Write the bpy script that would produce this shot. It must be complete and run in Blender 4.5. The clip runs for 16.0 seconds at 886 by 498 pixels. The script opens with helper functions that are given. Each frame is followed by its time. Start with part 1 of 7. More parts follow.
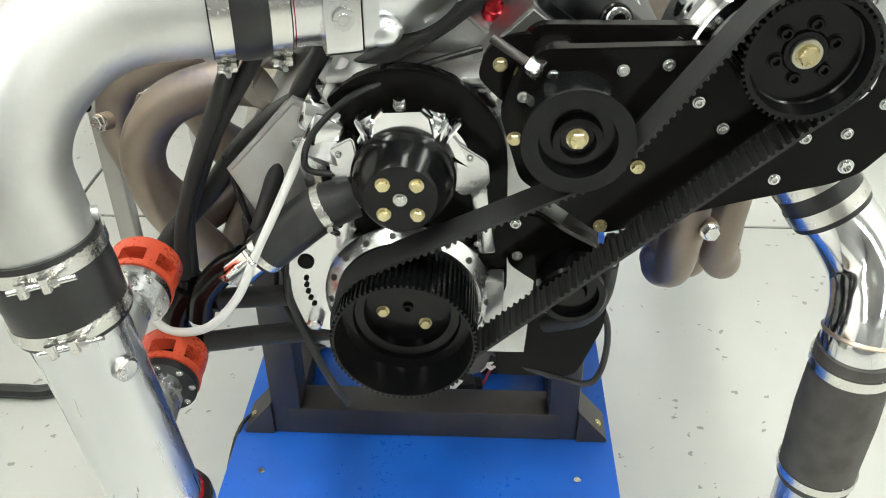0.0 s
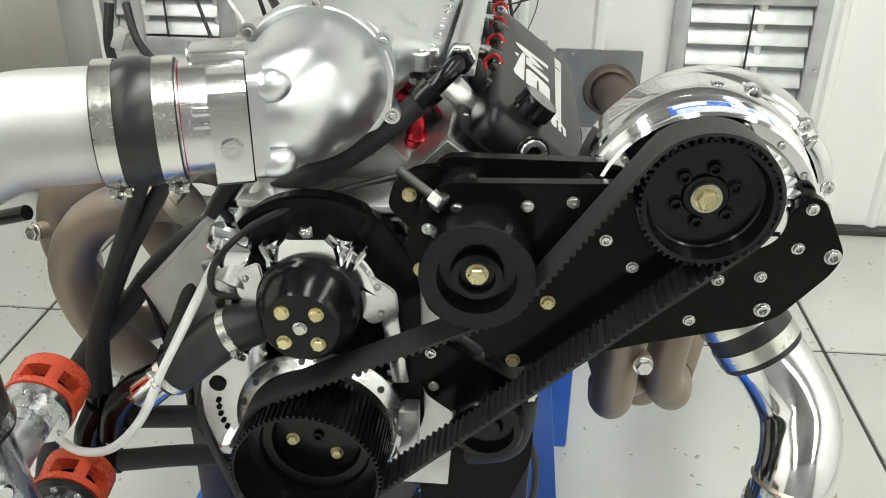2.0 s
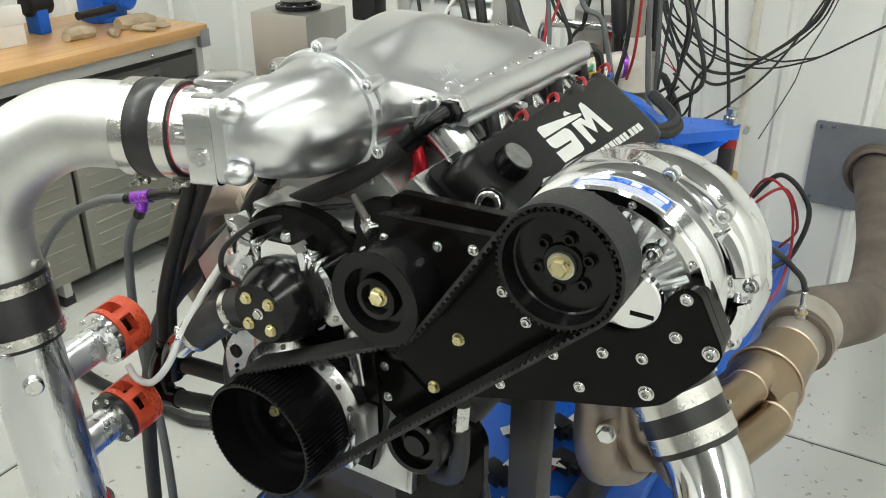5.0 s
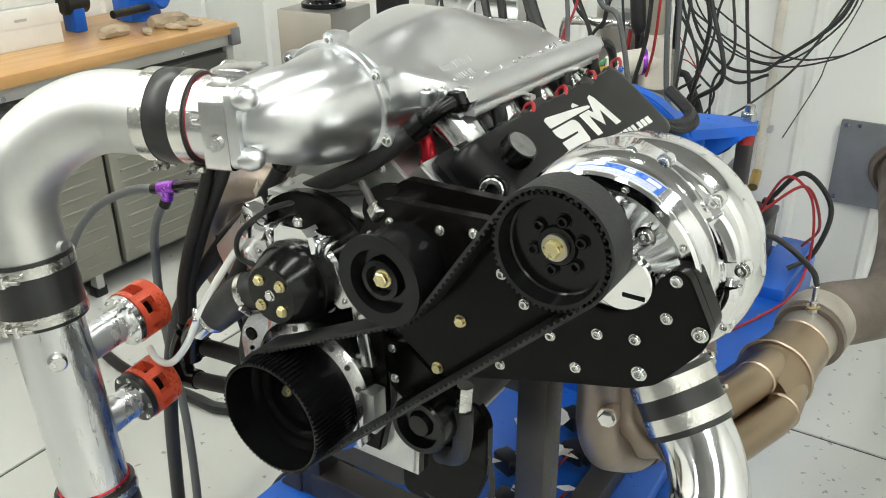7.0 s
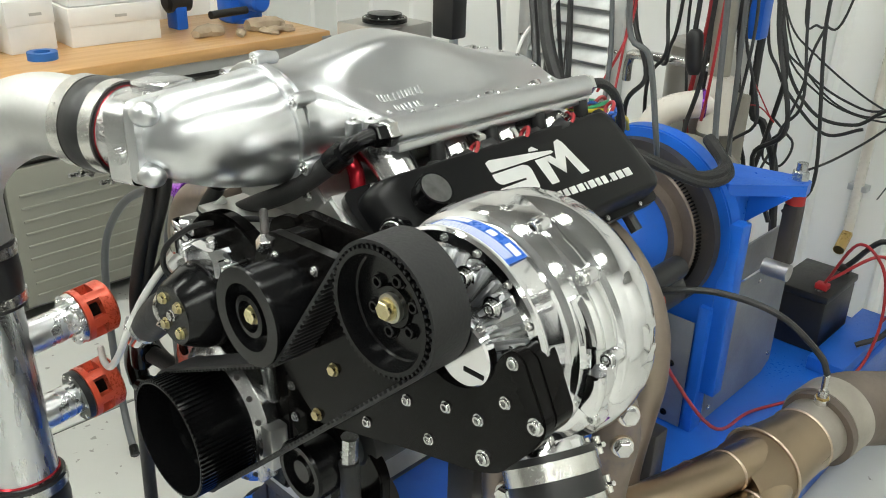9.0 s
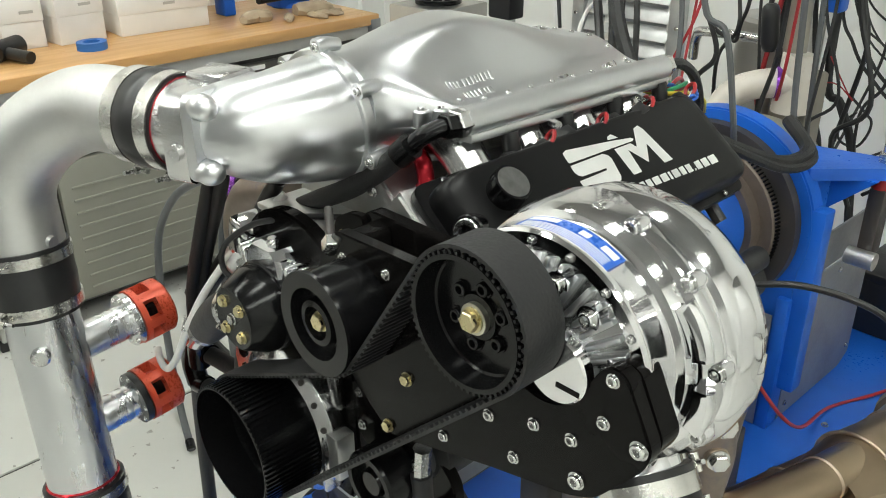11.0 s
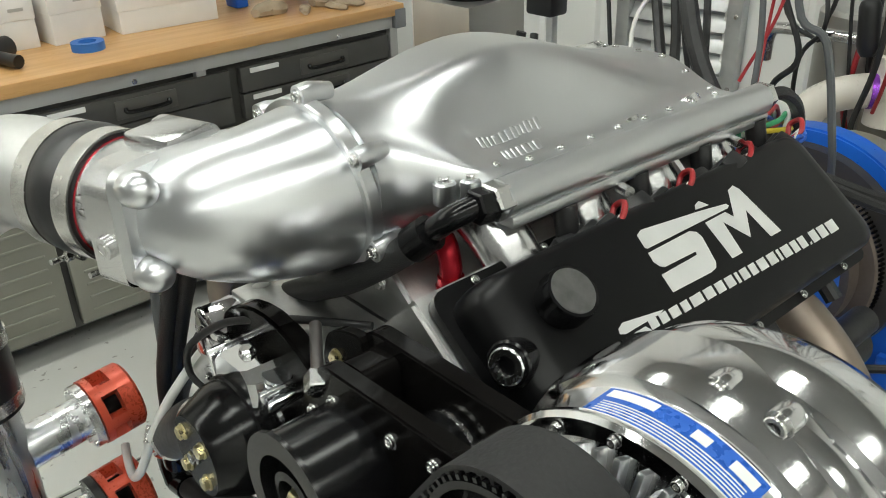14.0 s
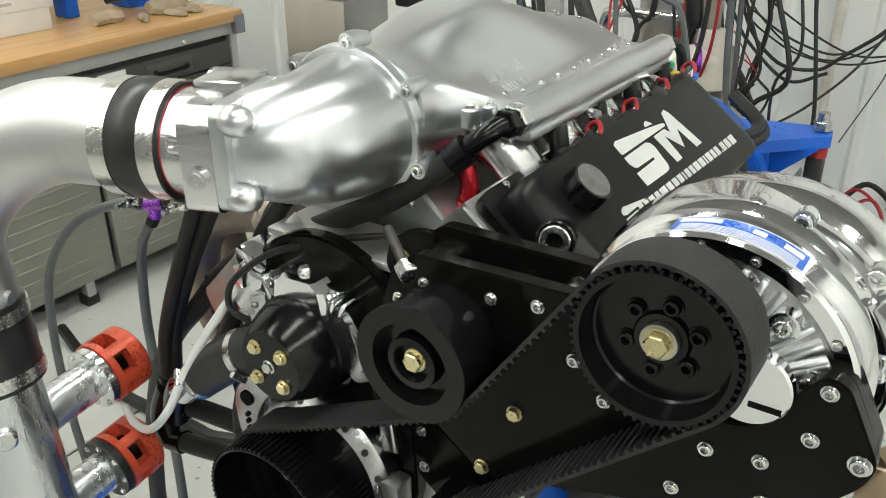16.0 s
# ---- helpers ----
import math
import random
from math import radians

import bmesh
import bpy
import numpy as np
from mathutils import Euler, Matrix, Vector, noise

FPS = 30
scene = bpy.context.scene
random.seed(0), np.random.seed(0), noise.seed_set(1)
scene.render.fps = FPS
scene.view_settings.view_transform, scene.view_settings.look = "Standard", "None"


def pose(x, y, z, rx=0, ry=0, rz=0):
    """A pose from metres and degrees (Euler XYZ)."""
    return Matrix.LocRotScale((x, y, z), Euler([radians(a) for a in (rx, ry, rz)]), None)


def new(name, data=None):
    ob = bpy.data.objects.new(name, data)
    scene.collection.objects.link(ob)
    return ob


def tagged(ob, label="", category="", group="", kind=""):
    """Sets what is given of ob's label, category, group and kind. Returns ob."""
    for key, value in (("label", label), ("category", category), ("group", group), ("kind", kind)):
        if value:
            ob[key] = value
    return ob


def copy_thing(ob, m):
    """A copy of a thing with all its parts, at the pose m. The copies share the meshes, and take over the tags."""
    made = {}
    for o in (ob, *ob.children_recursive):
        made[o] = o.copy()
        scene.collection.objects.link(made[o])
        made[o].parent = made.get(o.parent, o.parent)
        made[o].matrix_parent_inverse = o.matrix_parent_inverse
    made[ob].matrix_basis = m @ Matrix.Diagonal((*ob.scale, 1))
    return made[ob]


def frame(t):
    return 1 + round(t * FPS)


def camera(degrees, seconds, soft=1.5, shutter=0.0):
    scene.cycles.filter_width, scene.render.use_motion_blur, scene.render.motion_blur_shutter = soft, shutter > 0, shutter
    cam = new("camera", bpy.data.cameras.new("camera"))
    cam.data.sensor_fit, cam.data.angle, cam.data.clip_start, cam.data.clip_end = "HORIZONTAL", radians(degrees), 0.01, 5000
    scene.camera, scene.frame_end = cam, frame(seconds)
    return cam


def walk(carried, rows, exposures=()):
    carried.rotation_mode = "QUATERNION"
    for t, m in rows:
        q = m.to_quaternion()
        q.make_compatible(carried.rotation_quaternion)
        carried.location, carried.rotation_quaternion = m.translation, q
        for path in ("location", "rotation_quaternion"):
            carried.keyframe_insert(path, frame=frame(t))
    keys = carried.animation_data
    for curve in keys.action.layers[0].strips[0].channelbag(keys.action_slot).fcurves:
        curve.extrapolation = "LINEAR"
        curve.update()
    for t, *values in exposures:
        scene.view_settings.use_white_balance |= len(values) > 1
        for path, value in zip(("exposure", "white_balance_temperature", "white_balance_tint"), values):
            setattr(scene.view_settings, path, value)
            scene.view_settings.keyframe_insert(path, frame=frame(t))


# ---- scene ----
cam = camera(54.4, 16.0, soft=1.0)
METRES, EYE, TILT, LEAN, TURN = 2.15, 1.5, 0.0, 0.0, 2.8
ROWS = [
    (0.0, 0.0, 0.0, 0.0, -0.27, -34.43, 0.39),
    (0.5, -0.0064, 0.0064, 0.0108, -0.87, -30.88, 0.33),
    (1.0, -0.0009, 0.0126, 0.0178, -0.05, -28.46, 0.82),
    (1.5, 0.0233, 0.0162, 0.0173, 0.76, -27.85, 0.34),
    (2.0, 0.0629, 0.0202, 0.0109, 2.07, -28.14, -0.55),
    (2.5, 0.0884, 0.0301, 0.0141, 4.73, -27.03, 0.61),
    (3.0, 0.1248, 0.0453, 0.024, 8.19, -25.87, 0.55),
    (3.5, 0.1732, 0.0562, 0.0306, 11.24, -26.55, -0.69),
    (4.0, 0.241, 0.0517, 0.0305, 20.94, -26.24, 1.57),
    (6.5, 0.3156, 0.0148, 0.033, 29.94, -25.57, 0.01),
    (7.0, 0.3227, 0.0263, 0.0291, 30.13, -25.53, 0.57),
    (7.5, 0.3375, 0.0593, 0.0276, 30.94, -24.75, 0.51),
    (8.0, 0.3573, 0.1135, 0.0292, 33.47, -24.9, -1.21),
    (8.5, 0.3824, 0.1395, 0.0297, 37.7, -24.81, -0.81),
    (9.0, 0.4172, 0.1446, 0.0321, 41.43, -24.7, -1.32),
    (9.5, 0.4335, 0.1393, 0.035, 44.23, -24.89, -0.38),
    (12.0, 0.3432, 0.2245, 0.0204, 43.62, -26.58, 0.91),
    (12.5, 0.3412, 0.28, 0.0214, 46.18, -27.12, 0.76),
    (13.0, 0.3324, 0.3038, 0.0151, 47.65, -27.48, 0.72),
    (13.5, 0.3114, 0.2968, 0.0174, 46.44, -27.21, 0.33),
    (14.0, 0.2768, 0.2673, 0.0223, 45.62, -27.52, 1.59),
    (14.5, 0.2462, 0.2272, 0.013, 39.34, -28.03, 1.0),
    (15.0, 0.2394, 0.1937, 0.014, 36.51, -26.85, 0.57),
    (15.5, 0.2449, 0.1586, 0.0155, 34.07, -26.17, 0.55),
    (16.0, 0.2429, 0.1238, 0.0128, 30.84, -26.52, 0.2),
]
walk(cam, [(t, pose(0, 0, EYE, TILT, LEAN, TURN) @ pose(METRES * x, METRES * y, METRES * z, 90 + pitch, roll, yaw)) for t, x, y, z, yaw, pitch, roll in ROWS],
     exposures=[(0, 0.16), (1.0, -0.14), (2.5, -0.12), (3.5, -0.22), (4.0, -0.24), (7, -0.11), (8.5, -0.24), (9.5, -0.33), (12.0, -0.46), (12.5, -0.56), (14.0, -0.68), (15.0, -0.84), (15.5, -0.68), (16, -0.34)])

# ---- light ----
world = bpy.data.worlds.new("shop_world")
scene.world = world
world.use_nodes = True
world.node_tree.nodes["Background"].inputs[0].default_value = (0.75, 0.85, 1.0, 1)
world.node_tree.nodes["Background"].inputs[1].default_value = 0.15
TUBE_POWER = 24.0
CEILING = 3.3


# ---- materials ----
def mat(name, base, metal=0.0, rough=0.5, second=None, scale=6.0, mix=0.5, grain=180.0, bump=0.0, rough_var=0.08,
        stretch=(1, 1, 1), coat=0.0, rand=0.0, spec=0.5, dirt=None, dirt_scale=9.0, dirt_from=0.58):
    m = bpy.data.materials.new(name)
    m.use_nodes = True
    nt = m.node_tree
    b = nt.nodes["Principled BSDF"]
    n = nt.nodes.new
    link = nt.links.new
    co = n("ShaderNodeTexCoord")
    mp = n("ShaderNodeMapping")
    mp.inputs["Scale"].default_value = stretch
    link(co.outputs["Object"], mp.inputs["Vector"])
    big = n("ShaderNodeTexNoise")
    big.inputs["Scale"].default_value = scale
    big.inputs["Detail"].default_value = 5
    link(mp.outputs[0], big.inputs["Vector"])
    ramp = n("ShaderNodeMapRange")
    ramp.inputs[1].default_value, ramp.inputs[2].default_value = 0.35, 0.68
    link(big.outputs["Fac"], ramp.inputs[0])
    mx = n("ShaderNodeMix")
    mx.data_type = "RGBA"
    sec = second or tuple(min(1, c * 0.82) for c in base)
    mx.inputs["A"].default_value = (*base, 1)
    mx.inputs["B"].default_value = (*sec, 1)
    mul = n("ShaderNodeMath")
    mul.operation = "MULTIPLY"
    mul.inputs[1].default_value = mix
    link(ramp.outputs[0], mul.inputs[0])
    link(mul.outputs[0], mx.inputs["Factor"])
    col = mx.outputs["Result"]
    if dirt:
        dn = n("ShaderNodeTexNoise")
        dn.inputs["Scale"].default_value = dirt_scale
        dn.inputs["Detail"].default_value = 8
        dn.inputs["Roughness"].default_value = 0.7
        link(co.outputs["Object"], dn.inputs["Vector"])
        dr = n("ShaderNodeMapRange")
        dr.inputs[1].default_value, dr.inputs[2].default_value = dirt_from, dirt_from + 0.16
        link(dn.outputs["Fac"], dr.inputs[0])
        dm = n("ShaderNodeMix")
        dm.data_type = "RGBA"
        dm.inputs["B"].default_value = (*dirt, 1)
        link(dr.outputs[0], dm.inputs["Factor"])
        link(col, dm.inputs["A"])
        col = dm.outputs["Result"]
    if rand:
        oi = n("ShaderNodeObjectInfo")
        hs = n("ShaderNodeHueSaturation")
        rr = n("ShaderNodeMapRange")
        rr.inputs[3].default_value, rr.inputs[4].default_value = 1 - rand, 1 + rand
        link(oi.outputs["Random"], rr.inputs[0])
        link(rr.outputs[0], hs.inputs["Value"])
        link(col, hs.inputs["Color"])
        col = hs.outputs[0]
    link(col, b.inputs["Base Color"])
    fine = n("ShaderNodeTexNoise")
    fine.inputs["Scale"].default_value = grain
    fine.inputs["Detail"].default_value = 3
    link(mp.outputs[0], fine.inputs["Vector"])
    add = n("ShaderNodeMath")
    add.operation = "ADD"
    link(big.outputs["Fac"], add.inputs[0])
    link(fine.outputs["Fac"], add.inputs[1])
    rr2 = n("ShaderNodeMapRange")
    rr2.inputs[1].default_value, rr2.inputs[2].default_value = 0.6, 1.4
    rr2.inputs[3].default_value, rr2.inputs[4].default_value = max(0.02, rough - rough_var), rough + rough_var
    link(add.outputs[0], rr2.inputs[0])
    link(rr2.outputs[0], b.inputs["Roughness"])
    b.inputs["Metallic"].default_value = metal
    b.inputs["Specular IOR Level"].default_value = spec
    if coat:
        b.inputs["Coat Weight"].default_value = coat
        b.inputs["Coat Roughness"].default_value = 0.08
    if bump:
        bp = n("ShaderNodeBump")
        bp.inputs["Strength"].default_value = bump
        bp.inputs["Distance"].default_value = 0.002
        link(fine.outputs["Fac"], bp.inputs["Height"])
        link(bp.outputs[0], b.inputs["Normal"])
    return m


SATIN_ALU = mat("satin_aluminium", (0.72, 0.73, 0.745), 1, 0.30, (0.64, 0.65, 0.67), 4, 0.5, 500, 0.0, 0.03)
POLISHED = mat("polished_aluminium", (0.80, 0.80, 0.81), 1, 0.10, (0.77, 0.77, 0.785), 7, 0.4, 90, 0.0, 0.03)
BILLET = mat("machined_billet", (0.705, 0.705, 0.705), 1, 0.22, (0.602, 0.602, 0.611), 12, 0.5, 400, 0.06, 0.07)
CAST_PIPE = mat("bare_aluminium_tube", (0.66, 0.66, 0.65), 1, 0.47, (0.54, 0.54, 0.53), 7, 0.9, 140, 0.08, 0.09, dirt=(0.33, 0.32, 0.30), dirt_scale=10, dirt_from=0.60)
BRUSHED_PIPE = mat("brushed_aluminium_tube", (0.74, 0.75, 0.76), 1, 0.28, (0.62, 0.63, 0.65), 8, 0.7, 90, 0.0, 0.03, stretch=(1, 1, 0.1))
CASTING = mat("cast_aluminium", (0.62, 0.62, 0.61), 1, 0.42, (0.45, 0.45, 0.45), 14, 0.7, 220, 0.25, 0.1, dirt=(0.18, 0.17, 0.16), dirt_from=0.62)
STEEL = mat("bright_steel", (0.66, 0.66, 0.65), 1, 0.24, None, 30, 0.5, 300, 0.05, 0.08, rand=0.12)
BAND = mat("stainless_band", (0.70, 0.69, 0.66), 1, 0.24, None, 20, 0.4, 200, 0.04, 0.07)
ZINC_YELLOW = mat("yellow_zinc", (0.66, 0.58, 0.34), 1, 0.3, (0.52, 0.46, 0.29), 60, 0.6, 300, 0.05, 0.08, rand=0.12)
GALV = mat("galvanised_sheet", (0.60, 0.61, 0.61), 0.75, 0.42, (0.46, 0.47, 0.48), 16, 0.7, 60, 0.05, 0.1)
STAINLESS = mat("stainless_sheet", (0.50, 0.49, 0.47), 1, 0.34, (0.42, 0.41, 0.39), 5, 0.6, 240, 0.04, 0.07, stretch=(1, 1, 0.08))
GREY_PANEL = mat("grey_sheet_steel", (0.33, 0.34, 0.36), 0.7, 0.45, (0.24, 0.25, 0.27), 6, 0.8, 120, 0.05, 0.1)
BLACK_ANO = mat("black_anodised", (0.0045, 0.0045, 0.005), 0.0, 0.19, (0.006, 0.006, 0.0065), 12, 0.4, 40, 0.0, 0.008, spec=0.26)
BLACK_PLATE = mat("black_anodised_plate", (0.005, 0.0045, 0.0045), 0.0, 0.13, (0.006, 0.0055, 0.0052), 10, 0.7, 200, 0.0, 0.02, spec=0.1)
BLACK_COVER = mat("black_anodised_cover", (0.004, 0.004, 0.0045), 0.0, 0.33, (0.007, 0.007, 0.007), 9, 0.6, 300, 0.01, 0.03, spec=0.2)
SILVER_INK = mat("bare_metal_lettering", (0.82, 0.82, 0.81), 0.6, 0.4, None, 30, 0.4, 300, 0.03, 0.06)
BELT = mat("belt_rubber", (0.017, 0.017, 0.018), 0, 0.58, (0.027, 0.027, 0.027), 24, 0.7, 300, 0.25, 0.08, dirt=(0.038, 0.037, 0.036), dirt_scale=30, dirt_from=0.6, spec=0.35)
RUBBER = mat("black_rubber", (0.010, 0.010, 0.011), 0, 0.46, (0.035, 0.035, 0.036), 18, 0.7, 260, 0.15, 0.1)
SILICONE = mat("black_silicone", (0.010, 0.010, 0.011), 0, 0.34, (0.03, 0.03, 0.031), 16, 0.6, 140, 0.10, 0.08)
RAIL_ALU = mat("extruded_aluminium", (0.66, 0.67, 0.68), 1, 0.38, (0.58, 0.59, 0.60), 6, 0.5, 60, 0.0, 0.02)
BRAID = mat("black_braided_hose", (0.010, 0.010, 0.011), 0, 0.5, (0.022, 0.022, 0.022), 60, 0.7, 700, 0.5, 0.1)
CLOTH = mat("grey_reinforced_sleeve", (0.075, 0.07, 0.065), 0, 0.7, (0.045, 0.042, 0.04), 30, 0.8, 400, 0.4, 0.08)
PLASTIC = mat("black_plastic", (0.011, 0.011, 0.012), 0, 0.4, None, 20, 0.5, 200, 0.08, 0.1)
WHITE_TUBE = mat("white_nylon_tube", (0.80, 0.80, 0.78), 0, 0.35, None, 20, 0.4, 200, 0.02, 0.05)
GREY_HOSE = mat("grey_rubber_hose", (0.10, 0.105, 0.11), 0, 0.4, None, 20, 0.5, 300, 0.06, 0.08)
RED_ANO = mat("red_anodised", (0.60, 0.085, 0.04), 0.25, 0.3, (0.52, 0.06, 0.03), 16, 0.3, 260, 0.05, 0.07)
RED_FIT = mat("crimson_anodised_fitting", (0.52, 0.02, 0.035), 0.7, 0.2, None, 20, 0.4, 200, 0.02, 0.05)
PURPLE = mat("purple_anodised", (0.35, 0.08, 0.62), 0.7, 0.25, None, 20, 0.4, 200, 0.02, 0.05)
BLUE_CAP = mat("blue_anodised", (0.02, 0.10, 0.40), 0.6, 0.25, None, 20, 0.4, 200, 0.02, 0.05)
BLUE_PAINT = mat("blue_machine_paint", (0.012, 0.13, 0.62), 0, 0.34, (0.008, 0.09, 0.46), 5, 0.8, 120, 0.06, 0.1, dirt=(0.02, 0.03, 0.07), dirt_scale=7, dirt_from=0.67)
DARK_STEEL = mat("dark_painted_steel", (0.045, 0.042, 0.042), 0.3, 0.42, (0.075, 0.065, 0.06), 8, 0.8, 160, 0.1, 0.1, dirt=(0.12, 0.09, 0.075), dirt_from=0.66)
HEADER = mat("heat_tinted_steel", (0.29, 0.235, 0.19), 0.75, 0.42, (0.19, 0.155, 0.14), 7, 0.9, 90, 0.02, 0.05, dirt=(0.10, 0.095, 0.15), dirt_scale=6, dirt_from=0.58)
COLLECTOR = mat("straw_heated_steel", (0.38, 0.29, 0.20), 1.0, 0.30, (0.26, 0.20, 0.145), 7, 0.9, 60, 0.0, 0.03, stretch=(1, 0.3, 1))
WELD = mat("weld_bead", (0.52, 0.42, 0.32), 0.9, 0.35, (0.35, 0.28, 0.24), 60, 0.7, 300, 0.3, 0.1)
RAW_STEEL = mat("bare_welded_steel", (0.48, 0.45, 0.40), 0.85, 0.45, (0.34, 0.30, 0.26), 10, 0.8, 200, 0.08, 0.1)
RUST_PIPE = mat("sooty_exhaust_tube", (0.21, 0.17, 0.145), 0.6, 0.55, (0.13, 0.105, 0.09), 7, 0.9, 160, 0.12, 0.1)
WALL = mat("white_painted_sheet", (0.87, 0.87, 0.85), 0, 0.42, (0.83, 0.83, 0.80), 1.6, 0.8, 60, 0.02, 0.08, dirt=(0.60, 0.58, 0.53), dirt_scale=3.2, dirt_from=0.66)
CEIL = mat("grey_ceiling_sheet", (0.28, 0.28, 0.28), 0, 0.5, (0.22, 0.22, 0.22), 1.2, 0.8, 60, 0.02)
WHITE_ENAMEL = mat("white_enamel", (0.8, 0.8, 0.79), 0, 0.4)
WOOD = mat("varnished_maple_top", (0.66, 0.38, 0.15), 0, 0.33, (0.52, 0.28, 0.10), 5, 0.7, 50, 0.04, 0.07, stretch=(7, 0.5, 7), coat=0.2)
CAB_DARK = mat("dark_grey_drawer_paint", (0.075, 0.073, 0.066), 0.1, 0.4, (0.055, 0.053, 0.05), 6, 0.6, 200, 0.04, 0.08)
CAB_PLATE = mat("grey_pull_plate", (0.11, 0.105, 0.095), 0.3, 0.4)
CAB_OLIVE = mat("olive_grey_door_paint", (0.27, 0.265, 0.225), 0.1, 0.42, (0.23, 0.225, 0.19), 4, 0.6, 200, 0.04, 0.08)
CAB_RAIL = mat("light_grey_rail", (0.50, 0.50, 0.48), 0.3, 0.4, None, 8, 0.5, 200, 0.03)
PAPER = mat("white_card", (0.80, 0.79, 0.77), 0, 0.6, None, 8, 0.4, 120, 0.03)
LEATHER = mat("worn_leather", (0.42, 0.33, 0.23), 0, 0.75, (0.30, 0.23, 0.16), 18, 0.8, 160, 0.4)
BLUE_LABEL = mat("blue_foil_label", (0.03, 0.13, 0.55), 0.2, 0.3, None, 20, 0.3, 200, 0.01)
RED_WIRE = mat("red_wire_jacket", (0.36, 0.02, 0.025), 0, 0.4)
YELLOW_WIRE = mat("yellow_wire_jacket", (0.70, 0.55, 0.04), 0, 0.4)
GREEN_WIRE = mat("green_wire_jacket", (0.04, 0.32, 0.15), 0, 0.4)
CREAM = mat("cream_enamel_housing", (0.74, 0.70, 0.64), 0, 0.3, (0.60, 0.55, 0.48), 8, 0.7, 100, 0.03)
TAN_CASE = mat("dull_cast_housing", (0.34, 0.32, 0.27), 0.5, 0.5, (0.24, 0.22, 0.19), 9, 0.8, 140, 0.15)
RED_RUBBER = mat("red_polyurethane", (0.42, 0.02, 0.02), 0, 0.4)
BLUE_TAPE = mat("blue_tape", (0.03, 0.16, 0.52), 0, 0.5)
GOLD_OIL = mat("brass", (0.60, 0.42, 0.16), 1, 0.3)


def floor_material():
    """Grey sealed concrete with fine paint flecks, scuffs and a soft sheen."""
    m = mat("sealed_concrete", (0.60, 0.60, 0.57), 0, 0.36, (0.52, 0.52, 0.495), 1.6, 0.8, 90, 0.05, 0.1, dirt=(0.44, 0.43, 0.40), dirt_scale=4, dirt_from=0.66)
    nt = m.node_tree
    b = nt.nodes["Principled BSDF"]
    src = b.inputs["Base Color"].links[0].from_socket
    vor = nt.nodes.new("ShaderNodeTexVoronoi")
    vor.inputs["Scale"].default_value = 26
    vor.inputs["Randomness"].default_value = 1
    lt = nt.nodes.new("ShaderNodeMath")
    lt.operation = "LESS_THAN"
    lt.inputs[1].default_value = 0.16
    co = nt.nodes["Texture Coordinate"]
    warp = nt.nodes.new("ShaderNodeTexNoise")
    warp.inputs["Scale"].default_value = 60
    mixv = nt.nodes.new("ShaderNodeMix")
    mixv.data_type = "RGBA"
    mixv.inputs["Factor"].default_value = 0.03
    nt.links.new(co.outputs["Object"], warp.inputs["Vector"])
    nt.links.new(co.outputs["Object"], mixv.inputs["A"])
    nt.links.new(warp.outputs["Color"], mixv.inputs["B"])
    nt.links.new(mixv.outputs["Result"], vor.inputs["Vector"])
    nt.links.new(vor.outputs["Distance"], lt.inputs[0])
    n2 = nt.nodes.new("ShaderNodeTexNoise")
    n2.inputs["Scale"].default_value = 9
    gt = nt.nodes.new("ShaderNodeMath")
    gt.operation = "GREATER_THAN"
    gt.inputs[1].default_value = 0.52
    nt.links.new(co.outputs["Object"], n2.inputs["Vector"])
    nt.links.new(n2.outputs["Fac"], gt.inputs[0])
    both = nt.nodes.new("ShaderNodeMath")
    both.operation = "MULTIPLY"
    nt.links.new(lt.outputs[0], both.inputs[0])
    nt.links.new(gt.outputs[0], both.inputs[1])
    half = nt.nodes.new("ShaderNodeMath")
    half.operation = "MULTIPLY"
    half.inputs[1].default_value = 0.75
    nt.links.new(both.outputs[0], half.inputs[0])
    mx = nt.nodes.new("ShaderNodeMix")
    mx.data_type = "RGBA"
    mx.inputs["B"].default_value = (0.22, 0.21, 0.19, 1)
    nt.links.new(half.outputs[0], mx.inputs["Factor"])
    nt.links.new(src, mx.inputs["A"])
    nt.links.new(mx.outputs["Result"], b.inputs["Base Color"])
    return m


CONCRETE = floor_material()
JOINT = mat("dark_joint_filler", (0.05, 0.05, 0.048), 0, 0.7)
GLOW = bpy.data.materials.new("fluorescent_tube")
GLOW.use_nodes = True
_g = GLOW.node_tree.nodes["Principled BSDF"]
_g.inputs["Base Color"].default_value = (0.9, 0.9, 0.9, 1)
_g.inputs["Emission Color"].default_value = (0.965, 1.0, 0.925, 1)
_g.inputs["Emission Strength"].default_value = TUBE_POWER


# ---- mesh helpers ----
def part(name, bm, material, parent=None, label="", angle=32, at=None):
    """Link a bmesh, given in world metres, as one mesh object under a thing or part."""
    bmesh.ops.recalc_face_normals(bm, faces=bm.faces[:])
    if at is None:
        vs = [v.co for v in bm.verts]
        lo = Vector([min(v[i] for v in vs) for i in range(3)])
        hi = Vector([max(v[i] for v in vs) for i in range(3)])
        at = (lo + hi) / 2
        if parent is None:
            at.z = lo.z
    at = Vector(at)
    bmesh.ops.translate(bm, verts=bm.verts[:], vec=-at)
    me = bpy.data.meshes.new(name)
    bm.to_mesh(me)
    bm.free()
    me.materials.append(material)
    me.polygons.foreach_set("use_smooth", [True] * len(me.polygons))
    me.set_sharp_from_angle(angle=radians(angle))
    ob = new(name, me)
    put(ob, at, parent)
    if label:
        ob["label"] = label
    return ob


SPOT = {}


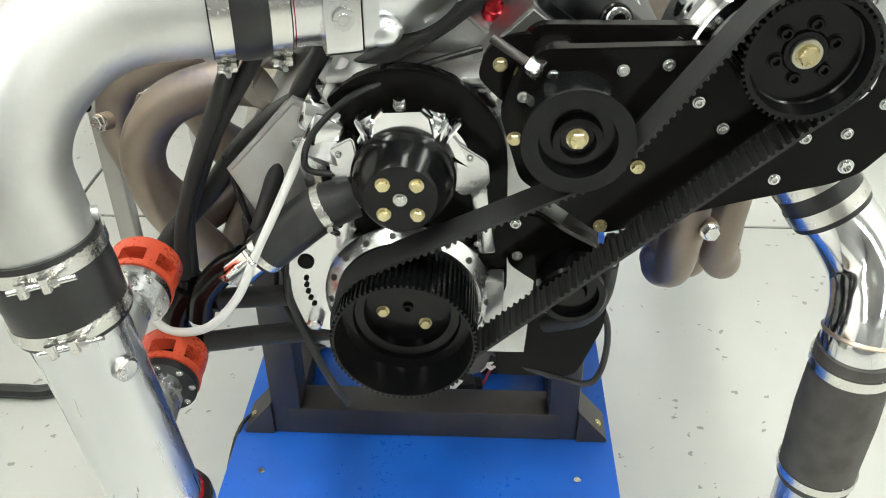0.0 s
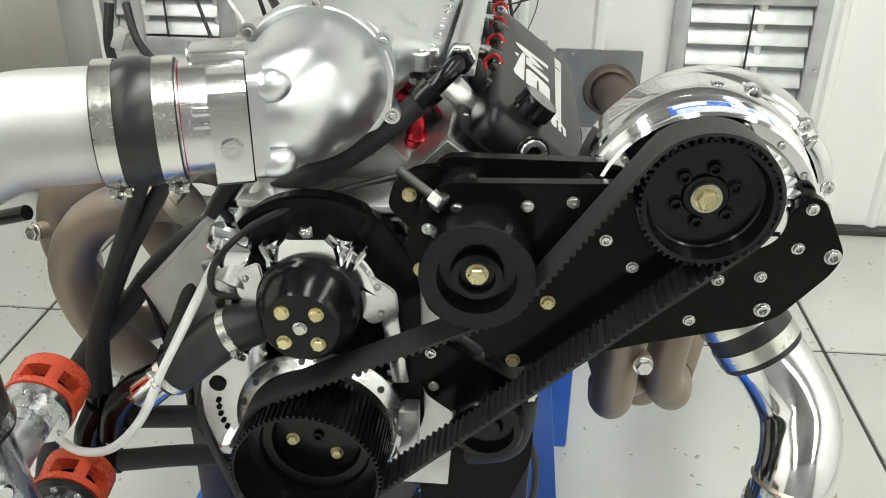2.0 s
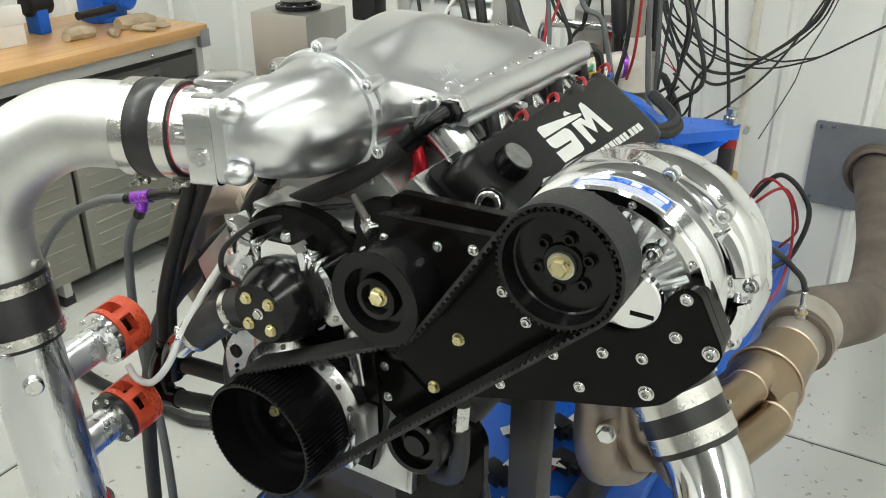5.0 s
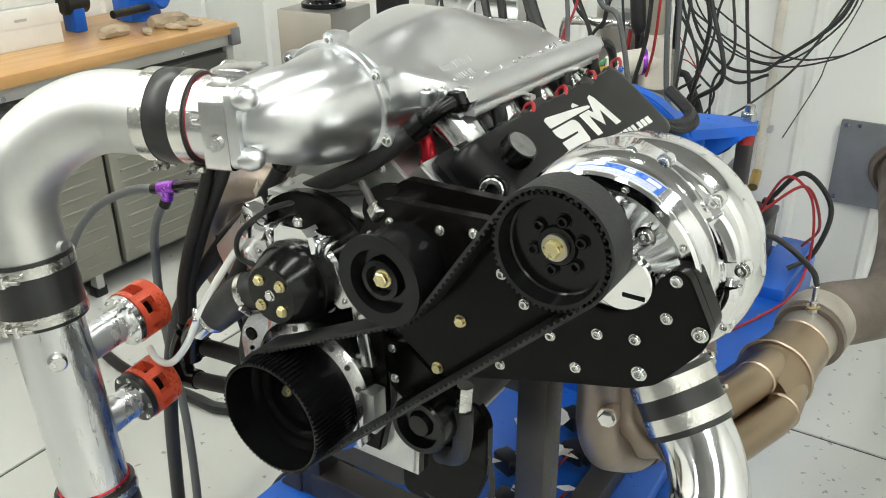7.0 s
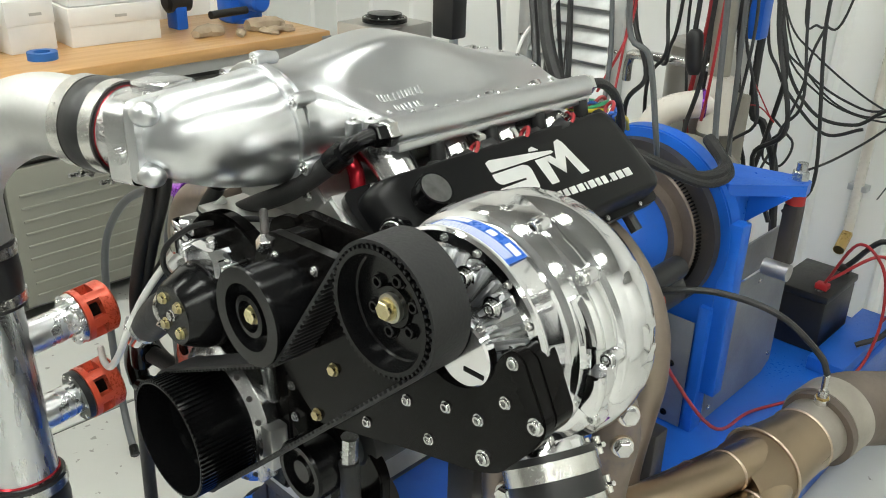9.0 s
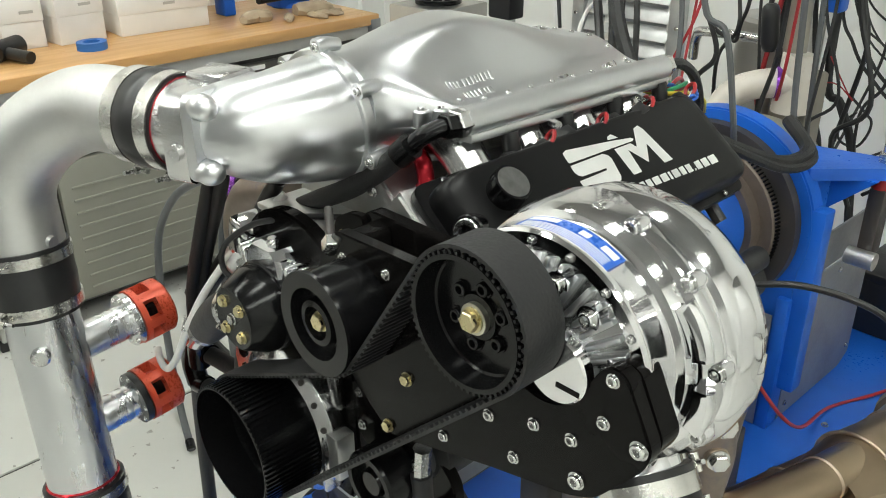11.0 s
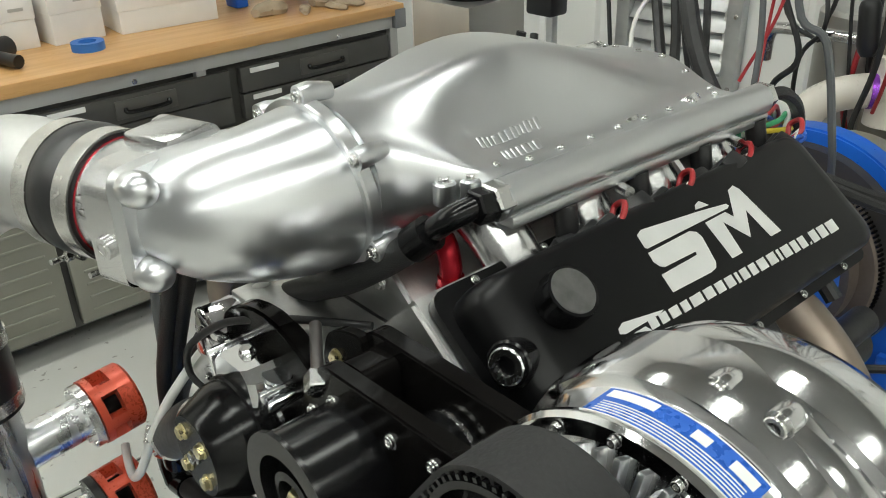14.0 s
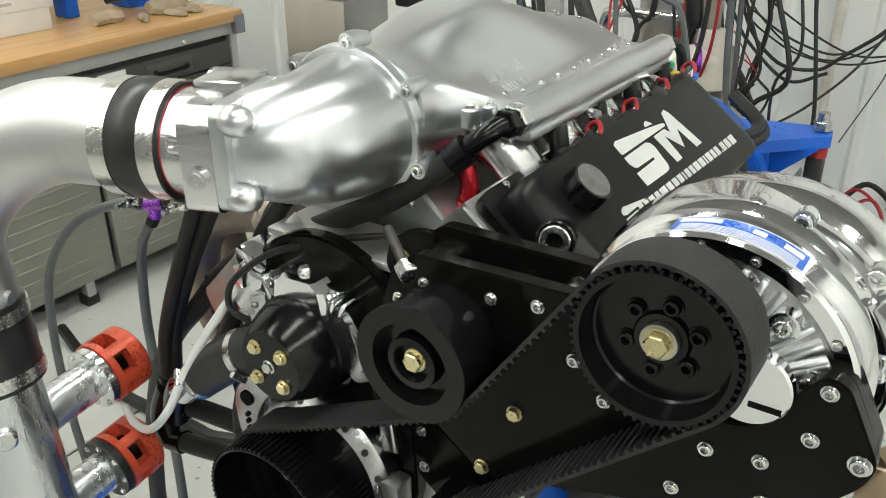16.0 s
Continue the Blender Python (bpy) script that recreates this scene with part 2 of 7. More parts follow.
def put(ob, at, parent):
    """Stand an object at a world place, under a parent whose place is known."""
    ob.location = Vector(at)
    SPOT[ob.name] = Vector(at)
    if parent is not None:
        ob.parent = parent
        ob.location = Vector(at) - SPOT[parent.name]


def thing(name, at, label, category, group="", kind=""):
    ob = new(name)
    ob.empty_display_size = 0.05
    put(ob, at, None)
    return tagged(ob, label, category, group, kind)


def share(name, mesh, at, direction, parent, twist=0.0):
    """An object on shared mesh data whose own +z points along direction."""
    ob = new(name, mesh)
    put(ob, at, parent)
    ob.rotation_mode = "QUATERNION"
    ob.rotation_quaternion = Vector(direction).to_track_quat("Z", "Y") @ Euler((0, 0, twist)).to_quaternion()
    return ob


def box(bm, c, s, bev=0.002, rot=None, seg=2):
    r = bmesh.ops.create_cube(bm, size=1)
    vs = r["verts"]
    bmesh.ops.scale(bm, verts=vs, vec=s)
    if bev:
        es = list({e for v in vs for e in v.link_edges})
        b = bmesh.ops.bevel(bm, geom=es, offset=min(bev, min(s) * 0.45), segments=seg, affect="EDGES", profile=0.5)
        vs = list({v for f in b["faces"] for v in f.verts} | {v for v in vs if v.is_valid})
    if rot is not None:
        bmesh.ops.rotate(bm, verts=vs, cent=(0, 0, 0), matrix=Euler([radians(a) for a in rot]).to_matrix())
    bmesh.ops.translate(bm, verts=vs, vec=c)
    return bm


def boxed(c, s, bev=0.002, rot=None):
    return box(bmesh.new(), c, s, bev, rot)


def rings(bm, loops, close=True, cap=True):
    """Skin a list of rings, each a list of points of one count."""
    rows = [[bm.verts.new(p) for p in loop] for loop in loops]
    n = len(rows[0])
    for a, b in zip(rows, rows[1:]):
        for i in range(n if close else n - 1):
            bm.faces.new((a[i], a[(i + 1) % n], b[(i + 1) % n], b[i]))
    if cap:
        bm.faces.new(rows[0][::-1])
        bm.faces.new(rows[-1])
    return bm


def basis(d):
    d = Vector(d).normalized()
    up = Vector((0, 0, 1)) if abs(d.z) < 0.95 else Vector((0, 1, 0))
    u = d.cross(up).normalized()
    return d, u, u.cross(d).normalized()


def lathe(bm, profile, at, axis=(0, 1, 0), seg=48, cap=True):
    """Turn a profile of (distance along the axis, radius) round an axis."""
    d, u, v = basis(axis)
    at = Vector(at)
    loops = []
    for a, r in profile:
        r = max(r, 0.0003)
        loops.append([at + d * a + (u * math.cos(k * math.tau / seg) + v * math.sin(k * math.tau / seg)) * r for k in range(seg)])
    return rings(bm, loops, True, cap)


def turned(profile, at, axis=(0, 1, 0), seg=48):
    return lathe(bmesh.new(), profile, at, axis, seg)


def glide(pts, n=8):
    """Points of a smooth curve through pts."""
    p = [Vector(q) for q in pts]
    p = [p[0] * 2 - p[1]] + p + [p[-1] * 2 - p[-2]]
    out = []
    for i in range(1, len(p) - 2):
        for k in range(n):
            t = k / n
            a, b, c, d = p[i - 1], p[i], p[i + 1], p[i + 2]
            out.append(0.5 * (2 * b + (c - a) * t + (2 * a - 5 * b + 4 * c - d) * t * t + (3 * b - a - 3 * c + d) * t ** 3))
    return out + [p[-2]]


def tube(bm, pts, r, seg=12, n=8, smooth=True, cap=True):
    """A round tube along a curve; r: one radius or one for each given point."""
    path = glide(pts, n) if smooth else [Vector(q) for q in pts]
    m = len(path)
    rs = r if isinstance(r, (list, tuple)) else [r] * len(pts)
    d, u, v = basis(path[1] - path[0])
    loops = []
    for i, p in enumerate(path):
        t = (path[min(i + 1, m - 1)] - path[max(i - 1, 0)]).normalized()
        u = (u - t * u.dot(t)).normalized()
        v = t.cross(u)
        f = i / (m - 1) * (len(rs) - 1)
        k = min(int(f), len(rs) - 2)
        rad = rs[k] + (rs[k + 1] - rs[k]) * (f - k)
        loops.append([p + (u * math.cos(a * math.tau / seg) + v * math.sin(a * math.tau / seg)) * rad for a in range(seg)])
    return rings(bm, loops, True, cap)


def tubed(pts, r, seg=12, n=8, smooth=True):
    return tube(bmesh.new(), pts, r, seg, n, smooth)


def prism(bm, outline, y0, y1, bev=0.0015):
    """A plate with an outline in x and z, from y0 to y1, its edges eased."""
    a = [bm.verts.new((x, y0, z)) for x, z in outline]
    f = bm.faces.new(a)
    r = bmesh.ops.extrude_face_region(bm, geom=[f])
    top = [g for g in r["geom"] if isinstance(g, bmesh.types.BMVert)]
    bmesh.ops.translate(bm, verts=top, vec=(0, y1 - y0, 0))
    if bev:
        ts = set(top) | set(a)
        es = [e for v in ts for e in v.link_edges if abs(e.verts[0].co.y - e.verts[1].co.y) < 1e-6]
        bmesh.ops.bevel(bm, geom=list(set(es)), offset=bev, segments=2, affect="EDGES")
    return bm


def rounded(pts, r=0.012, n=5):
    """Round the corners of an outline in the plane."""
    out = []
    m = len(pts)
    for i in range(m):
        a, b, c = (Vector(pts[(i + k) % m]) for k in (-1, 0, 1))
        q = min(r, (a - b).length * 0.45, (c - b).length * 0.45)
        p0, p1 = b + (a - b).normalized() * q, b + (c - b).normalized() * q
        for k in range(n + 1):
            t = k / n
            out.append(tuple((1 - t) ** 2 * p0 + 2 * t * (1 - t) * b + t * t * p1))
    return out


def arc(cx, cz, r, a0, a1, n=16):
    return [(cx + r * math.cos(radians(a0 + (a1 - a0) * k / n)), cz + r * math.sin(radians(a0 + (a1 - a0) * k / n))) for k in range(n + 1)]


def mesh_of(bm, name, material, angle=32):
    bmesh.ops.recalc_face_normals(bm, faces=bm.faces[:])
    me = bpy.data.meshes.new(name)
    bm.to_mesh(me)
    bm.free()
    me.materials.append(material)
    me.polygons.foreach_set("use_smooth", [True] * len(me.polygons))
    me.set_sharp_from_angle(angle=radians(angle))
    return me


def hexagon(bm, r, z0, z1, bev=0.12):
    loops = []
    for z, k in ((z0, 1), (z1 - r * bev, 1), (z1, 1 - bev)):
        loops.append([(r * k * math.cos(i * math.tau / 6), r * k * math.sin(i * math.tau / 6), z) for i in range(6)])
    return rings(bm, loops)


def hex_bolt_mesh(material, r=0.0075, washer=True):
    bm = bmesh.new()
    if washer:
        lathe(bm, [(0, r * 1.28), (r * 0.2, r * 1.28), (r * 0.22, r * 1.05)], (0, 0, 0), (0, 0, 1), 20)
    hexagon(bm, r * 1.08, r * 0.15, r * 0.95)
    return mesh_of(bm, "hex_bolt", material)


def socket_bolt_mesh(material, r=0.0065):
    bm = bmesh.new()
    lathe(bm, [(0, r * 1.42), (r * 0.15, r * 1.42), (r * 0.15, r * 1.12), (r * 0.65, r * 1.12), (r * 0.8, r * 1.0), (r * 0.8, r * 0.66), (r * 0.72, r * 0.62), (r * 0.02, r * 0.55)], (0, 0, 0), (0, 0, 1), 18)
    return mesh_of(bm, "socket_bolt", material)


HEX_YELLOW = hex_bolt_mesh(ZINC_YELLOW, 0.0068)
HEX_STEEL = hex_bolt_mesh(STEEL, 0.0065)
HEX_BIG = hex_bolt_mesh(STEEL, 0.011)
SOCKET = socket_bolt_mesh(STEEL, 0.0050)
SOCKET_BIG = socket_bolt_mesh(STEEL, 0.0066)
SOCKET_SMALL = socket_bolt_mesh(STEEL, 0.0032)
SOCKET_BLACK = socket_bolt_mesh(BLACK_ANO, 0.0062)
RIVET = socket_bolt_mesh(STEEL, 0.0026)
FRONT = (0, -1, 0)


def clamp(parent, at, axis, r, width=0.014, tail=(0, 0, -1), name="hose_clamp"):
    """A stainless T-bolt clamp: band, lugs and its threaded bolt."""
    d, u, v = basis(axis)
    h = width / 2
    band = part(name, turned([(-h, r), (-h, r + 0.0016), (h, r + 0.0016), (h, r)], at, axis, 56), BAND, parent, "stainless T-bolt band clamp")
    t = Vector(tail).normalized()
    p = Vector(at) + t * (r + 0.007)
    side = t.cross(d).normalized()
    bm = bmesh.new()
    tube(bm, [p - side * 0.026, p + side * 0.040], 0.0030, 10, 1, False)
    part("clamp_bolt", bm, STEEL, band)
    bm = bmesh.new()
    tube(bm, [p - side * 0.012 - d * h, p - side * 0.012 + d * h], 0.0055, 10, 1, False)
    tube(bm, [p + side * 0.010 - d * h, p + side * 0.010 + d * h], 0.0055, 10, 1, False)
    tube(bm, [p + side * 0.0165, p + side * 0.0235], 0.0052, 6, 1, False)
    part("clamp_lug", bm, BAND, band)
    return band


def worm(parent, at, axis, r, width=0.010, tail=(0, 0, -1)):
    """A small worm-drive hose clamp: band, screw housing and screw."""
    d, u, v = basis(axis)
    h = width / 2
    band = part("worm_clamp", turned([(-h, r), (-h, r + 0.0014), (h, r + 0.0014), (h, r)], at, axis, 48), BAND, parent, "stainless worm clamp")
    t = Vector(tail).normalized()
    p = Vector(at) + t * (r + 0.004)
    side = t.cross(d).normalized()
    part("clamp_screw", tubed([p - side * 0.009, p + side * 0.012], 0.0042, 10, 1, False), STEEL, band)
    return band


# ---- the room ----
X0, X1, Y0, Y1 = -2.62, 2.9, -2.8, 3.2


def build_floor():
    """Concrete slabs parted by narrow dark joints."""
    base = part("floor", boxed(((X0 + X1) / 2, (Y0 + Y1) / 2, -0.056), (X1 - X0 + 0.4, Y1 - Y0 + 0.4, 0.1), 0), JOINT)
    tagged(base, "pale grey sealed concrete floor with dark expansion joints", "floor", kind="structure")
    xs = [X0 - 0.2, -1.35, 1.135, X1 + 0.2]
    ys = [Y0 - 0.2, -0.9, 2.345, Y1 + 0.2]
    for a, b in zip(xs, xs[1:]):
        for c, d in zip(ys, ys[1:]):
            part("slab", boxed(((a + b) / 2, (c + d) / 2, -0.02), (b - a - 0.011, d - c - 0.011, 0.04), 0.004), CONCRETE, base)


def ribbed(name, a, b, length, place, label, material=None):
    """A sheet-metal wall with standing ribs, its face at y = 0 in its own axes, running along x."""
    prof = []
    x = 0.0
    while x < length - 0.3:
        prof += [(x, 0), (x + 0.235, 0), (x + 0.247, 0.018), (x + 0.268, 0.018), (x + 0.28, 0)]
        x += 0.28
    prof.append((length, 0))
    bm = bmesh.new()
    lo = [bm.verts.new((px, -py, a)) for px, py in prof]
    hi = [bm.verts.new((px, -py, b)) for px, py in prof]
    for i in range(len(prof) - 1):
        bm.faces.new((lo[i], lo[i + 1], hi[i + 1], hi[i]))
    box(bm, (length / 2, 0.053, (a + b) / 2), (length, 0.1, b - a), 0)
    bm.transform(place)
    w = part(name, bm, material or WALL, None, angle=20)
    return tagged(w, label, "wall", kind="structure")


build_floor()
ribbed("wall_north", 0.03, CEILING, X1 - X0, pose(X0, Y1, 0), "white ribbed sheet-metal wall with scuffs")
ribbed("wall_west", 0.03, CEILING, Y1 - Y0, pose(X0, Y0, 0, 0, 0, 90), "white ribbed sheet-metal wall behind the bench")
ribbed("wall_east", 0.03, CEILING, Y1 - Y0, pose(X1, Y1, 0, 0, 0, -90), "white ribbed sheet-metal wall")
# unseen south wall, grey so that black parts reflect less light
ribbed("wall_south", 0.03, CEILING, X1 - X0, pose(X1, Y0, 0, 0, 0, 180), "unseen ribbed sheet-metal wall, kept grey to darken reflections", CEIL)
tagged(part("ceiling", boxed(((X0 + X1) / 2, (Y0 + Y1) / 2, CEILING + 0.05), (X1 - X0 + 0.3, Y1 - Y0 + 0.3, 0.1), 0), CEIL), "grey sheet ceiling", "ceiling", kind="structure")
# thin strip that draws the dark gap line where wall meets floor
tagged(part("baseboard", boxed((1.75, 3.172, 0.012), (2.25, 0.022, 0.024), 0.004), DARK_STEEL), "thin dark strip for the gap line at the wall's foot", "baseboard", kind="structure")


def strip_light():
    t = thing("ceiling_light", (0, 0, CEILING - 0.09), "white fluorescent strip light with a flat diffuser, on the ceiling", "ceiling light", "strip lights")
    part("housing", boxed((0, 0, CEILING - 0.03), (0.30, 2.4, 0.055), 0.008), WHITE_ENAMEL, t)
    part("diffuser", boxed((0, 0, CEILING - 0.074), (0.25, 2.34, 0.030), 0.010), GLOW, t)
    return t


first = strip_light()
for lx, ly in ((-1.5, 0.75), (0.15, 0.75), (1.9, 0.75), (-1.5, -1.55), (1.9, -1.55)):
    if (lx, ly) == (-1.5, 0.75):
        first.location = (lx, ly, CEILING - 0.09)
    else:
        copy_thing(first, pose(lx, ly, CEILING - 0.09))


def fan_louvre(x0, x1, z0, z1, y, slats=6):
    """A wall shutter: galvanised frame, tilted slats, a rod down the middle."""
    t = thing("wall_louvre", ((x0 + x1) / 2, y, z0), "galvanised exhaust-fan shutter with sloping slats, set in the wall", "louvre", "wall louvres")
    w = 0.055
    part("frame_side", boxed((x0 + w / 2, y - 0.018, (z0 + z1) / 2), (w, 0.04, z1 - z0), 0.003), GALV, t)
    part("frame_side", boxed((x1 - w / 2, y - 0.018, (z0 + z1) / 2), (w, 0.04, z1 - z0), 0.003), GALV, t)
    part("frame_rail", boxed(((x0 + x1) / 2, y - 0.017, z0 + w / 2), (x1 - x0 - 2 * w, 0.038, w), 0.003), GALV, t)
    part("frame_rail", boxed(((x0 + x1) / 2, y - 0.017, z1 - w / 2), (x1 - x0 - 2 * w, 0.038, w), 0.003), GALV, t)
    part("backing", boxed(((x0 + x1) / 2, y - 0.006, (z0 + z1) / 2), (x1 - x0 - 2 * w, 0.006, z1 - z0 - 2 * w), 0), GREY_PANEL, t)
    step = (z1 - z0 - 2 * w) / slats
    sl = None
    for i in range(slats):
        c = ((x0 + x1) / 2, y - 0.022, z0 + w + step * (i + 0.5))
        if sl is None:
            sl = part("slat", boxed(c, (x1 - x0 - 2 * w - 0.008, 0.0035, step * 0.86), 0.001, (-30, 0, 0)), GALV, t)
        else:
            o = new("slat", sl.data)
            put(o, c, t)
    xm = (x0 + x1) / 2
    part("rod", tubed([(xm, y - 0.043, z0 + w), (xm, y - 0.043, z1 - w)], 0.004, 8, 1, False), DARK_STEEL, t)
    for x in (x0 + 0.02, x1 - 0.02):
        for z in (z0 + 0.02, z1 - 0.02, (z0 + z1) / 2):
            share("screw", HEX_STEEL, (x, y - 0.038, z), FRONT, t)
    return t


fan_louvre(0.69, 1.225, 0.365, 0.926, Y1)
fan_louvre(-1.40, -0.90, 0.64, 1.16, Y1)

# a cover plate round the exhaust's way through the wall
t = thing("wall_plate", (0.44, 3.17, 0.40), "grey steel wall plate round a sooty exhaust hole", "wall plate")
bm = prism(bmesh.new(), rounded([(0.285, 0.40), (0.60, 0.40), (0.60, 0.695), (0.285, 0.695)], 0.008, 3), 3.168, 3.178)
part("sheet", bm, GREY_PANEL, t)
part("collar", turned([(0, 0.098), (0.03, 0.09), (0.034, 0.078), (0.004, 0.076)], (0.492, 3.166, 0.548), (0, -1, 0), 40), RUST_PIPE, t, "rust-brown collar round the pipe")
for q in ((0.305, 0.42), (0.305, 0.675), (0.58, 0.42), (0.345, 0.68)):
    share("screw", HEX_STEEL, (q[0], 3.168, q[1]), FRONT, t)


def bench():
    """A long maple-topped workbench of steel drawers and ribbed doors, against the west wall."""
    xf, y_end, y_start = -1.95, 2.62, -0.9
    t = thing("workbench", (-2.27, 0.9, 0.0), "maple-topped steel workbench with dark drawers and olive-grey ribbed doors", "workbench")
    L = y_end - y_start
    part("worktop", boxed((-2.275, (y_end + y_start) / 2, 0.872), (0.65, L, 0.042), 0.005), WOOD, t, "varnished maple worktop")
    part("apron", boxed((-2.28, (y_end + y_start) / 2, 0.828), (0.62, L - 0.02, 0.046), 0.004), CAB_RAIL, t, "pale grey steel rail under the worktop")
    part("carcass", boxed((-2.29, (y_end + y_start) / 2, 0.435), (0.58, L - 0.05, 0.73), 0.004), CAB_DARK, t)
    part("corner_bracket", boxed((xf - 0.012, y_end - 0.02, 0.84), (0.03, 0.05, 0.07), 0.004), GREY_PANEL, t)
    for y in (2.585, 1.8, 1.0, 0.2, -0.6):
        part("leg", boxed((xf - 0.045, y, 0.42), (0.04, 0.035, 0.78), 0.004), CAB_RAIL, t)
        part("foot", boxed((xf - 0.05, y, 0.02), (0.05, 0.05, 0.04), 0.004), PLASTIC, t)
    rows = [(0.745, 0.085), (0.655, 0.085)]
    for y in (2.24, 1.58, 0.92, 0.26, -0.4):
        for z, h in rows:
            d = part("drawer", boxed((xf - 0.028, y, z), (0.03, 0.62, h), 0.004), CAB_DARK, t)
            bm = bmesh.new()
            box(bm, (xf - 0.011, y + 0.02, z), (0.008, 0.20, 0.056), 0.003)
            part("pull_plate", bm, CAB_PLATE, d)
            part("pull", tubed([(xf - 0.004, y - 0.05, z + 0.004), (xf + 0.004, y - 0.045, z - 0.006), (xf + 0.006, y + 0.02, z - 0.008), (xf + 0.004, y + 0.085, z - 0.006), (xf - 0.004, y + 0.09, z + 0.004)], 0.007, 8, 5), BLACK_ANO, d)
            part("label_card", boxed((xf - 0.011, y - 0.22, z + 0.028), (0.003, 0.11, 0.016), 0), PAPER, d)
    for y in (2.24, 1.58, 0.92, 0.26, -0.4):
        d = part("cabinet_door", boxed((xf - 0.026, y, 0.345), (0.028, 0.635, 0.50), 0.005), CAB_OLIVE, t)
        for k in range(9):
            part("rib", boxed((xf - 0.0105, y, 0.135 + k * 0.046), (0.006, 0.56, 0.010), 0.0028), CAB_OLIVE, d)
        part("label_card", boxed((xf - 0.010, y + 0.20, 0.565), (0.003, 0.13, 0.02), 0), PAPER, d)
    for y in (2.3, 1.56, 0.8):
        share("bolt", HEX_STEEL, (xf + 0.03, y, 0.833), (1, 0, 0), t)
    return t


bench()

# things on the worktop
WT = 0.893


def carton(x, y, z, w, d, h, turn, label):
    t = thing("cardboard_box", (x, y, z), label, "box", "boxes on the bench")
    bm = boxed((0, 0, h * 0.40), (d, w, h * 0.8), 0.003)
    bm.transform(pose(x, y, z, 0, 0, turn))
    part("tray", bm, PAPER, t)
    bm = boxed((0, 0, h * 0.76), (d + 0.006, w + 0.006, h * 0.47), 0.003)
    bm.transform(pose(x, y, z, 0, 0, turn))
    part("lid", bm, PAPER, t)
    bm = boxed((d / 2 + 0.0035, 0.02, h * 0.72), (0.001, 0.045, 0.01), 0)
    bm.transform(pose(x, y, z, 0, 0, turn))
    part("printed_mark", bm, CAB_RAIL, t)


carton(-2.37, 1.86, WT, 0.34, 0.24, 0.14, -4, "white lidded card box on the maple worktop")
carton(-2.38, 1.86, WT + 0.142, 0.33, 0.23, 0.13, -2, "white lidded card box stacked on another")
carton(-2.36, 1.55, WT, 0.17, 0.15, 0.18, 5, "small white card box beside the larger ones")
carton(-2.38, 1.37, WT, 0.14, 0.14, 0.17, -3, "small white card box near the tape roll")
t = thing("tape_roll", (-2.16, 1.53, WT), "blue roll of masking tape lying flat on the worktop", "tape roll")
part("roll", turned([(0, 0.028), (0, 0.05), (0.026, 0.05), (0.026, 0.028), (0, 0.028)], (-2.16, 1.53, WT), (0, 0, 1), 32), BLUE_TAPE, t)


def glove(x, y):
    """A limp work glove: a lumpy flat body with five fingers."""
    t = thing("work_glove", (x, y, WT), "tan worn leather work glove lying on the worktop", "glove")
    bm = bmesh.new()
    rnd = random.Random(4)
    for px, py, l, a, r in ((0, 0, 0.16, 80, 0.045), (0.02, 0.08, 0.10, 65, 0.02), (0.05, 0.06, 0.11, 40, 0.02), (0.05, 0.02, 0.10, 15, 0.02), (-0.03, 0.09, 0.09, 110, 0.02), (0.02, -0.06, 0.09, -30, 0.022), (-0.02, -0.12, 0.13, -80, 0.04)):
        dx, dy = math.cos(radians(a)), math.sin(radians(a))
        p = [(x + px + dx * l * k / 4 + rnd.uniform(-.006, .006), y + py + dy * l * k / 4 + rnd.uniform(-.006, .006), WT + r * (0.55 + 0.25 * rnd.random())) for k in range(5)]
        tube(bm, p, [r * 0.7, r, r * 0.9, r * 0.85, r * 0.5], 10, 4)
    for v in bm.verts:
        v.co.z = WT + max(0.001, (v.co.z - WT) * 0.7 + 0.006 * noise.noise(v.co * 40))
    part("leather", bm, LEATHER, t)


glove(-2.15, 2.36)
t = thing("blue_vise", (-2.36, 2.42, WT), "blue painted bench vise at the back of the worktop", "vise")
part("body", boxed((-2.36, 2.46, WT + 0.06), (0.12, 0.16, 0.12), 0.02), BLUE_PAINT, t)
part("anvil", turned([(0, 0.045), (0.10, 0.045), (0.11, 0.035)], (-2.30, 2.46, WT + 0.10), (1, 0, 0), 24), BLUE_PAINT, t)
part("screw", tubed([(-2.22, 2.40, WT + 0.07), (-2.20, 2.22, WT + 0.07)], 0.016, 12, 1, False), PLASTIC, t)
part("base", turned([(0, 0.07), (0.015, 0.07), (0.02, 0.06)], (-2.36, 2.46, WT), (0, 0, 1), 32), BLUE_PAINT, t)
t = thing("grinder", (-2.37, 2.16, WT), "small blue and black bench motor beside the vise", "motor")
part("stand", boxed((-2.37, 2.17, WT + 0.05), (0.08, 0.05, 0.10), 0.006), BLUE_PAINT, t)
part("motor_body", turned([(0, 0.03), (0.01, 0.045), (0.10, 0.045), (0.11, 0.03)], (-2.37, 2.12, WT + 0.11), (0, 1, 0), 28), PLASTIC, t)
t = thing("air_tool", (-2.2, 1.24, WT), "black pneumatic tool with a brass end lying on the worktop", "air tool")
part("barrel", tubed([(-2.24, 1.32, WT + 0.035), (-2.17, 1.22, WT + 0.035)], 0.033, 16, 1, False), PLASTIC, t)
part("grip", tubed([(-2.19, 1.25, WT + 0.03), (-2.08, 1.30, WT + 0.022)], 0.02, 12, 1, False), PLASTIC, t)
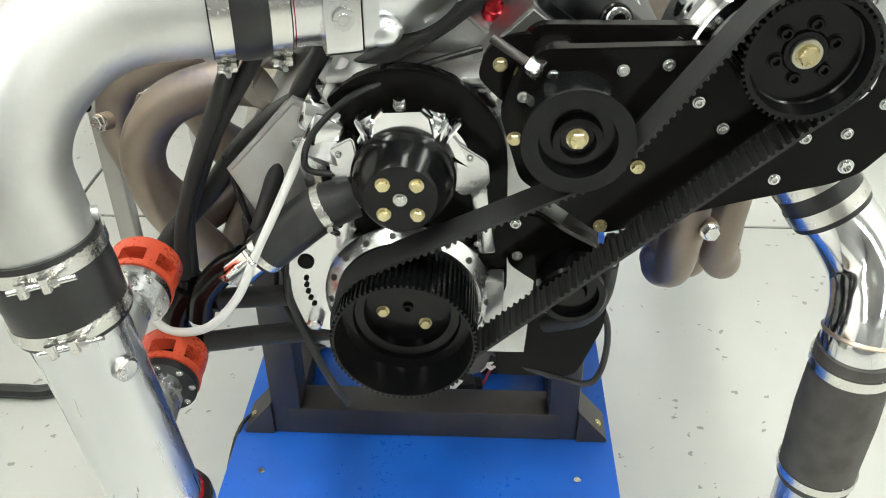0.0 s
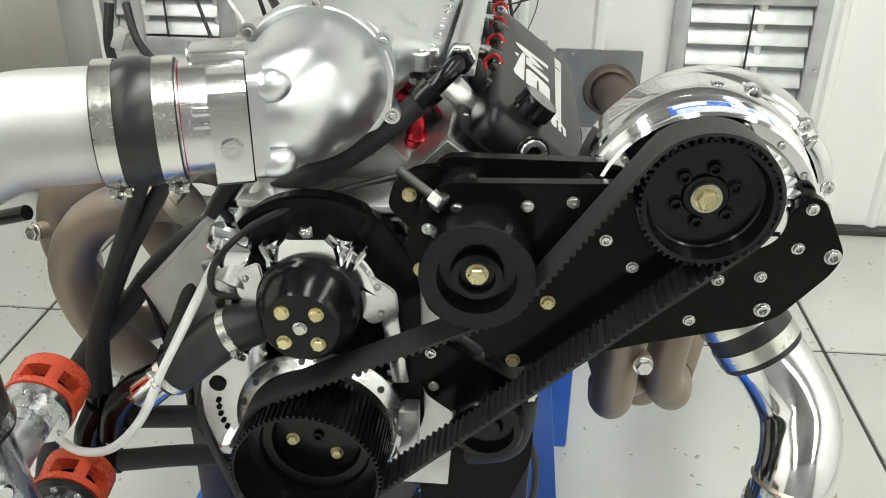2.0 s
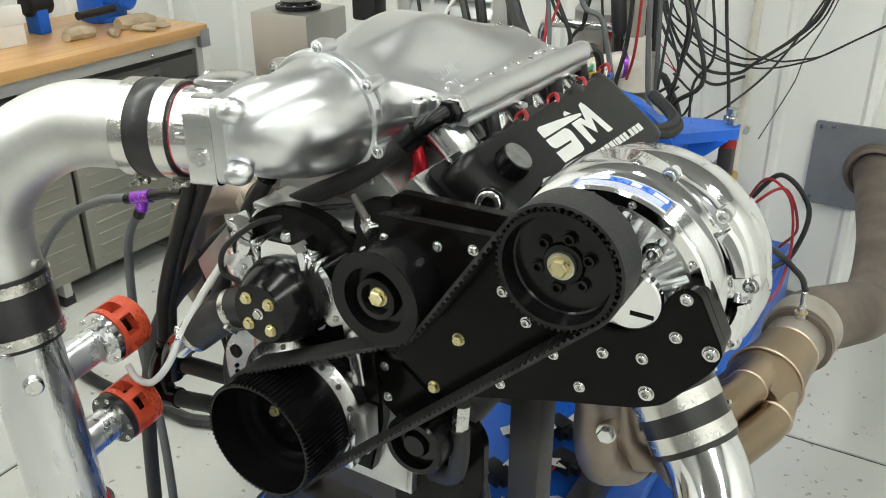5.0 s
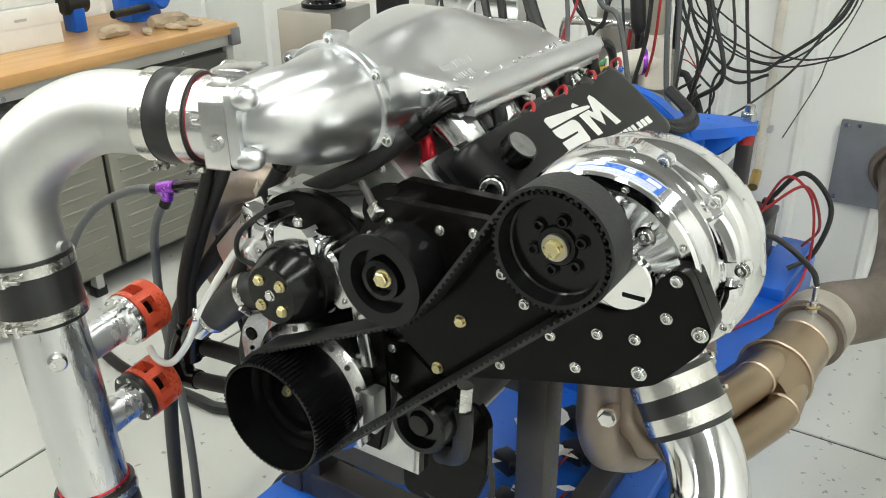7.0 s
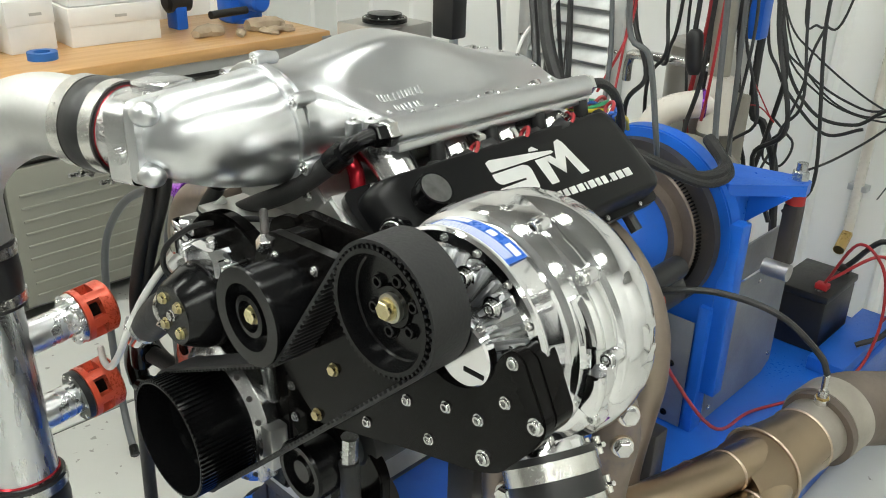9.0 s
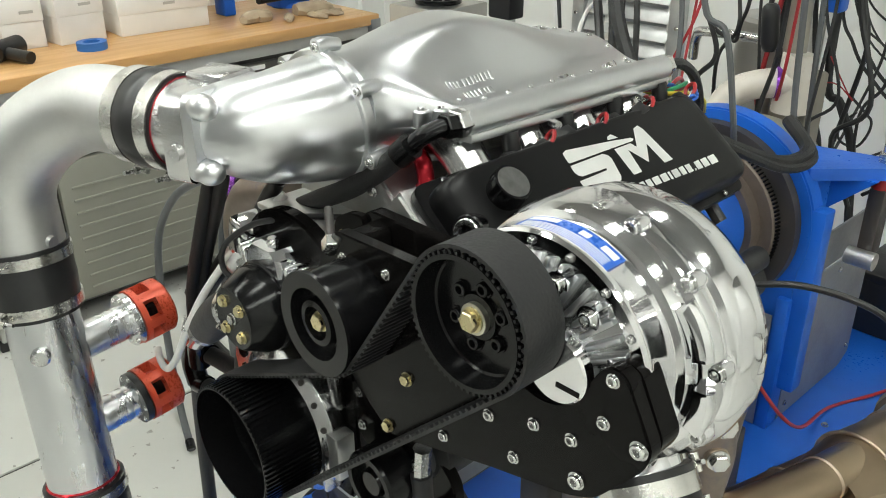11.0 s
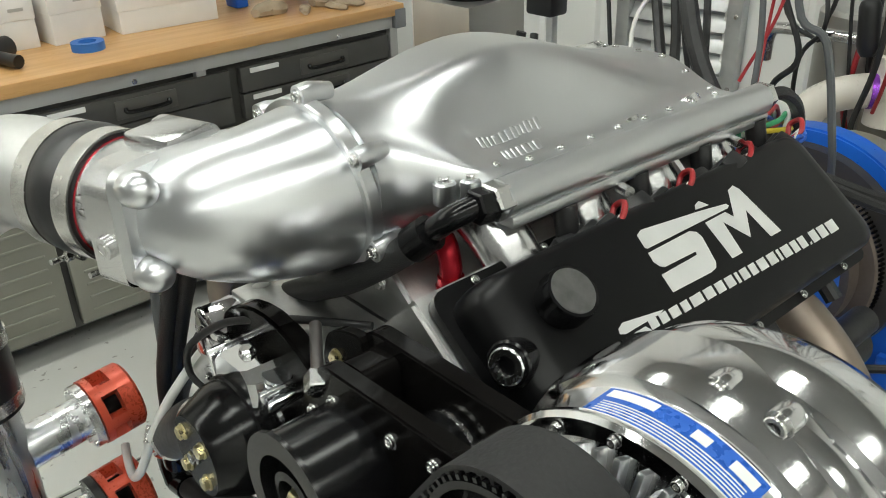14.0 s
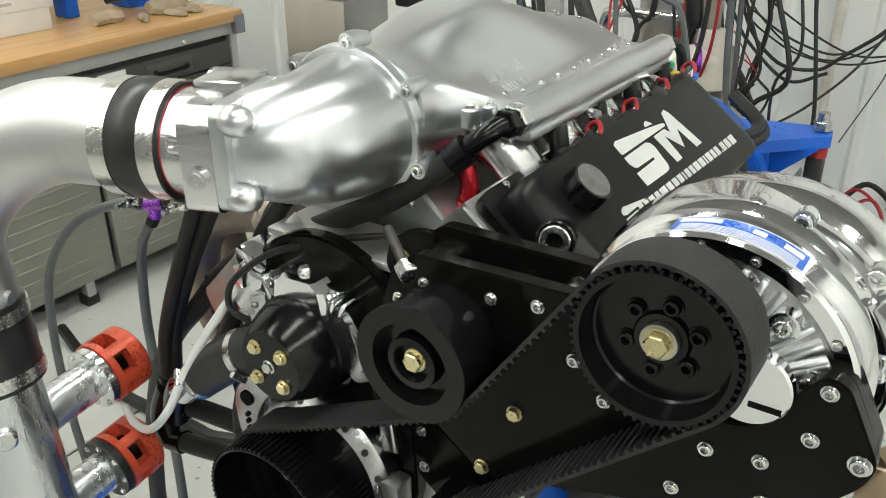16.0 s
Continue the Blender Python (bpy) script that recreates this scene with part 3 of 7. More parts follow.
part("nozzle", tubed([(-2.17, 1.22, WT + 0.035), (-2.14, 1.18, WT + 0.035)], 0.014, 12, 1, False), GOLD_OIL, t)


def coolant_tank():
    """A stainless cooling tank with a tapered foot, a bolted black cap, on a steel post."""
    cx, cy, ang = -1.022, 2.08, 4
    t = thing("coolant_tank", (cx, cy, 0), "stainless sheet cooling tank with a bolted black lid, on a post", "tank")
    loops = []
    for z, k in ((0.775, 0.45), (0.812, 1), (1.112, 1), (1.117, 0.985)):
        hx, hy = 0.095 * k, 0.10 * k
        loops.append([(-hx, -hy, z), (hx, -hy, z), (hx, hy, z), (-hx, hy, z)])
    bm = rings(bmesh.new(), loops)
    bm.transform(pose(cx, cy, 0, 0, 0, ang))
    part("shell", bm, STAINLESS, t, angle=20)
    part("filler_flange", turned([(0, 0.066), (0.012, 0.066), (0.014, 0.062), (0.014, 0.052), (0.024, 0.05), (0.026, 0.03)], (cx, cy, 1.118), (0, 0, 1), 40), BLACK_ANO, t)
    for k in range(12):
        a = k * math.tau / 12
        share("socket_bolt", SOCKET_SMALL, (cx + 0.057 * math.cos(a), cy + 0.057 * math.sin(a), 1.131), (0, 0, 1), t)
    part("post", boxed((cx, cy, 0.39), (0.05, 0.05, 0.78), 0.004), STAINLESS, t)
    part("post_foot", boxed((cx, cy, 0.006), (0.16, 0.16, 0.012), 0.002), STAINLESS, t)
    part("drain_nipple", tubed([(cx + 0.010, cy - 0.09, 0.876), (cx + 0.010, cy - 0.125, 0.872)], 0.020, 14, 1, False), STEEL, t)
    part("drain_cap", turned([(0, 0.0235), (0.016, 0.0235), (0.019, 0.020), (0.019, 0.012), (0.028, 0.012), (0.028, 0.002)], (cx + 0.010, cy - 0.120, 0.872), (0.1, -1, 0.1), 24), BLUE_CAP, t, "blue anodised plug")
    return t


coolant_tank()


# ---- the stand and its deck ----
CX, CZ = -0.09, 0.797          # the crankshaft's line
DECK = 0.27
t = thing("engine_cart", (-0.097, 1.5, 0), "bright blue steel cart deck under the engine, scuffed and bolted", "cart")
part("deck", boxed((-0.097, 1.39, DECK - 0.012), (0.718, 1.20, 0.024), 0.004), BLUE_PAINT, t)
for x in (-0.40, 0.208):
    part("side_rail", boxed((x, 1.39, DECK - 0.075), (0.06, 1.18, 0.10), 0.006), BLUE_PAINT, t)
    for y in (0.90, 1.88):
        part("leg", boxed((x, y, 0.115), (0.06, 0.06, 0.07), 0.006), BLUE_PAINT, t)
        part("caster", turned([(-0.02, 0.045), (-0.015, 0.05), (0.015, 0.05), (0.02, 0.045)], (x, y, 0.05), (1, 0, 0), 24), RUBBER, t)
for q in ((-0.389, 1.06), (0.188, 1.06), (-0.25, 0.88), (0.063, 0.88)):
    share("bolt", HEX_STEEL, (q[0], q[1], DECK - 0.003), (0, 0, 1), t)

t = thing("engine_stand", (CX, 1.19, DECK), "dark welded square-tube engine stand bolted to the blue deck", "engine stand")
part("crossbar", boxed((-0.097, 1.188, DECK + 0.034), (0.515, 0.066, 0.066), 0.004), DARK_STEEL, t)
for sx, x in ((-1, -0.355), (1, 0.165)):
    part("post", boxed((x, 1.188, DECK + 0.245), (0.056, 0.064, 0.49), 0.005), DARK_STEEL, t)
    part("mount_arm", boxed(((x + CX + sx * 0.14) / 2, 1.188, 0.735), (abs(x - CX) - 0.13, 0.045, 0.035), 0.004), DARK_STEEL, t)
    bm = bmesh.new()
    x2 = x + sx * 0.0285
    loops = [[(x2, y, DECK + 0.001), (x2 + sx * 0.056, y, DECK + 0.001), (x2 + sx * 0.056, y, DECK + 0.010), (x2, y, DECK + 0.078)] for y in (1.153, 1.223)]
    rings(bm, loops)
    part("gusset", bm, DARK_STEEL, t)
    share("bolt", HEX_YELLOW, (x2 + sx * 0.038, 1.176, DECK + 0.027), (sx * 0.6, 0, 0.8), t)
for x in (-0.36, 0.168):
    part("rear_post", boxed((x, 1.76, DECK + 0.10), (0.05, 0.05, 0.20), 0.005), DARK_STEEL, t)
    part("side_bar", boxed((x, 1.475, DECK + 0.028), (0.055, 0.53, 0.052), 0.004), DARK_STEEL, t)

# ---- the engine's body ----
t = thing("engine_block", (CX, 1.25, 0.62), "cast aluminium vee-eight engine block with heads and sump, on its stand", "engine")
prof = [(-0.16, 0.66), (0.16, 0.66), (0.17, 0.82), (0.235, 0.96), (0.14, 1.06), (0.0, 1.0), (-0.14, 1.06), (-0.235, 0.96), (-0.17, 0.82)]
part("block", prism(bmesh.new(), [(CX + x, z) for x, z in prof], 0.955, 1.60, 0.006), CASTING, t)
# sump coloured dark to match the dark area under the block
part("sump", prism(bmesh.new(), rounded([(CX - 0.13, 0.665), (CX - 0.10, 0.575), (CX + 0.10, 0.575), (CX + 0.13, 0.665)], 0.02), 1.0, 1.58, 0.004), DARK_STEEL, t, "dark sump")
S38, C38 = math.sin(radians(38)), math.cos(radians(38))
for s in (1, -1):
    def place(u, n, s=s):
        return CX + s * (0.293 + u * C38 + n * S38), 1.126 - u * S38 + n * C38
    low, front = (-0.175, 1.0) if s > 0 else (-0.118, 1.10)
    bm = prism(bmesh.new(), [place(*q) for q in ((-0.135, -0.059), (0.045, -0.059), (0.045, -0.080), (0.012, -0.098), (0.0, low), (-0.15, low))], front, 1.565, 0.004)
    part("cylinder_head", bm, CASTING, t, "bare cast aluminium cylinder head")
    for k in range(4):
        y = 1.085 + k * 0.132
        a = place(-0.004, -0.13)
        b = place(0.012, -0.13)
        part("exhaust_flange", tubed([(a[0], y, a[1]), (b[0], y, b[1])], 0.036, 20, 1, False), RAW_STEEL, t)
        if s > 0:
            e = place(0.012, -0.128)
            part("port_flange", boxed((e[0], y, e[1]), (0.012, 0.088, 0.070), 0.004, (0, 38, 0)), POLISHED, t, "bright machined exhaust port flange")
        c, d = place(0.025, -0.088), place(0.075, -0.095)
        part("spark_plug", tubed([(c[0], y + 0.05, c[1]), (d[0], y + 0.05, d[1])], 0.011, 10, 1, False), PLASTIC, t)
part("front_cover", prism(bmesh.new(), [(CX - 0.105, 0.70), (CX + 0.105, 0.70), (CX + 0.13, 0.80)] + arc(CX, 0.985, 0.125, 0, 180, 20) + [(CX - 0.13, 0.80)], 0.935, 0.957, 0.003), BLACK_PLATE, t, "black front timing cover with an arched top")
part("motor_plate", prism(bmesh.new(), rounded([(-0.228, 0.728), (-0.15, 0.715), (-0.15, 0.85), (-0.185, 0.895), (-0.225, 0.878), (-0.247, 0.848), (-0.26, 0.794), (-0.252, 0.751)], 0.012), 0.924, 0.934, 0.001), BILLET, t, "bare aluminium motor plate with drilled holes")
for x, z, r in ((-0.227, 0.842, 0.011), (-0.229, 0.815, 0.0035), (-0.2295, 0.804, 0.0035), (-0.2285, 0.793, 0.0035), (-0.226, 0.782, 0.0035), (-0.222, 0.772, 0.0035)):
    part("plate_hole", turned([(0, r), (0.002, r)], (x, 0.9235, z), FRONT, 18), BLACK_PLATE, t)
part("plate_bolt", turned([(-0.004, 0.011), (0.012, 0.011), (0.014, 0.008)], (-0.222, 0.922, 0.745), FRONT, 6), STEEL, t)
part("sensor_block", boxed((0.022, 0.918, 0.795), (0.026, 0.03, 0.07), 0.003), CASTING, t, "small cast sensor block beside the crank pulley")
part("sensor_plate", boxed((0.004, 0.914, 0.775), (0.009, 0.03, 0.095), 0.0015), BILLET, t)
part("pump_bracket", prism(bmesh.new(), rounded([(0.03, 0.60), (0.15, 0.60), (0.185, 0.70), (0.185, 0.80), (0.10, 0.88), (0.03, 0.88)], 0.02), 0.975, 0.993, 0.002), BLACK_PLATE, t, "black accessory mounting plate")
# assumed part: a dark drum that fills the dark area below the belt
part("dark_filler", turned([(-0.01, 0.02), (0.0, 0.045), (0.07, 0.048), (0.075, 0.03)], (0.085, 0.99, 0.665), (0, 1, 0), 28), DARK_STEEL, t, "dark drum added behind the accessory plate to fill the dark area")
part("valley_cover", prism(bmesh.new(), [(CX - 0.11, 1.045), (CX + 0.11, 1.045), (CX + 0.11, 1.075), (CX - 0.11, 1.075)], 0.96, 1.56, 0.005), BILLET, t)
part("front_shelf", boxed((CX, 0.99, 1.088), (0.19, 0.08, 0.010), 0.003), CASTING, t, "machined flat shelf over the front cover")
part("bracket_left", boxed((CX - 0.10, 0.94, 1.05), (0.05, 0.05, 0.04), 0.008, (0, 20, 0)), POLISHED, t)
part("bracket_left", boxed((CX - 0.115, 0.93, 0.99), (0.035, 0.02, 0.07), 0.006, (0, -12, 0)), BILLET, t)

# ---- crank pulley, damper, water pump ----
t = thing("crank_pulley", (CX, 0.85, 0.70), "black anodised toothed crankshaft pulley with a deep dished centre", "pulley")
R1 = 0.0925
bm = bmesh.new()
lathe(bm, [(0.084, 0.004), (0.084, R1 - 0.004), (0.0, R1 - 0.004), (0.0, 0.0865), (0.03, 0.0845), (0.05, 0.083), (0.052, 0.07), (0.060, 0.068), (0.062, 0.057), (0.075, 0.055), (0.076, 0.004)], (CX, 0.812, CZ), (0, 1, 0), 80)
part("shell", bm, BLACK_ANO, t)


def teeth(parent, cx, cz, r, y0, y1, count, h=0.0035):
    """A row of square teeth round a drum, as one part."""
    bm = bmesh.new()
    w = math.tau / count * 0.27
    for k in range(count):
        a = k * math.tau / count
        q = []
        for rr, da in ((r - 0.002, -w), (r - 0.002, w), (r + h, w * 0.7), (r + h, -w * 0.7)):
            q.append((cx + rr * math.cos(a + da), cz + rr * math.sin(a + da)))
        lo = [bm.verts.new((x, y0, z)) for x, z in q]
        hi = [bm.verts.new((x, y1, z)) for x, z in q]
        bm.faces.new(lo)
        bm.faces.new(hi[::-1])
        for i in range(4):
            bm.faces.new((lo[i], lo[(i + 1) % 4], hi[(i + 1) % 4], hi[i]))
    return part("tooth_ring", bm, BLACK_ANO, parent)


teeth(t, CX, CZ, R1 - 0.004, 0.8125, 0.895, 76)
for k, a in enumerate((-48, 192)):
    share("hex_bolt", HEX_YELLOW, (CX + 0.034 * math.cos(radians(a)), 0.888, CZ + 0.034 * math.sin(radians(a))), FRONT, t)
share("centre_bolt", SOCKET_BLACK, (CX, 0.888, CZ), FRONT, t)
part("damper", turned([(0.085, 0.05), (0.085, 0.0965), (0.096, 0.110), (0.099, 0.1125), (0.119, 0.1125), (0.121, 0.11), (0.121, 0.05)], (CX, 0.812, CZ), (0, 1, 0), 72), BILLET, t, "bright machined crank damper ring")
HOLE = mesh_of(lathe(bmesh.new(), [(0, 0.0045), (0.0012, 0.0045), (0.0012, 0.0035), (0.0004, 0.003)], (0, 0, 0), (0, 0, 1), 14), "damper_hole", DARK_STEEL)
for k in range(18):
    a = k * math.tau / 18
    share("damper_hole", HOLE, (CX + 0.1035 * math.cos(a), 0.9025, CZ + 0.1035 * math.sin(a)), (math.cos(a), -1.2, math.sin(a)), t)

WPZ = 0.989
t = thing("water_pump", (CX, 0.90, 0.93), "water pump with a glossy black hub and polished housing", "water pump")
part("hub", turned([(0, 0.004), (0, 0.0425), (0.003, 0.0455), (0.030, 0.0585), (0.034, 0.060), (0.046, 0.061), (0.048, 0.0635), (0.066, 0.0635), (0.068, 0.05)], (CX, 0.843, WPZ), (0, 1, 0), 64), BLACK_ANO, t)
for k, q in enumerate(((-0.0195, 0.019), (0.0195, 0.019), (-0.0195, -0.02), (0.0195, -0.02))):
    share("hex_bolt", HEX_YELLOW, (CX + q[0], 0.843, WPZ + q[1]), FRONT, t, 0.3 * k)
share("centre_bolt", HEX_STEEL, (CX, 0.843, WPZ), FRONT, t)
bm = prism(bmesh.new(), rounded([(CX - 0.055, WPZ - 0.05), (CX + 0.055, WPZ - 0.05), (CX + 0.06, WPZ + 0.035), (CX + 0.035, WPZ + 0.068), (CX - 0.035, WPZ + 0.068), (CX - 0.06, WPZ + 0.035)], 0.02), 0.908, 0.938, 0.006)
part("housing", bm, POLISHED, t, "polished cast pump housing")
part("back_ring", prism(bmesh.new(), arc(CX, WPZ, 0.101, 12, 168, 32) + arc(CX, WPZ, 0.06, 168, 12, 32), 0.944, 0.954, 0.003), BILLET, t, "satin ring behind the pump")
part("shoulder", prism(bmesh.new(), arc(CX, WPZ, 0.083, 4, 128, 30) + arc(CX, WPZ, 0.050, 128, 4, 30), 0.902, 0.944, 0.006), POLISHED, t, "polished saddle casting round the hub")
part("saddle_boss", turned([(0, 0.016), (0.004, 0.015), (0.004, 0.004)], (CX + 0.034, 0.924, WPZ + 0.0755), (0.41, 0, 0.91), 28), POLISHED, t)
# the crown: a chunky polished block over the hub with ribs beside it
crown = [[(CX + x * w, y, WPZ + z) for x, z in ((-0.040, 0.052), (-0.036, 0.074), (-0.024, 0.084), (0.024, 0.086), (0.036, 0.076), (0.042, 0.052))] for y, w in ((0.893, 0.86), (0.899, 1.0), (0.925, 1.06), (0.945, 1.10))]
part("crown", rings(bmesh.new(), crown), POLISHED, t, "polished block on top of the pump")
for x, tilt in ((-0.047, -24), (0.046, 22), (0.058, 34)):
    part("crown_rib", boxed((CX + x, 0.918, WPZ + 0.058), (0.007, 0.048, 0.034), 0.003, (0, tilt, 0)), POLISHED, t)
share("crown_bolt", HEX_STEEL, (CX - 0.004, 0.915, WPZ + 0.0855), (0, -0.1, 1), t)
bm = prism(bmesh.new(), rounded([(CX - 0.092, WPZ + 0.03), (CX - 0.060, WPZ + 0.048), (CX - 0.048, WPZ - 0.02), (CX - 0.062, WPZ - 0.045), (CX - 0.086, WPZ - 0.036)], 0.008), 0.903, 0.940, 0.002)
part("side_plate", bm, BILLET, t, "machined flat side plate")
bm = prism(bmesh.new(), rounded([(CX + 0.058, WPZ + 0.046), (CX + 0.100, WPZ + 0.018), (CX + 0.104, WPZ - 0.014), (CX + 0.070, WPZ - 0.032), (CX + 0.050, WPZ - 0.01)], 0.008), 0.903, 0.940, 0.002)
part("side_plate", bm, BILLET, t, "machined flat side plate")
part("outlet_block", boxed((-0.186, 0.935, 1.035), (0.042, 0.05, 0.046), 0.008, (0, 28, 0)), POLISHED, t)
part("outlet_cap", tubed([(-0.180, 0.93, 1.02), (-0.189, 0.912, 0.998)], 0.021, 22, 1, False), CASTING, t)
part("outlet_arm", boxed((-0.158, 0.925, 1.016), (0.06, 0.02, 0.012), 0.003, (0, 24, 0)), POLISHED, t)
for x, rot in ((0.004, -8), (-0.166, 8)):
    part("arm", boxed((x, 0.926, WPZ - 0.065), (0.022, 0.014, 0.125), 0.004, (0, rot, 0)), BILLET, t)
for q in ((CX - 0.078, WPZ + 0.024), (CX + 0.079, WPZ + 0.022), (CX - 0.073, WPZ - 0.024), (CX + 0.082, WPZ - 0.014)):
    share("socket_bolt", SOCKET_SMALL, (q[0], 0.902, q[1]), FRONT, t)
for q in ((0.006, WPZ - 0.03), (-0.001, WPZ - 0.11), (-0.160, WPZ - 0.09)):
    share("socket_bolt", SOCKET_SMALL, (q[0], 0.918, q[1]), FRONT, t)
part("inlet_neck", tubed([(CX - 0.035, 0.915, WPZ - 0.022), (CX - 0.072, 0.905, WPZ - 0.036)], 0.020, 20, 1, False), POLISHED, t)

# ---- supercharger bracket ----
IDX, IDZ = 0.106, 1.068
SCX, SCZ = 0.333, 1.163
t = thing("supercharger_bracket", (0.27, 0.92, 0.905), "black anodised twin-plate supercharger bracket with socket bolts and spacers", "bracket")
out = [(0.068, 1.148), (0.262, 1.155), (0.285, 1.115)] + arc(0.375, 1.135, 0.057, 205, 330, 12) + [(0.437, 1.135), (0.452, 1.150), (0.468, 1.145), (0.500, 1.083), (0.492, 1.060), (0.445, 1.000), (0.415, 0.985), (0.310, 0.957), (0.165, 0.912), (0.148, 0.910), (0.085, 0.957), (0.048, 0.985), (0.022, 1.07), (0.040, 1.125)]
smooth_out = rounded(out, 0.010, 3)
part("front_plate", prism(bmesh.new(), smooth_out, 0.900, 0.9175, 0.0018), BLACK_PLATE, t)
back = [(0.05, 1.145), (0.066, 1.157), (0.262, 1.158), (0.30, 1.12), (0.31, 0.99), (0.165, 0.93), (0.085, 0.965), (0.03, 1.07)]
part("rear_plate", prism(bmesh.new(), rounded(back, 0.012, 3), 0.952, 0.971, 0.0018), BLACK_PLATE, t)
part("side_lobe", prism(bmesh.new(), rounded([(0.44, 1.10), (0.447, 1.146), (0.468, 1.143), (0.498, 1.083), (0.49, 1.062), (0.45, 1.02)], 0.008, 3), 0.9185, 0.948, 0.002), BLACK_PLATE, t)
for x, z in ((0.222, 1.132), (0.30, 1.0), (0.276, 1.05)):
    part("spacer", tubed([(x, 0.917, z + 0.004), (x, 0.953, z + 0.004)], 0.009, 16, 1, False), STEEL, t)
part("end_block", prism(bmesh.new(), rounded([(0.050, 1.085), (0.046, 1.120), (0.070, 1.146), (0.104, 1.148), (0.108, 1.085)], 0.010, 4), 0.917, 0.953, 0.002), BLACK_PLATE, t, "glossy black block closing the bracket's end")
part("idler_drum", turned([(0.0, 0.03), (0.0, 0.034), (0.034, 0.034), (0.034, 0.03)], (0.170, 0.918, 1.098), (0, 1, 0), 40), BLACK_ANO, t)
part("drum_rim", turned([(0.0, 0.0345), (0.004, 0.0345)], (0.170, 0.944, 1.098), (0, 1, 0), 40), STEEL, t)
for x, z in ((0.156, 1.125), (0.205, 1.132), (0.244, 1.088), (0.276, 1.056), (0.080, 1.118), (0.048, 1.092)):
    share("socket_bolt", SOCKET, (x, 0.900, z), FRONT, t)
for x, z in ((0.455, 1.136), (0.449, 1.089), (0.416, 1.052), (0.371, 1.045), (0.312, 1.024), (0.347, 0.991), (0.245, 0.960)):
    share("socket_bolt", SOCKET, (x, 0.900, z), FRONT, t)
share("socket_bolt", SOCKET_BIG, (0.487, 0.900, 1.081), FRONT, t)
share("socket_bolt", SOCKET_BIG, (0.425, 0.900, 1.010), FRONT, t)
for x, z in ((0.186, 1.005), (0.150, 0.922), (0.04, 1.04)):
    share("hex_bolt", HEX_YELLOW, (x, 0.900, z), FRONT, t)
part("ear", prism(bmesh.new(), rounded([(-0.005, 1.095), (0.005, 1.13), (0.03, 1.145), (0.062, 1.15), (0.06, 1.09), (0.03, 1.06)], 0.012, 3), 0.945, 0.957, 0.0015), BLACK_PLATE, t)
share("hex_bolt", HEX_YELLOW, (0.022, 0.945, 1.112), FRONT, t)
part("tension_stud", tubed([(0.052, 0.905, 1.130), (0.012, 0.932, 1.148)], 0.0055, 12, 1, False), DARK_STEEL, t)
bm = hexagon(bmesh.new(), 0.012, -0.008, 0.008)
bm.transform(Matrix.Translation((0.060, 0.900, 1.127)) @ Vector((0.04, -0.027, -0.018)).to_track_quat("Z", "Y").to_matrix().to_4x4())
part("tension_nut", bm, STEEL, t)

t = thing("idler_pulley", (IDX, 0.87, 1.0), "black anodised smooth idler pulley with a yellow bolt", "pulley")
part("drum", turned([(0.065, 0.004), (0.065, 0.058), (0.004, 0.058), (0.004, 0.0625), (0.0, 0.062), (0.0, 0.043), (0.016, 0.041), (0.016, 0.029), (0.004, 0.027), (0.003, 0.020), (0.012, 0.018), (0.012, 0.004)], (IDX, 0.835, IDZ), (0, 1, 0), 64), BLACK_ANO, t)
share("hex_bolt", hex_bolt_mesh(ZINC_YELLOW, 0.0095), (IDX, 0.847, IDZ), FRONT, t)

t = thing("accessory_pulley", (0.123, 0.92, 0.77), "small black pump pulley on a black bracket below the belt", "pulley")
part("pulley", turned([(0.06, 0.004), (0.06, 0.03), (0.045, 0.03), (0.045, 0.045), (0.004, 0.045), (0.0, 0.042), (0.0, 0.034), (0.012, 0.032), (0.012, 0.02), (0.004, 0.016), (0.004, 0.004)], (0.123, 0.885, 0.822), (0, 1, 0), 48), BLACK_ANO, t)
part("pump_body", turned([(0, 0.03), (0.01, 0.045), (0.12, 0.045), (0.13, 0.03)], (0.123, 0.972, 0.822), (0, 1, 0), 32), PLASTIC, t)
part("mount", prism(bmesh.new(), rounded([(0.03, 0.915), (0.075, 0.915), (0.115, 0.885), (0.16, 0.86), (0.16, 0.80), (0.10, 0.79), (0.04, 0.835)], 0.012, 3), 0.935, 0.95, 0.002), BLACK_PLATE, t)
for x, z in ((0.048, 0.90), (0.052, 0.85)):
    share("socket_bolt", SOCKET, (x, 0.935, z), FRONT, t)
part("fitting", tubed([(0.175, 0.93, 0.885), (0.172, 0.93, 0.845)], 0.012, 8, 1, False), STEEL, t)
part("feed_hose", tubed([(0.172, 0.93, 0.845), (0.168, 0.935, 0.79), (0.15, 0.95, 0.74), (0.10, 0.98, 0.70)], 0.014, 12, 6), BRAID, t)

# ---- supercharger ----
t = thing("supercharger_pulley", (SCX, 0.87, 1.09), "black toothed supercharger pulley with six socket bolts and a yellow nut", "pulley")
part("shell", turned([(0.056, 0.004), (0.056, 0.066), (0.0, 0.066), (0.0, 0.061), (0.022, 0.0585), (0.0238, 0.0565), (0.024, 0.054), (0.024, 0.024), (0.020, 0.022), (0.020, 0.004)], (SCX, 0.84, SCZ), (0, 1, 0), 72), BLACK_ANO, t)
teeth(t, SCX, SCZ, 0.066, 0.8405, 0.894, 56)
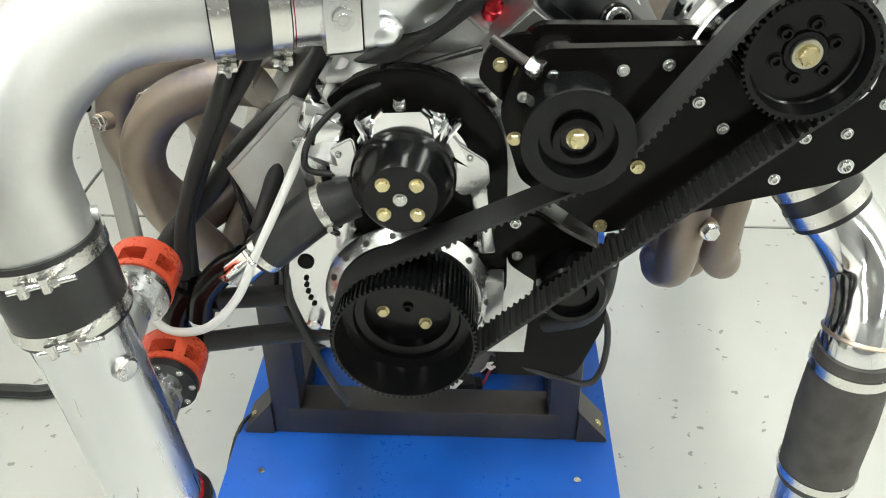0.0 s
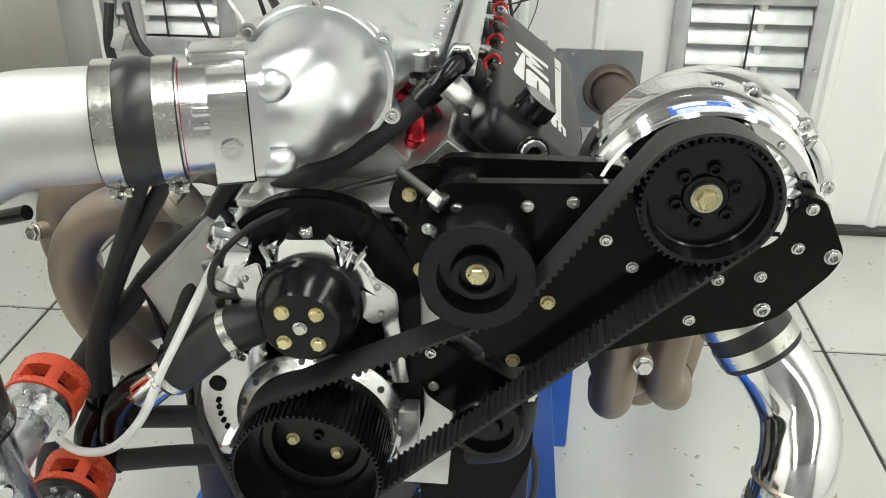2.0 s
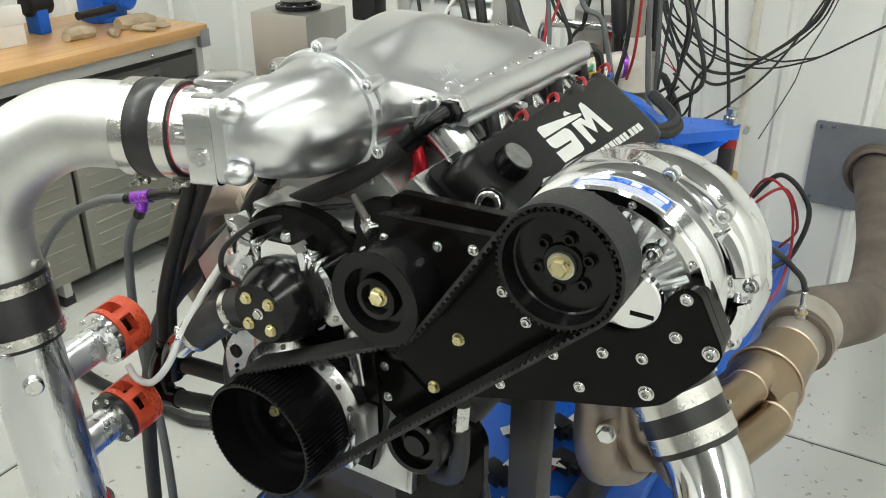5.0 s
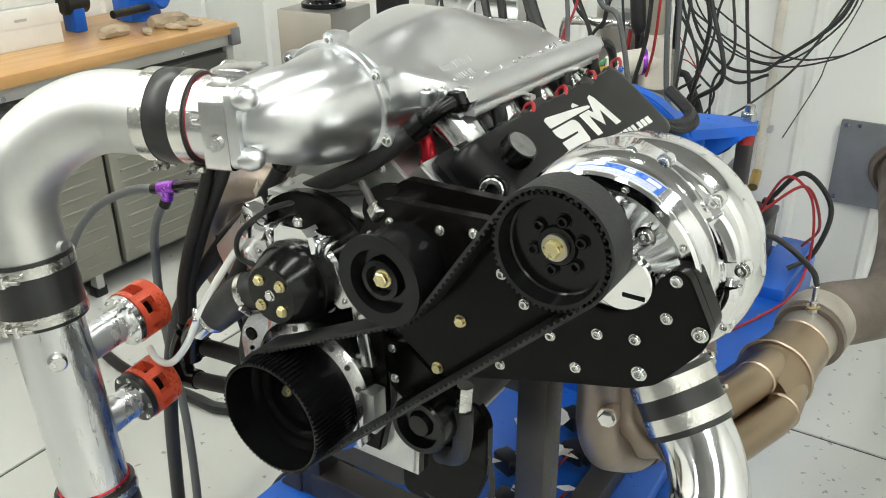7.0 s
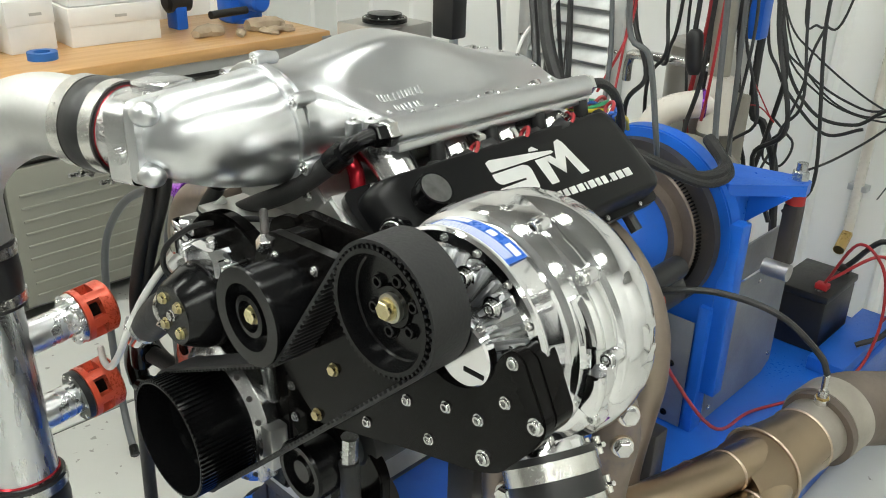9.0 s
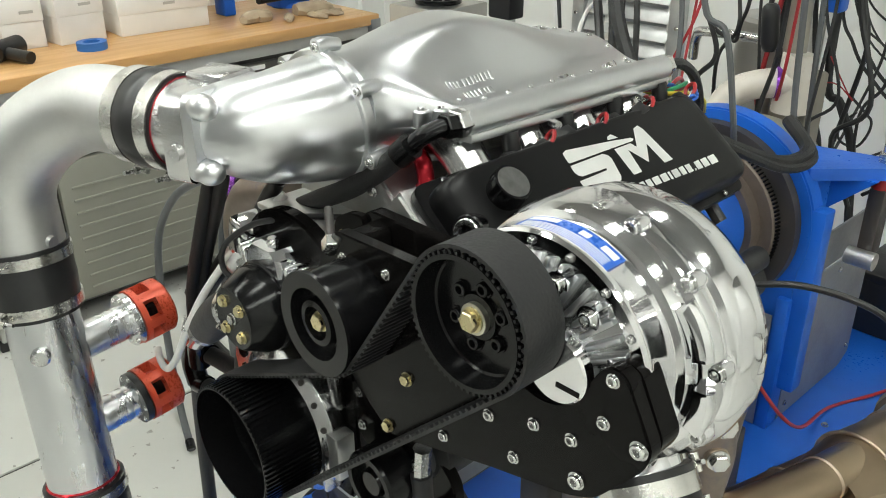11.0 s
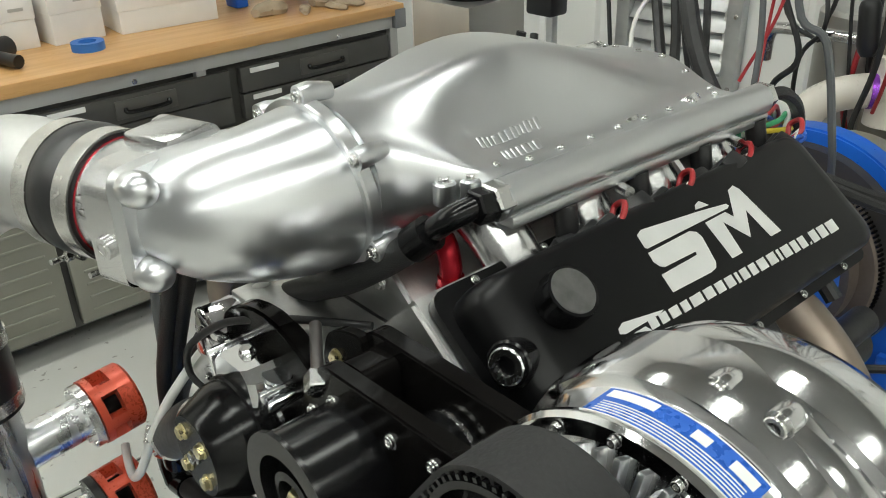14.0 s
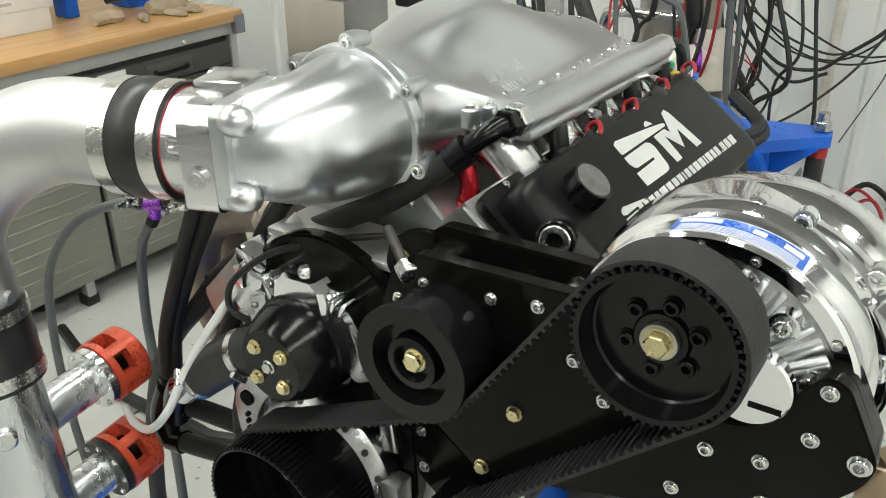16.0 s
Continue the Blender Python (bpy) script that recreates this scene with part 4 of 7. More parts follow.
for k in range(6):
    a = radians(20 + 60 * k)
    share("socket_bolt", SOCKET_BLACK, (SCX + 0.030 * math.cos(a), 0.8635, SCZ + 0.030 * math.sin(a)), FRONT, t)
part("washer", turned([(0, 0.0155), (0.006, 0.0155), (0.0065, 0.0145)], (SCX, 0.8605, SCZ), FRONT, 32), mat("pale_brass_washer", (0.52, 0.50, 0.42), 1, 0.35, None, 40, 0.5), t)
share("hex_bolt", hex_bolt_mesh(ZINC_YELLOW, 0.0098), (SCX, 0.8545, SCZ), FRONT, t)

VX, VZ = 0.368, 1.100
t = thing("supercharger", (VX, 1.02, 0.95), "mirror-polished aluminium centrifugal supercharger with a snail volute", "supercharger")
GX, GZ = 0.350, 1.103
part("gear_case", turned([(0.10, 0.05), (0.10, 0.137), (0.066, 0.1365), (0.050, 0.1345), (0.0415, 0.131), (0.0395, 0.1255), (0.038, 0.1235), (0.008, 0.1235), (0.004, 0.1255), (0.0, 0.1255), (-0.003, 0.122), (-0.003, 0.110), (0.006, 0.107), (0.006, 0.004)], (GX, 0.932, GZ), (0, 1, 0), 96), POLISHED, t, "polished gear case")
part("front_cone", turned([(0.004, 0.1075), (-0.011, 0.071), (-0.018, 0.062), (-0.024, 0.057), (-0.024, 0.004)], (GX, 0.932, GZ), (0, 1, 0), 96), BILLET, t, "bright finned front cone")
fin = mesh_of(boxed((0.088, 0.004, 0), (0.036, 0.013, 0.0058), 0.002, (0, 0, 21)), "cooling_fin", SATIN_ALU)
for k in range(26):
    f_ = new("cooling_fin", fin)
    put(f_, (GX, 0.921, GZ), t)
    f_.rotation_euler = (0, -radians(-70 + k * 9.2), 0)
for k in range(16):
    a = radians(k * 22.5 + 8)
    share("socket_bolt", SOCKET_SMALL, (GX + 0.115 * math.cos(a), 0.928, GZ + 0.115 * math.sin(a)), FRONT, t)
for a in (-15, 15, 48, 75):
    c, s_ = GX + 0.090 * math.cos(radians(a)), GZ + 0.090 * math.sin(radians(a))
    cb = part("bolt_tower", tubed([(c, 0.919, s_), (c, 0.952, s_)], 0.0125, 18, 1, False), POLISHED, t)
    share("case_bolt", SOCKET_BIG, (c, 0.919, s_), FRONT, cb)
disc = part("cover_disc", turned([(0, 0.035), (-0.010, 0.035), (-0.012, 0.033), (-0.012, 0.003)], (0.396, 0.906, 1.122), (0, 1, 0), 48), POLISHED, t, "round polished cover disc with dark marking")
part("marking", boxed((0.412, 0.8935, 1.108), (0.026, 0.0006, 0.005), 0), BLACK_PLATE, disc)
part("volute", turned([(0.0, 0.06), (-0.003, 0.120), (0.0, 0.126), (0.003, 0.132), (0.006, 0.1335), (0.017, 0.134), (0.020, 0.131), (0.026, 0.131), (0.030, 0.137), (0.042, 0.1415), (0.058, 0.1435), (0.074, 0.1415), (0.090, 0.133), (0.103, 0.115), (0.108, 0.09), (0.106, 0.06), (0.10, 0.052), (0.10, 0.004)], (VX, 0.990, VZ), (0, 1, 0), 96), POLISHED, t, "polished round volute housing")
spiral = []
for k in range(19):
    a = radians(200 - k * 15)
    rr = 0.100 + 0.0002 * k
    spiral.append((VX + rr * math.cos(a), 1.045, VZ + rr * math.sin(a)))
part("scroll", tubed(spiral, [0.034 + 0.0006 * k for k in range(19)], 24, 4), POLISHED, t)
part("outlet", tubed([(0.30, 1.045, 1.02), (0.36, 1.04, 0.985), (0.405, 1.02, 0.965), (0.428, 1.010, 0.945), (0.440, 1.006, 0.932)], [0.045, 0.05, 0.049, 0.047, 0.047], 28, 6), POLISHED, t)
for a in (94, 77, 46, 9, -24, -58, 128):
    c, s_ = math.cos(radians(a)), math.sin(radians(a))
    p = Vector((VX + 0.133 * c, 0.992, VZ + 0.133 * s_))
    b = part("lug", tubed([p + Vector((0, 0.002, 0)), p + Vector((0, 0.014, 0)), p + Vector((-0.006 * c, 0.030, -0.006 * s_))], [0.0098, 0.0096, 0.006], 18, 4), POLISHED, t)
    share("socket_bolt", SOCKET_BIG, p + Vector((0, 0.002, 0)), FRONT, b)


def pad(a0, a1, y0, y1, r0, r1, h, name="pad"):
    """A raised, eased panel that lies round the volute between two angles."""
    loops = []
    n = 10
    for k in range(n + 1):
        a = radians(a0 + (a1 - a0) * k / n)
        lift = h * min(1, 4 * min(k, n - k) / n)
        row = []
        for q in range(9):
            f = q / 8
            r = r0 + (r1 - r0) * f + 0.0035 * math.sin(math.pi * f) + lift * min(1, 4 * min(f, 1 - f))
            row.append((VX + r * math.cos(a), y0 + (y1 - y0) * f, VZ + r * math.sin(a)))
        for f in (1, 0):
            row.append((VX + (0.118 if f else 0.120) * math.cos(a), y0 + (y1 - y0) * f, VZ + 0.119 * math.sin(a)))
        loops.append(row)
    return part(name, rings(bmesh.new(), loops), POLISHED, t, angle=45)


for a0, a1 in ((13, 42), (-20, 5), (-54, -28)):
    pad(a0, a1, 1.024, 1.068, 0.136, 0.1415, 0.0035)
for a0, a1 in ((16, 40), (-18, 3)):
    pad(a0, a1, 0.976, 0.989, 0.1335, 0.1345, 0.0015, "rib_pad")
label = part("data_plate", rings(bmesh.new(), [[(GX + rr * math.sin(radians(a)), y, GZ + rr * math.cos(radians(a))) for rr, y in ((0.1242, 0.936), (0.1255, 0.936), (0.1255, 0.966), (0.1242, 0.966))] for a in range(-22, 34, 4)]), BLUE_LABEL, t, "blue foil data plate with pale print bars")
bm = bmesh.new()


def on_case(bm, a0, a1, y0, y1, r=0.1257):
    """A thin bar that lies round the gear case."""
    n = max(2, int((a1 - a0) / 2))
    loops = []
    for k in range(n + 1):
        a = radians(a0 + (a1 - a0) * k / n)
        loops.append([(GX + q * math.sin(a), y, GZ + q * math.cos(a)) for q, y in ((r - 0.0004, y0), (r + 0.0002, y0), (r + 0.0002, y1), (r - 0.0004, y1))])
    rings(bm, loops)


for y in (0.9385, 0.9411, 0.9437, 0.9463, 0.9489):
    on_case(bm, -19, 27, y, y + 0.0009)
on_case(bm, -20, -4, 0.955, 0.963)
on_case(bm, 8, 13, 0.953, 0.961)
on_case(bm, 20, 28, 0.953, 0.961)
on_case(bm, -22.5, 30.5, 0.9355, 0.9365)
on_case(bm, -22.5, 30.5, 0.9655, 0.9665)
part("print", bm, PAPER, label, "pale print bars")
part("sticker", boxed((0.487, 1.03, 1.04), (0.002, 0.03, 0.02), 0.0005, (0, -22, 0)), PURPLE, t, "small coloured sticker")

# ---- belt ----


def belt():
    """A toothed belt round crank and supercharger pulleys, pressed in by the idler."""
    circ = [((CX, CZ), 0.0925, -1), ((IDX, IDZ), 0.0635, 1), ((SCX, SCZ), 0.0705, -1)]
    legs = []
    for i in range(3):
        (c0, r0, s0), (c1, r1, s1) = circ[i], circ[(i + 1) % 3]
        c0, c1 = Vector(c0), Vector(c1)
        d = c1 - c0
        L = d.length
        base = math.atan2(d.y, d.x)
        # signed radii: the centre lies to the left of travel for +1
        k = (s0 * r0 - s1 * r1) / L
        th = base + math.asin(max(-1, min(1, k)))
        n = Vector((-math.sin(th), math.cos(th)))
        legs.append((c0 - n * s0 * r0, c1 - n * s1 * r1))
    path = []
    for i in range(3):
        p, q = legs[i]
        L = (q - p).length
        m = max(2, int(L / 0.005))
        path += [p + (q - p) * j / m for j in range(m)]
        (c, r, s) = circ[(i + 1) % 3]
        c = Vector(c)
        nxt = legs[(i + 1) % 3][0]
        a0 = math.atan2(q.y - c.y, q.x - c.x)
        a1 = math.atan2(nxt.y - c.y, nxt.x - c.x)
        sweep = (a1 - a0) % math.tau if s > 0 else -((a0 - a1) % math.tau)
        m = max(2, int(abs(sweep) * r / 0.005))
        path += [c + Vector((math.cos(a0 + sweep * j / m), math.sin(a0 + sweep * j / m))) * r for j in range(m)]
    return path


path = belt()
BY0, BY1 = 0.8435, 0.8925
t = thing("drive_belt", (0.12, 0.868, 0.70), "black toothed rubber drive belt looped over the three pulleys", "belt")
loops = []
tooth = bmesh.new()
npt = len(path)
run = 0.0
for i in range(npt):
    p, q = path[i], path[(i + 1) % npt]
    back_ = path[i - 1]
    d = (q - back_).normalized()
    inn = Vector((d.y, -d.x))
    loops.append([(p.x, BY0, p.y), (p.x, BY1, p.y), (p.x - inn.x * 0.0035, BY1, p.y - inn.y * 0.0035), (p.x - inn.x * 0.0035, BY0, p.y - inn.y * 0.0035)])
    run += (q - p).length
    if run > 0.0078:
        run = 0.0
        c = p + inn * 0.0012
        w = d * 0.0022
        w2 = d * 0.0015
        z = [c - w - inn * 0.0012, c + w - inn * 0.0012, c + w2 + inn * 0.0022, c - w2 + inn * 0.0022]
        lo = [tooth.verts.new((v.x, BY0, v.y)) for v in z]
        hi = [tooth.verts.new((v.x, BY1, v.y)) for v in z]
        tooth.faces.new(lo)
        tooth.faces.new(hi[::-1])
        for k in range(4):
            tooth.faces.new((lo[k], lo[(k + 1) % 4], hi[(k + 1) % 4], hi[k]))
bm = rings(bmesh.new(), loops + [loops[0]], True, False)
bmesh.ops.remove_doubles(bm, verts=bm.verts[:], dist=1e-5)
part("band", bm, BELT, t)
part("belt_teeth", tooth, BELT, t)

# ---- valve cover ----


def vc(u, n, y):
    """A place on the valve cover: u across towards its low edge, n out of its top face, y along."""
    return Vector((0.203 + u * C38 + n * S38, y, 1.126 - u * S38 + n * C38))


t = thing("valve_cover", vc(0, -0.06, 1.28), "black anodised valve cover with bare-metal markings and an oil cap", "valve cover")
VY0, VY1 = 1.012, 1.562
UL, UR = -0.118, 0.044
loops = []
for inset, n in ((0.0, -0.058), (0.0, -0.050), (0.004, -0.048), (0.004, -0.032), (0.006, -0.017), (0.012, -0.006), (0.020, -0.001), (0.026, 0.0)):
    fr = inset * 1.6
    o = rounded([(UL + inset * 0.5, VY0 + fr), (UR - inset * 0.35, VY0 + fr), (UR - inset * 0.35, VY1 - fr), (UL + inset * 0.5, VY1 - fr)], 0.026, 6)
    loops.append([vc(u, n, y) for u, y in o])
part("cover", rings(bmesh.new(), loops), BLACK_COVER, t, angle=50)
cap = vc(-0.062, 0, 1.085)
up = vc(0, 1, 0) - vc(0, 0, 0)
bm = bmesh.new()
loops = []
for z, k in ((0.0, 0.9), (0.006, 0.9), (0.006, 1.0), (0.024, 1.0), (0.027, 0.95), (0.027, 0.4)):
    loops.append([((0.0255 * k) * (1 - 0.15 * max(0, math.cos(6 * a)) ** 2 * (0.004 < z < 0.0265)) * math.cos(a), (0.0255 * k) * (1 - 0.15 * max(0, math.cos(6 * a)) ** 2 * (0.004 < z < 0.0265)) * math.sin(a), z) for a in [j * math.tau / 64 for j in range(64)]])
rings(bm, loops)
bm.transform(Matrix.Translation(cap) @ up.to_track_quat("Z", "Y").to_matrix().to_4x4())
cp = part("oil_cap", bm, BLACK_ANO, t, "fluted black oil filler cap")
part("cap_face", turned([(0.0265, 0.0215), (0.0278, 0.021), (0.0278, 0.002)], cap, up, 40), mat("brushed_black_face", (0.30, 0.30, 0.30), 1.0, 0.34, (0.16, 0.16, 0.16), 60, 0.7), cp)
plug = Vector((0.160, 1.026, 1.137))
pa = Vector((0.25, -0.93, 0.25)).normalized()
p_ = part("breather_boss", turned([(-0.02, 0.021), (0.008, 0.021), (0.010, 0.019), (0.010, 0.003)], plug, pa, 32), BLACK_ANO, t)
part("breather_plug", turned([(0.0, 0.0165), (0.013, 0.0165), (0.0145, 0.015), (0.0145, 0.009), (0.009, 0.008), (0.009, 0.002)], plug, pa, 32), STEEL, p_, "bright steel hex-socket plug")
for k in range(6):
    y = 1.06 + k * 0.09
    share("cover_bolt", SOCKET_SMALL, vc(UR + 0.004, -0.043, y), up, t)
    share("cover_bolt", SOCKET_SMALL, vc(UL - 0.006, -0.043, y), up, t)
part("flange", rings(bmesh.new(), [[vc(u, n, y) for u, y in rounded([(UL - 0.012, VY0 - 0.004), (UR + 0.010, VY0 - 0.004), (UR + 0.010, VY1 + 0.004), (UL - 0.012, VY1 + 0.004)], 0.02, 4)] for n in (-0.057, -0.045)]), BLACK_COVER, t)


def flat_mark(poly, name="marking"):
    """A bare-metal shape inlaid 0.3 mm proud on the cover's top: points (along y, down the slope)."""
    bm = rings(bmesh.new(), [[vc(u, n, y) for y, u in poly] for n in (0.0002, 0.0007)])
    return part(name, bm, SILVER_INK, t)


# emblem: bold plain shapes, then a row of small bars: (along, down the slope) in millimetres
def em(pts):
    return [(1.2 + a * 0.001, b * 0.001) for a, b in pts]


flat_mark(em([(14, -71), (15.5, -84.5), (24, -87.5), (114, -77), (151, -71.5), (153.5, -68.5), (149.5, -66.5), (16.5, -68.5)]), "emblem")
flat_mark(em([(13.5, -64.7), (79, -64.4), (87, -60.5), (89.5, -53.5), (83, -25.5), (78, -20.5), (69, -19.2), (9, -21.5), (10.5, -40.7), (67, -40.7), (69, -44), (21, -45.5), (15.5, -48.5), (12, -55)]), "emblem")
flat_mark(em([(110.5, -85), (118.5, -87), (122.5, -84), (128, -78.5), (107, -80.5)]), "emblem")
flat_mark(em([(106.5, -64.4), (142, -64.3), (149, -55.6), (168.5, -83), (179.5, -85.4), (185, -78), (197, -19.2), (177.5, -19.2), (171.5, -56), (150, -29), (129.5, -57), (124.3, -20), (106.7, -20.3)]), "emblem")
flat_mark(em([(-76, -14), (-74, -18.5), (-66, -21.5), (-15, -12.7), (-21, -11), (-60, -11.5), (-70, -11.5)]), "emblem")
flat_mark(em([(-77, -8.5), (-46, -8.5), (-42, -3), (-50, 5), (-80, 4), (-78.5, 0), (-54, 0), (-52, -4), (-76, -4)]), "emblem")
bx = 1.1605
for k, w in enumerate((11, 10.5, 13, 10.5, 17, 14, 12.5, 12.5, 4.5, 11.5, 10.5, 14, 14, 4.5, 14, 10.5, 11.5, 3, 12.5, 14, 17)):
    w *= 0.001
    f = (bx - 1.16) / 0.33
    low, high = -0.0023 + 0.0150 * f, -0.0116 + 0.0104 * f
    if k == 17:
        high = low - 0.003
    flat_mark([(bx, high), (bx + w, high), (bx + w - 0.0015, low), (bx - 0.0015, low)], "lettering_bar")
    bx += w + 0.0040

# ---- intake: hat, plenum, rail ----
AX = Vector((0.951, 0.309, 0))      # the throttle body's line, towards the engine
TB = Vector((-0.134, 0.890, 1.221)) # middle of the flange between throttle body and hat
HF = Vector((-0.092, 1.014, 1.222)) # middle of the hat's round flange
HD = Vector((-0.02, 0.99, 0.09)).normalized()


def bez(p0, d0, p1, d1, k):
    a, b, c, d = p0, p0 + d0 * k, p1 - d1 * k, p1
    return lambda t: (1 - t) ** 3 * a + 3 * (1 - t) ** 2 * t * b + 3 * (1 - t) * t * t * c + t ** 3 * d


def swept(curve, r0, r1, n=20, seg=56, squash=1.0):
    loops = []
    for i in range(n + 1):
        s = i / n
        p = curve(s)
        d = (curve(min(1, s + 0.01)) - curve(max(0, s - 0.01))).normalized()
        _, u, v = basis(d)
        e = s ** 0.8
        r = r0 + (r1 - r0) * e
        loops.append([p + (u * math.cos(a) + v * math.sin(a)) * r for a in [j * math.tau / seg for j in range(seg)]])
    return loops


t = thing("intake_manifold", (-0.09, 1.27, 1.08), "satin billet aluminium intake manifold with a bolted elbow and plenum lid", "intake manifold")
elbow = bez(TB + Vector((0, 0, 0.007)), AX, HF, Vector((-0.02, 1, 0)).normalized(), 0.055)
part("base", prism(bmesh.new(), [(CX - 0.13, 1.076), (CX + 0.13, 1.076), (CX + 0.125, 1.09), (CX + 0.055, 1.15), (CX - 0.055, 1.15), (CX - 0.125, 1.09)], 1.045, 1.50, 0.004), CASTING, t, "billet valley base with sloping flanks")
for sx in (-1, 1):
    share("base_bolt", HEX_STEEL, (CX + sx * 0.05, 1.043, 1.125), FRONT, t)
part("elbow", rings(bmesh.new(), swept(elbow, 0.056, 0.083, 24)), SATIN_ALU, t, "satin machined aluminium inlet elbow", angle=60)
part("elbow_flange", turned([(-0.007, 0.079), (-0.007, 0.0885), (-0.005, 0.090), (0.006, 0.090), (0.008, 0.088), (0.008, 0.079)], HF, HD, 72), SATIN_ALU, t)
_, hu, hv = basis(HD)
for a in (-80, -25, 33, 87, 142, 200, 238):
    p = HF + (hu * math.cos(radians(a)) + hv * math.sin(radians(a))) * 0.094
    lug = part("lug", tubed([p - HD * 0.007, p + HD * 0.006, p + HD * 0.028 - (p - HF) * 0.05], [0.0105, 0.0105, 0.008], 16, 4), SATIN_ALU, t)
    share("socket_bolt", SOCKET, p - HD * 0.007, -HD, lug)
# square flange towards the throttle body, with four round corner bosses
_, tu, tv = basis(AX)
quad = [TB + tu * a + tv * b for a, b in rounded([(-0.068, -0.049), (0.068, -0.049), (0.068, 0.062), (-0.068, 0.062)], 0.018, 5)]
part("inlet_flange", rings(bmesh.new(), [[q - AX * 0.004 for q in quad], [q + AX * 0.012 for q in quad]]), SATIN_ALU, t)
for a in (-0.055, 0.055):
    for b in (-0.033, 0.047):
        p = TB + tu * a + tv * b
        bm = bmesh.new()
        bmesh.ops.create_uvsphere(bm, u_segments=20, v_segments=12, radius=0.0165)
        bm.transform(Matrix.Translation(p + AX * 0.018) @ AX.to_track_quat("Z", "Y").to_matrix().to_4x4() @ Matrix.Diagonal((1, 1, 1.25, 1)))
        part("corner_boss", bm, SATIN_ALU, t)


def smooth(a, b, x):
    x = max(0, min(1, (x - a) / (b - a)))
    return x * x * (3 - 2 * x)


# plenum: a hood that falls from the round flange to a wide, thin, bolted edge
PL, PR, PZ = -0.222, 0.046, 1.232


def lid_half(f):
    """Half the lid's width, from the round flange (f = 0) to the back (f = 1)."""
    return 0.086 + 0.048 * smooth(0.02, 0.20, f)


def lid_z(x, y):
    """The lid's height: a hood over the round inlet that dies out into a flat bolted edge."""
    f = (y - 1.022) / 0.493
    w = smooth(0.0, 0.30, f)
    q = abs(x + 0.088) / lid_half(f)
    crest = 1.304 + 0.022 * smooth(0.0, 0.40, f) - 0.068 * smooth(0.38, 1.0, f)
    edge = PZ + 0.010 - 0.012 * f
    round_ = max(0.0, 1 - min(q, 1) ** 2) ** 0.5
    hood = 1 - smooth(0.05 + 0.18 * w, 0.92, q)
    hollow = 0.005 * math.exp(-((y - 1.14) / 0.045) ** 2) * math.exp(-((q - 0.62) / 0.16) ** 2)
    return edge + (crest - edge) * (round_ * (1 - w) + hood * w) - hollow


bm = bmesh.new()
loops = []
ny, nx = 44, 48
for j in range(ny + 1):
    y = 1.022 + 0.493 * j / ny
    h = lid_half(j / ny)
    loops.append([(-0.088 + h * (2 * i / nx - 1), y, lid_z(-0.088 + h * (2 * i / nx - 1), y)) for i in range(nx + 1)])
top = [[bm.verts.new(p) for p in row] for row in loops]
bot = [[bm.verts.new((p[0], p[1], PZ - 0.012)) for p in (row[0], row[-1])] for row in loops]
for j in range(ny):
    for i in range(nx):
        bm.faces.new((top[j][i], top[j][i + 1], top[j + 1][i + 1], top[j + 1][i]))
    bm.faces.new((bot[j][0], bot[j + 1][0], top[j + 1][0], top[j][0]))
    bm.faces.new((bot[j][1], top[j][-1], top[j + 1][-1], bot[j + 1][1]))
bm.faces.new([bot[0][0]] + top[0] + [bot[0][1]])
bm.faces.new(([bot[-1][0]] + top[-1] + [bot[-1][1]])[::-1])
bm.faces.new([b[0] for b in bot] + [b[1] for b in bot][::-1])
part("plenum_lid", bm, SATIN_ALU, t, "satin machined plenum lid with rivet-like bolts", angle=50)
part("plenum_floor", prism(bmesh.new(), rounded([(PL + 0.01, 1.16), (PR - 0.015, 1.16), (PR - 0.004, PZ - 0.013), (PL + 0.004, PZ - 0.013)], 0.01, 3), 1.11, 1.51, 0.004), BILLET, t)
part("plenum_neck", rings(bmesh.new(), [[(-0.088 + h * math.cos(a), y, zc + min(h, 0.10) * k * math.sin(a)) for a in [q * math.tau / 40 for q in range(40)]] for y, h, zc, k in ((1.018, 0.082, 1.222, 1.0), (1.06, 0.088, 1.215, 0.6), (1.12, 0.10, 1.205, 0.3))]), SATIN_ALU, t)
for x, y in ((PR - 0.014, 1.098), (PR - 0.024, 1.076)):
    part("edge_boss", turned([(0, 0.011), (0.020, 0.011), (0.022, 0.009)], (x, y, PZ - 0.012), (0, 0, 1), 20), SATIN_ALU, t)
    share("socket_bolt", SOCKET, (x, y, PZ + 0.010), (0, 0, 1), t)
LID_BOLT = socket_bolt_mesh(STEEL, 0.0034)
for k in range(9):
    y = 1.13 + k * 0.0455
    for x in (PR - 0.012, PL + 0.012):
        share("lid_bolt", LID_BOLT, (x, y, lid_z(x, y)), (0, 0, 1), t)
for k in range(7):
    x = PR - 0.025 - k * 0.036
    share("lid_bolt", LID_BOLT, (x, 1.503, lid_z(x, 1.503)), (0, 0, 1), t)
# tabs at the back of the lid and small raised marks on its flank
part("rear_tab", boxed((-0.105, 1.495, 1.243), (0.125, 0.045, 0.016), 0.003, (0, 6, 0)), BILLET, t)
for k in range(9):
    share("tab_bolt", RIVET, (-0.155 + k * 0.0125, 1.508, 1.2565 - k * 0.0012), (0, 0, 1), t)
rnd = random.Random(8)
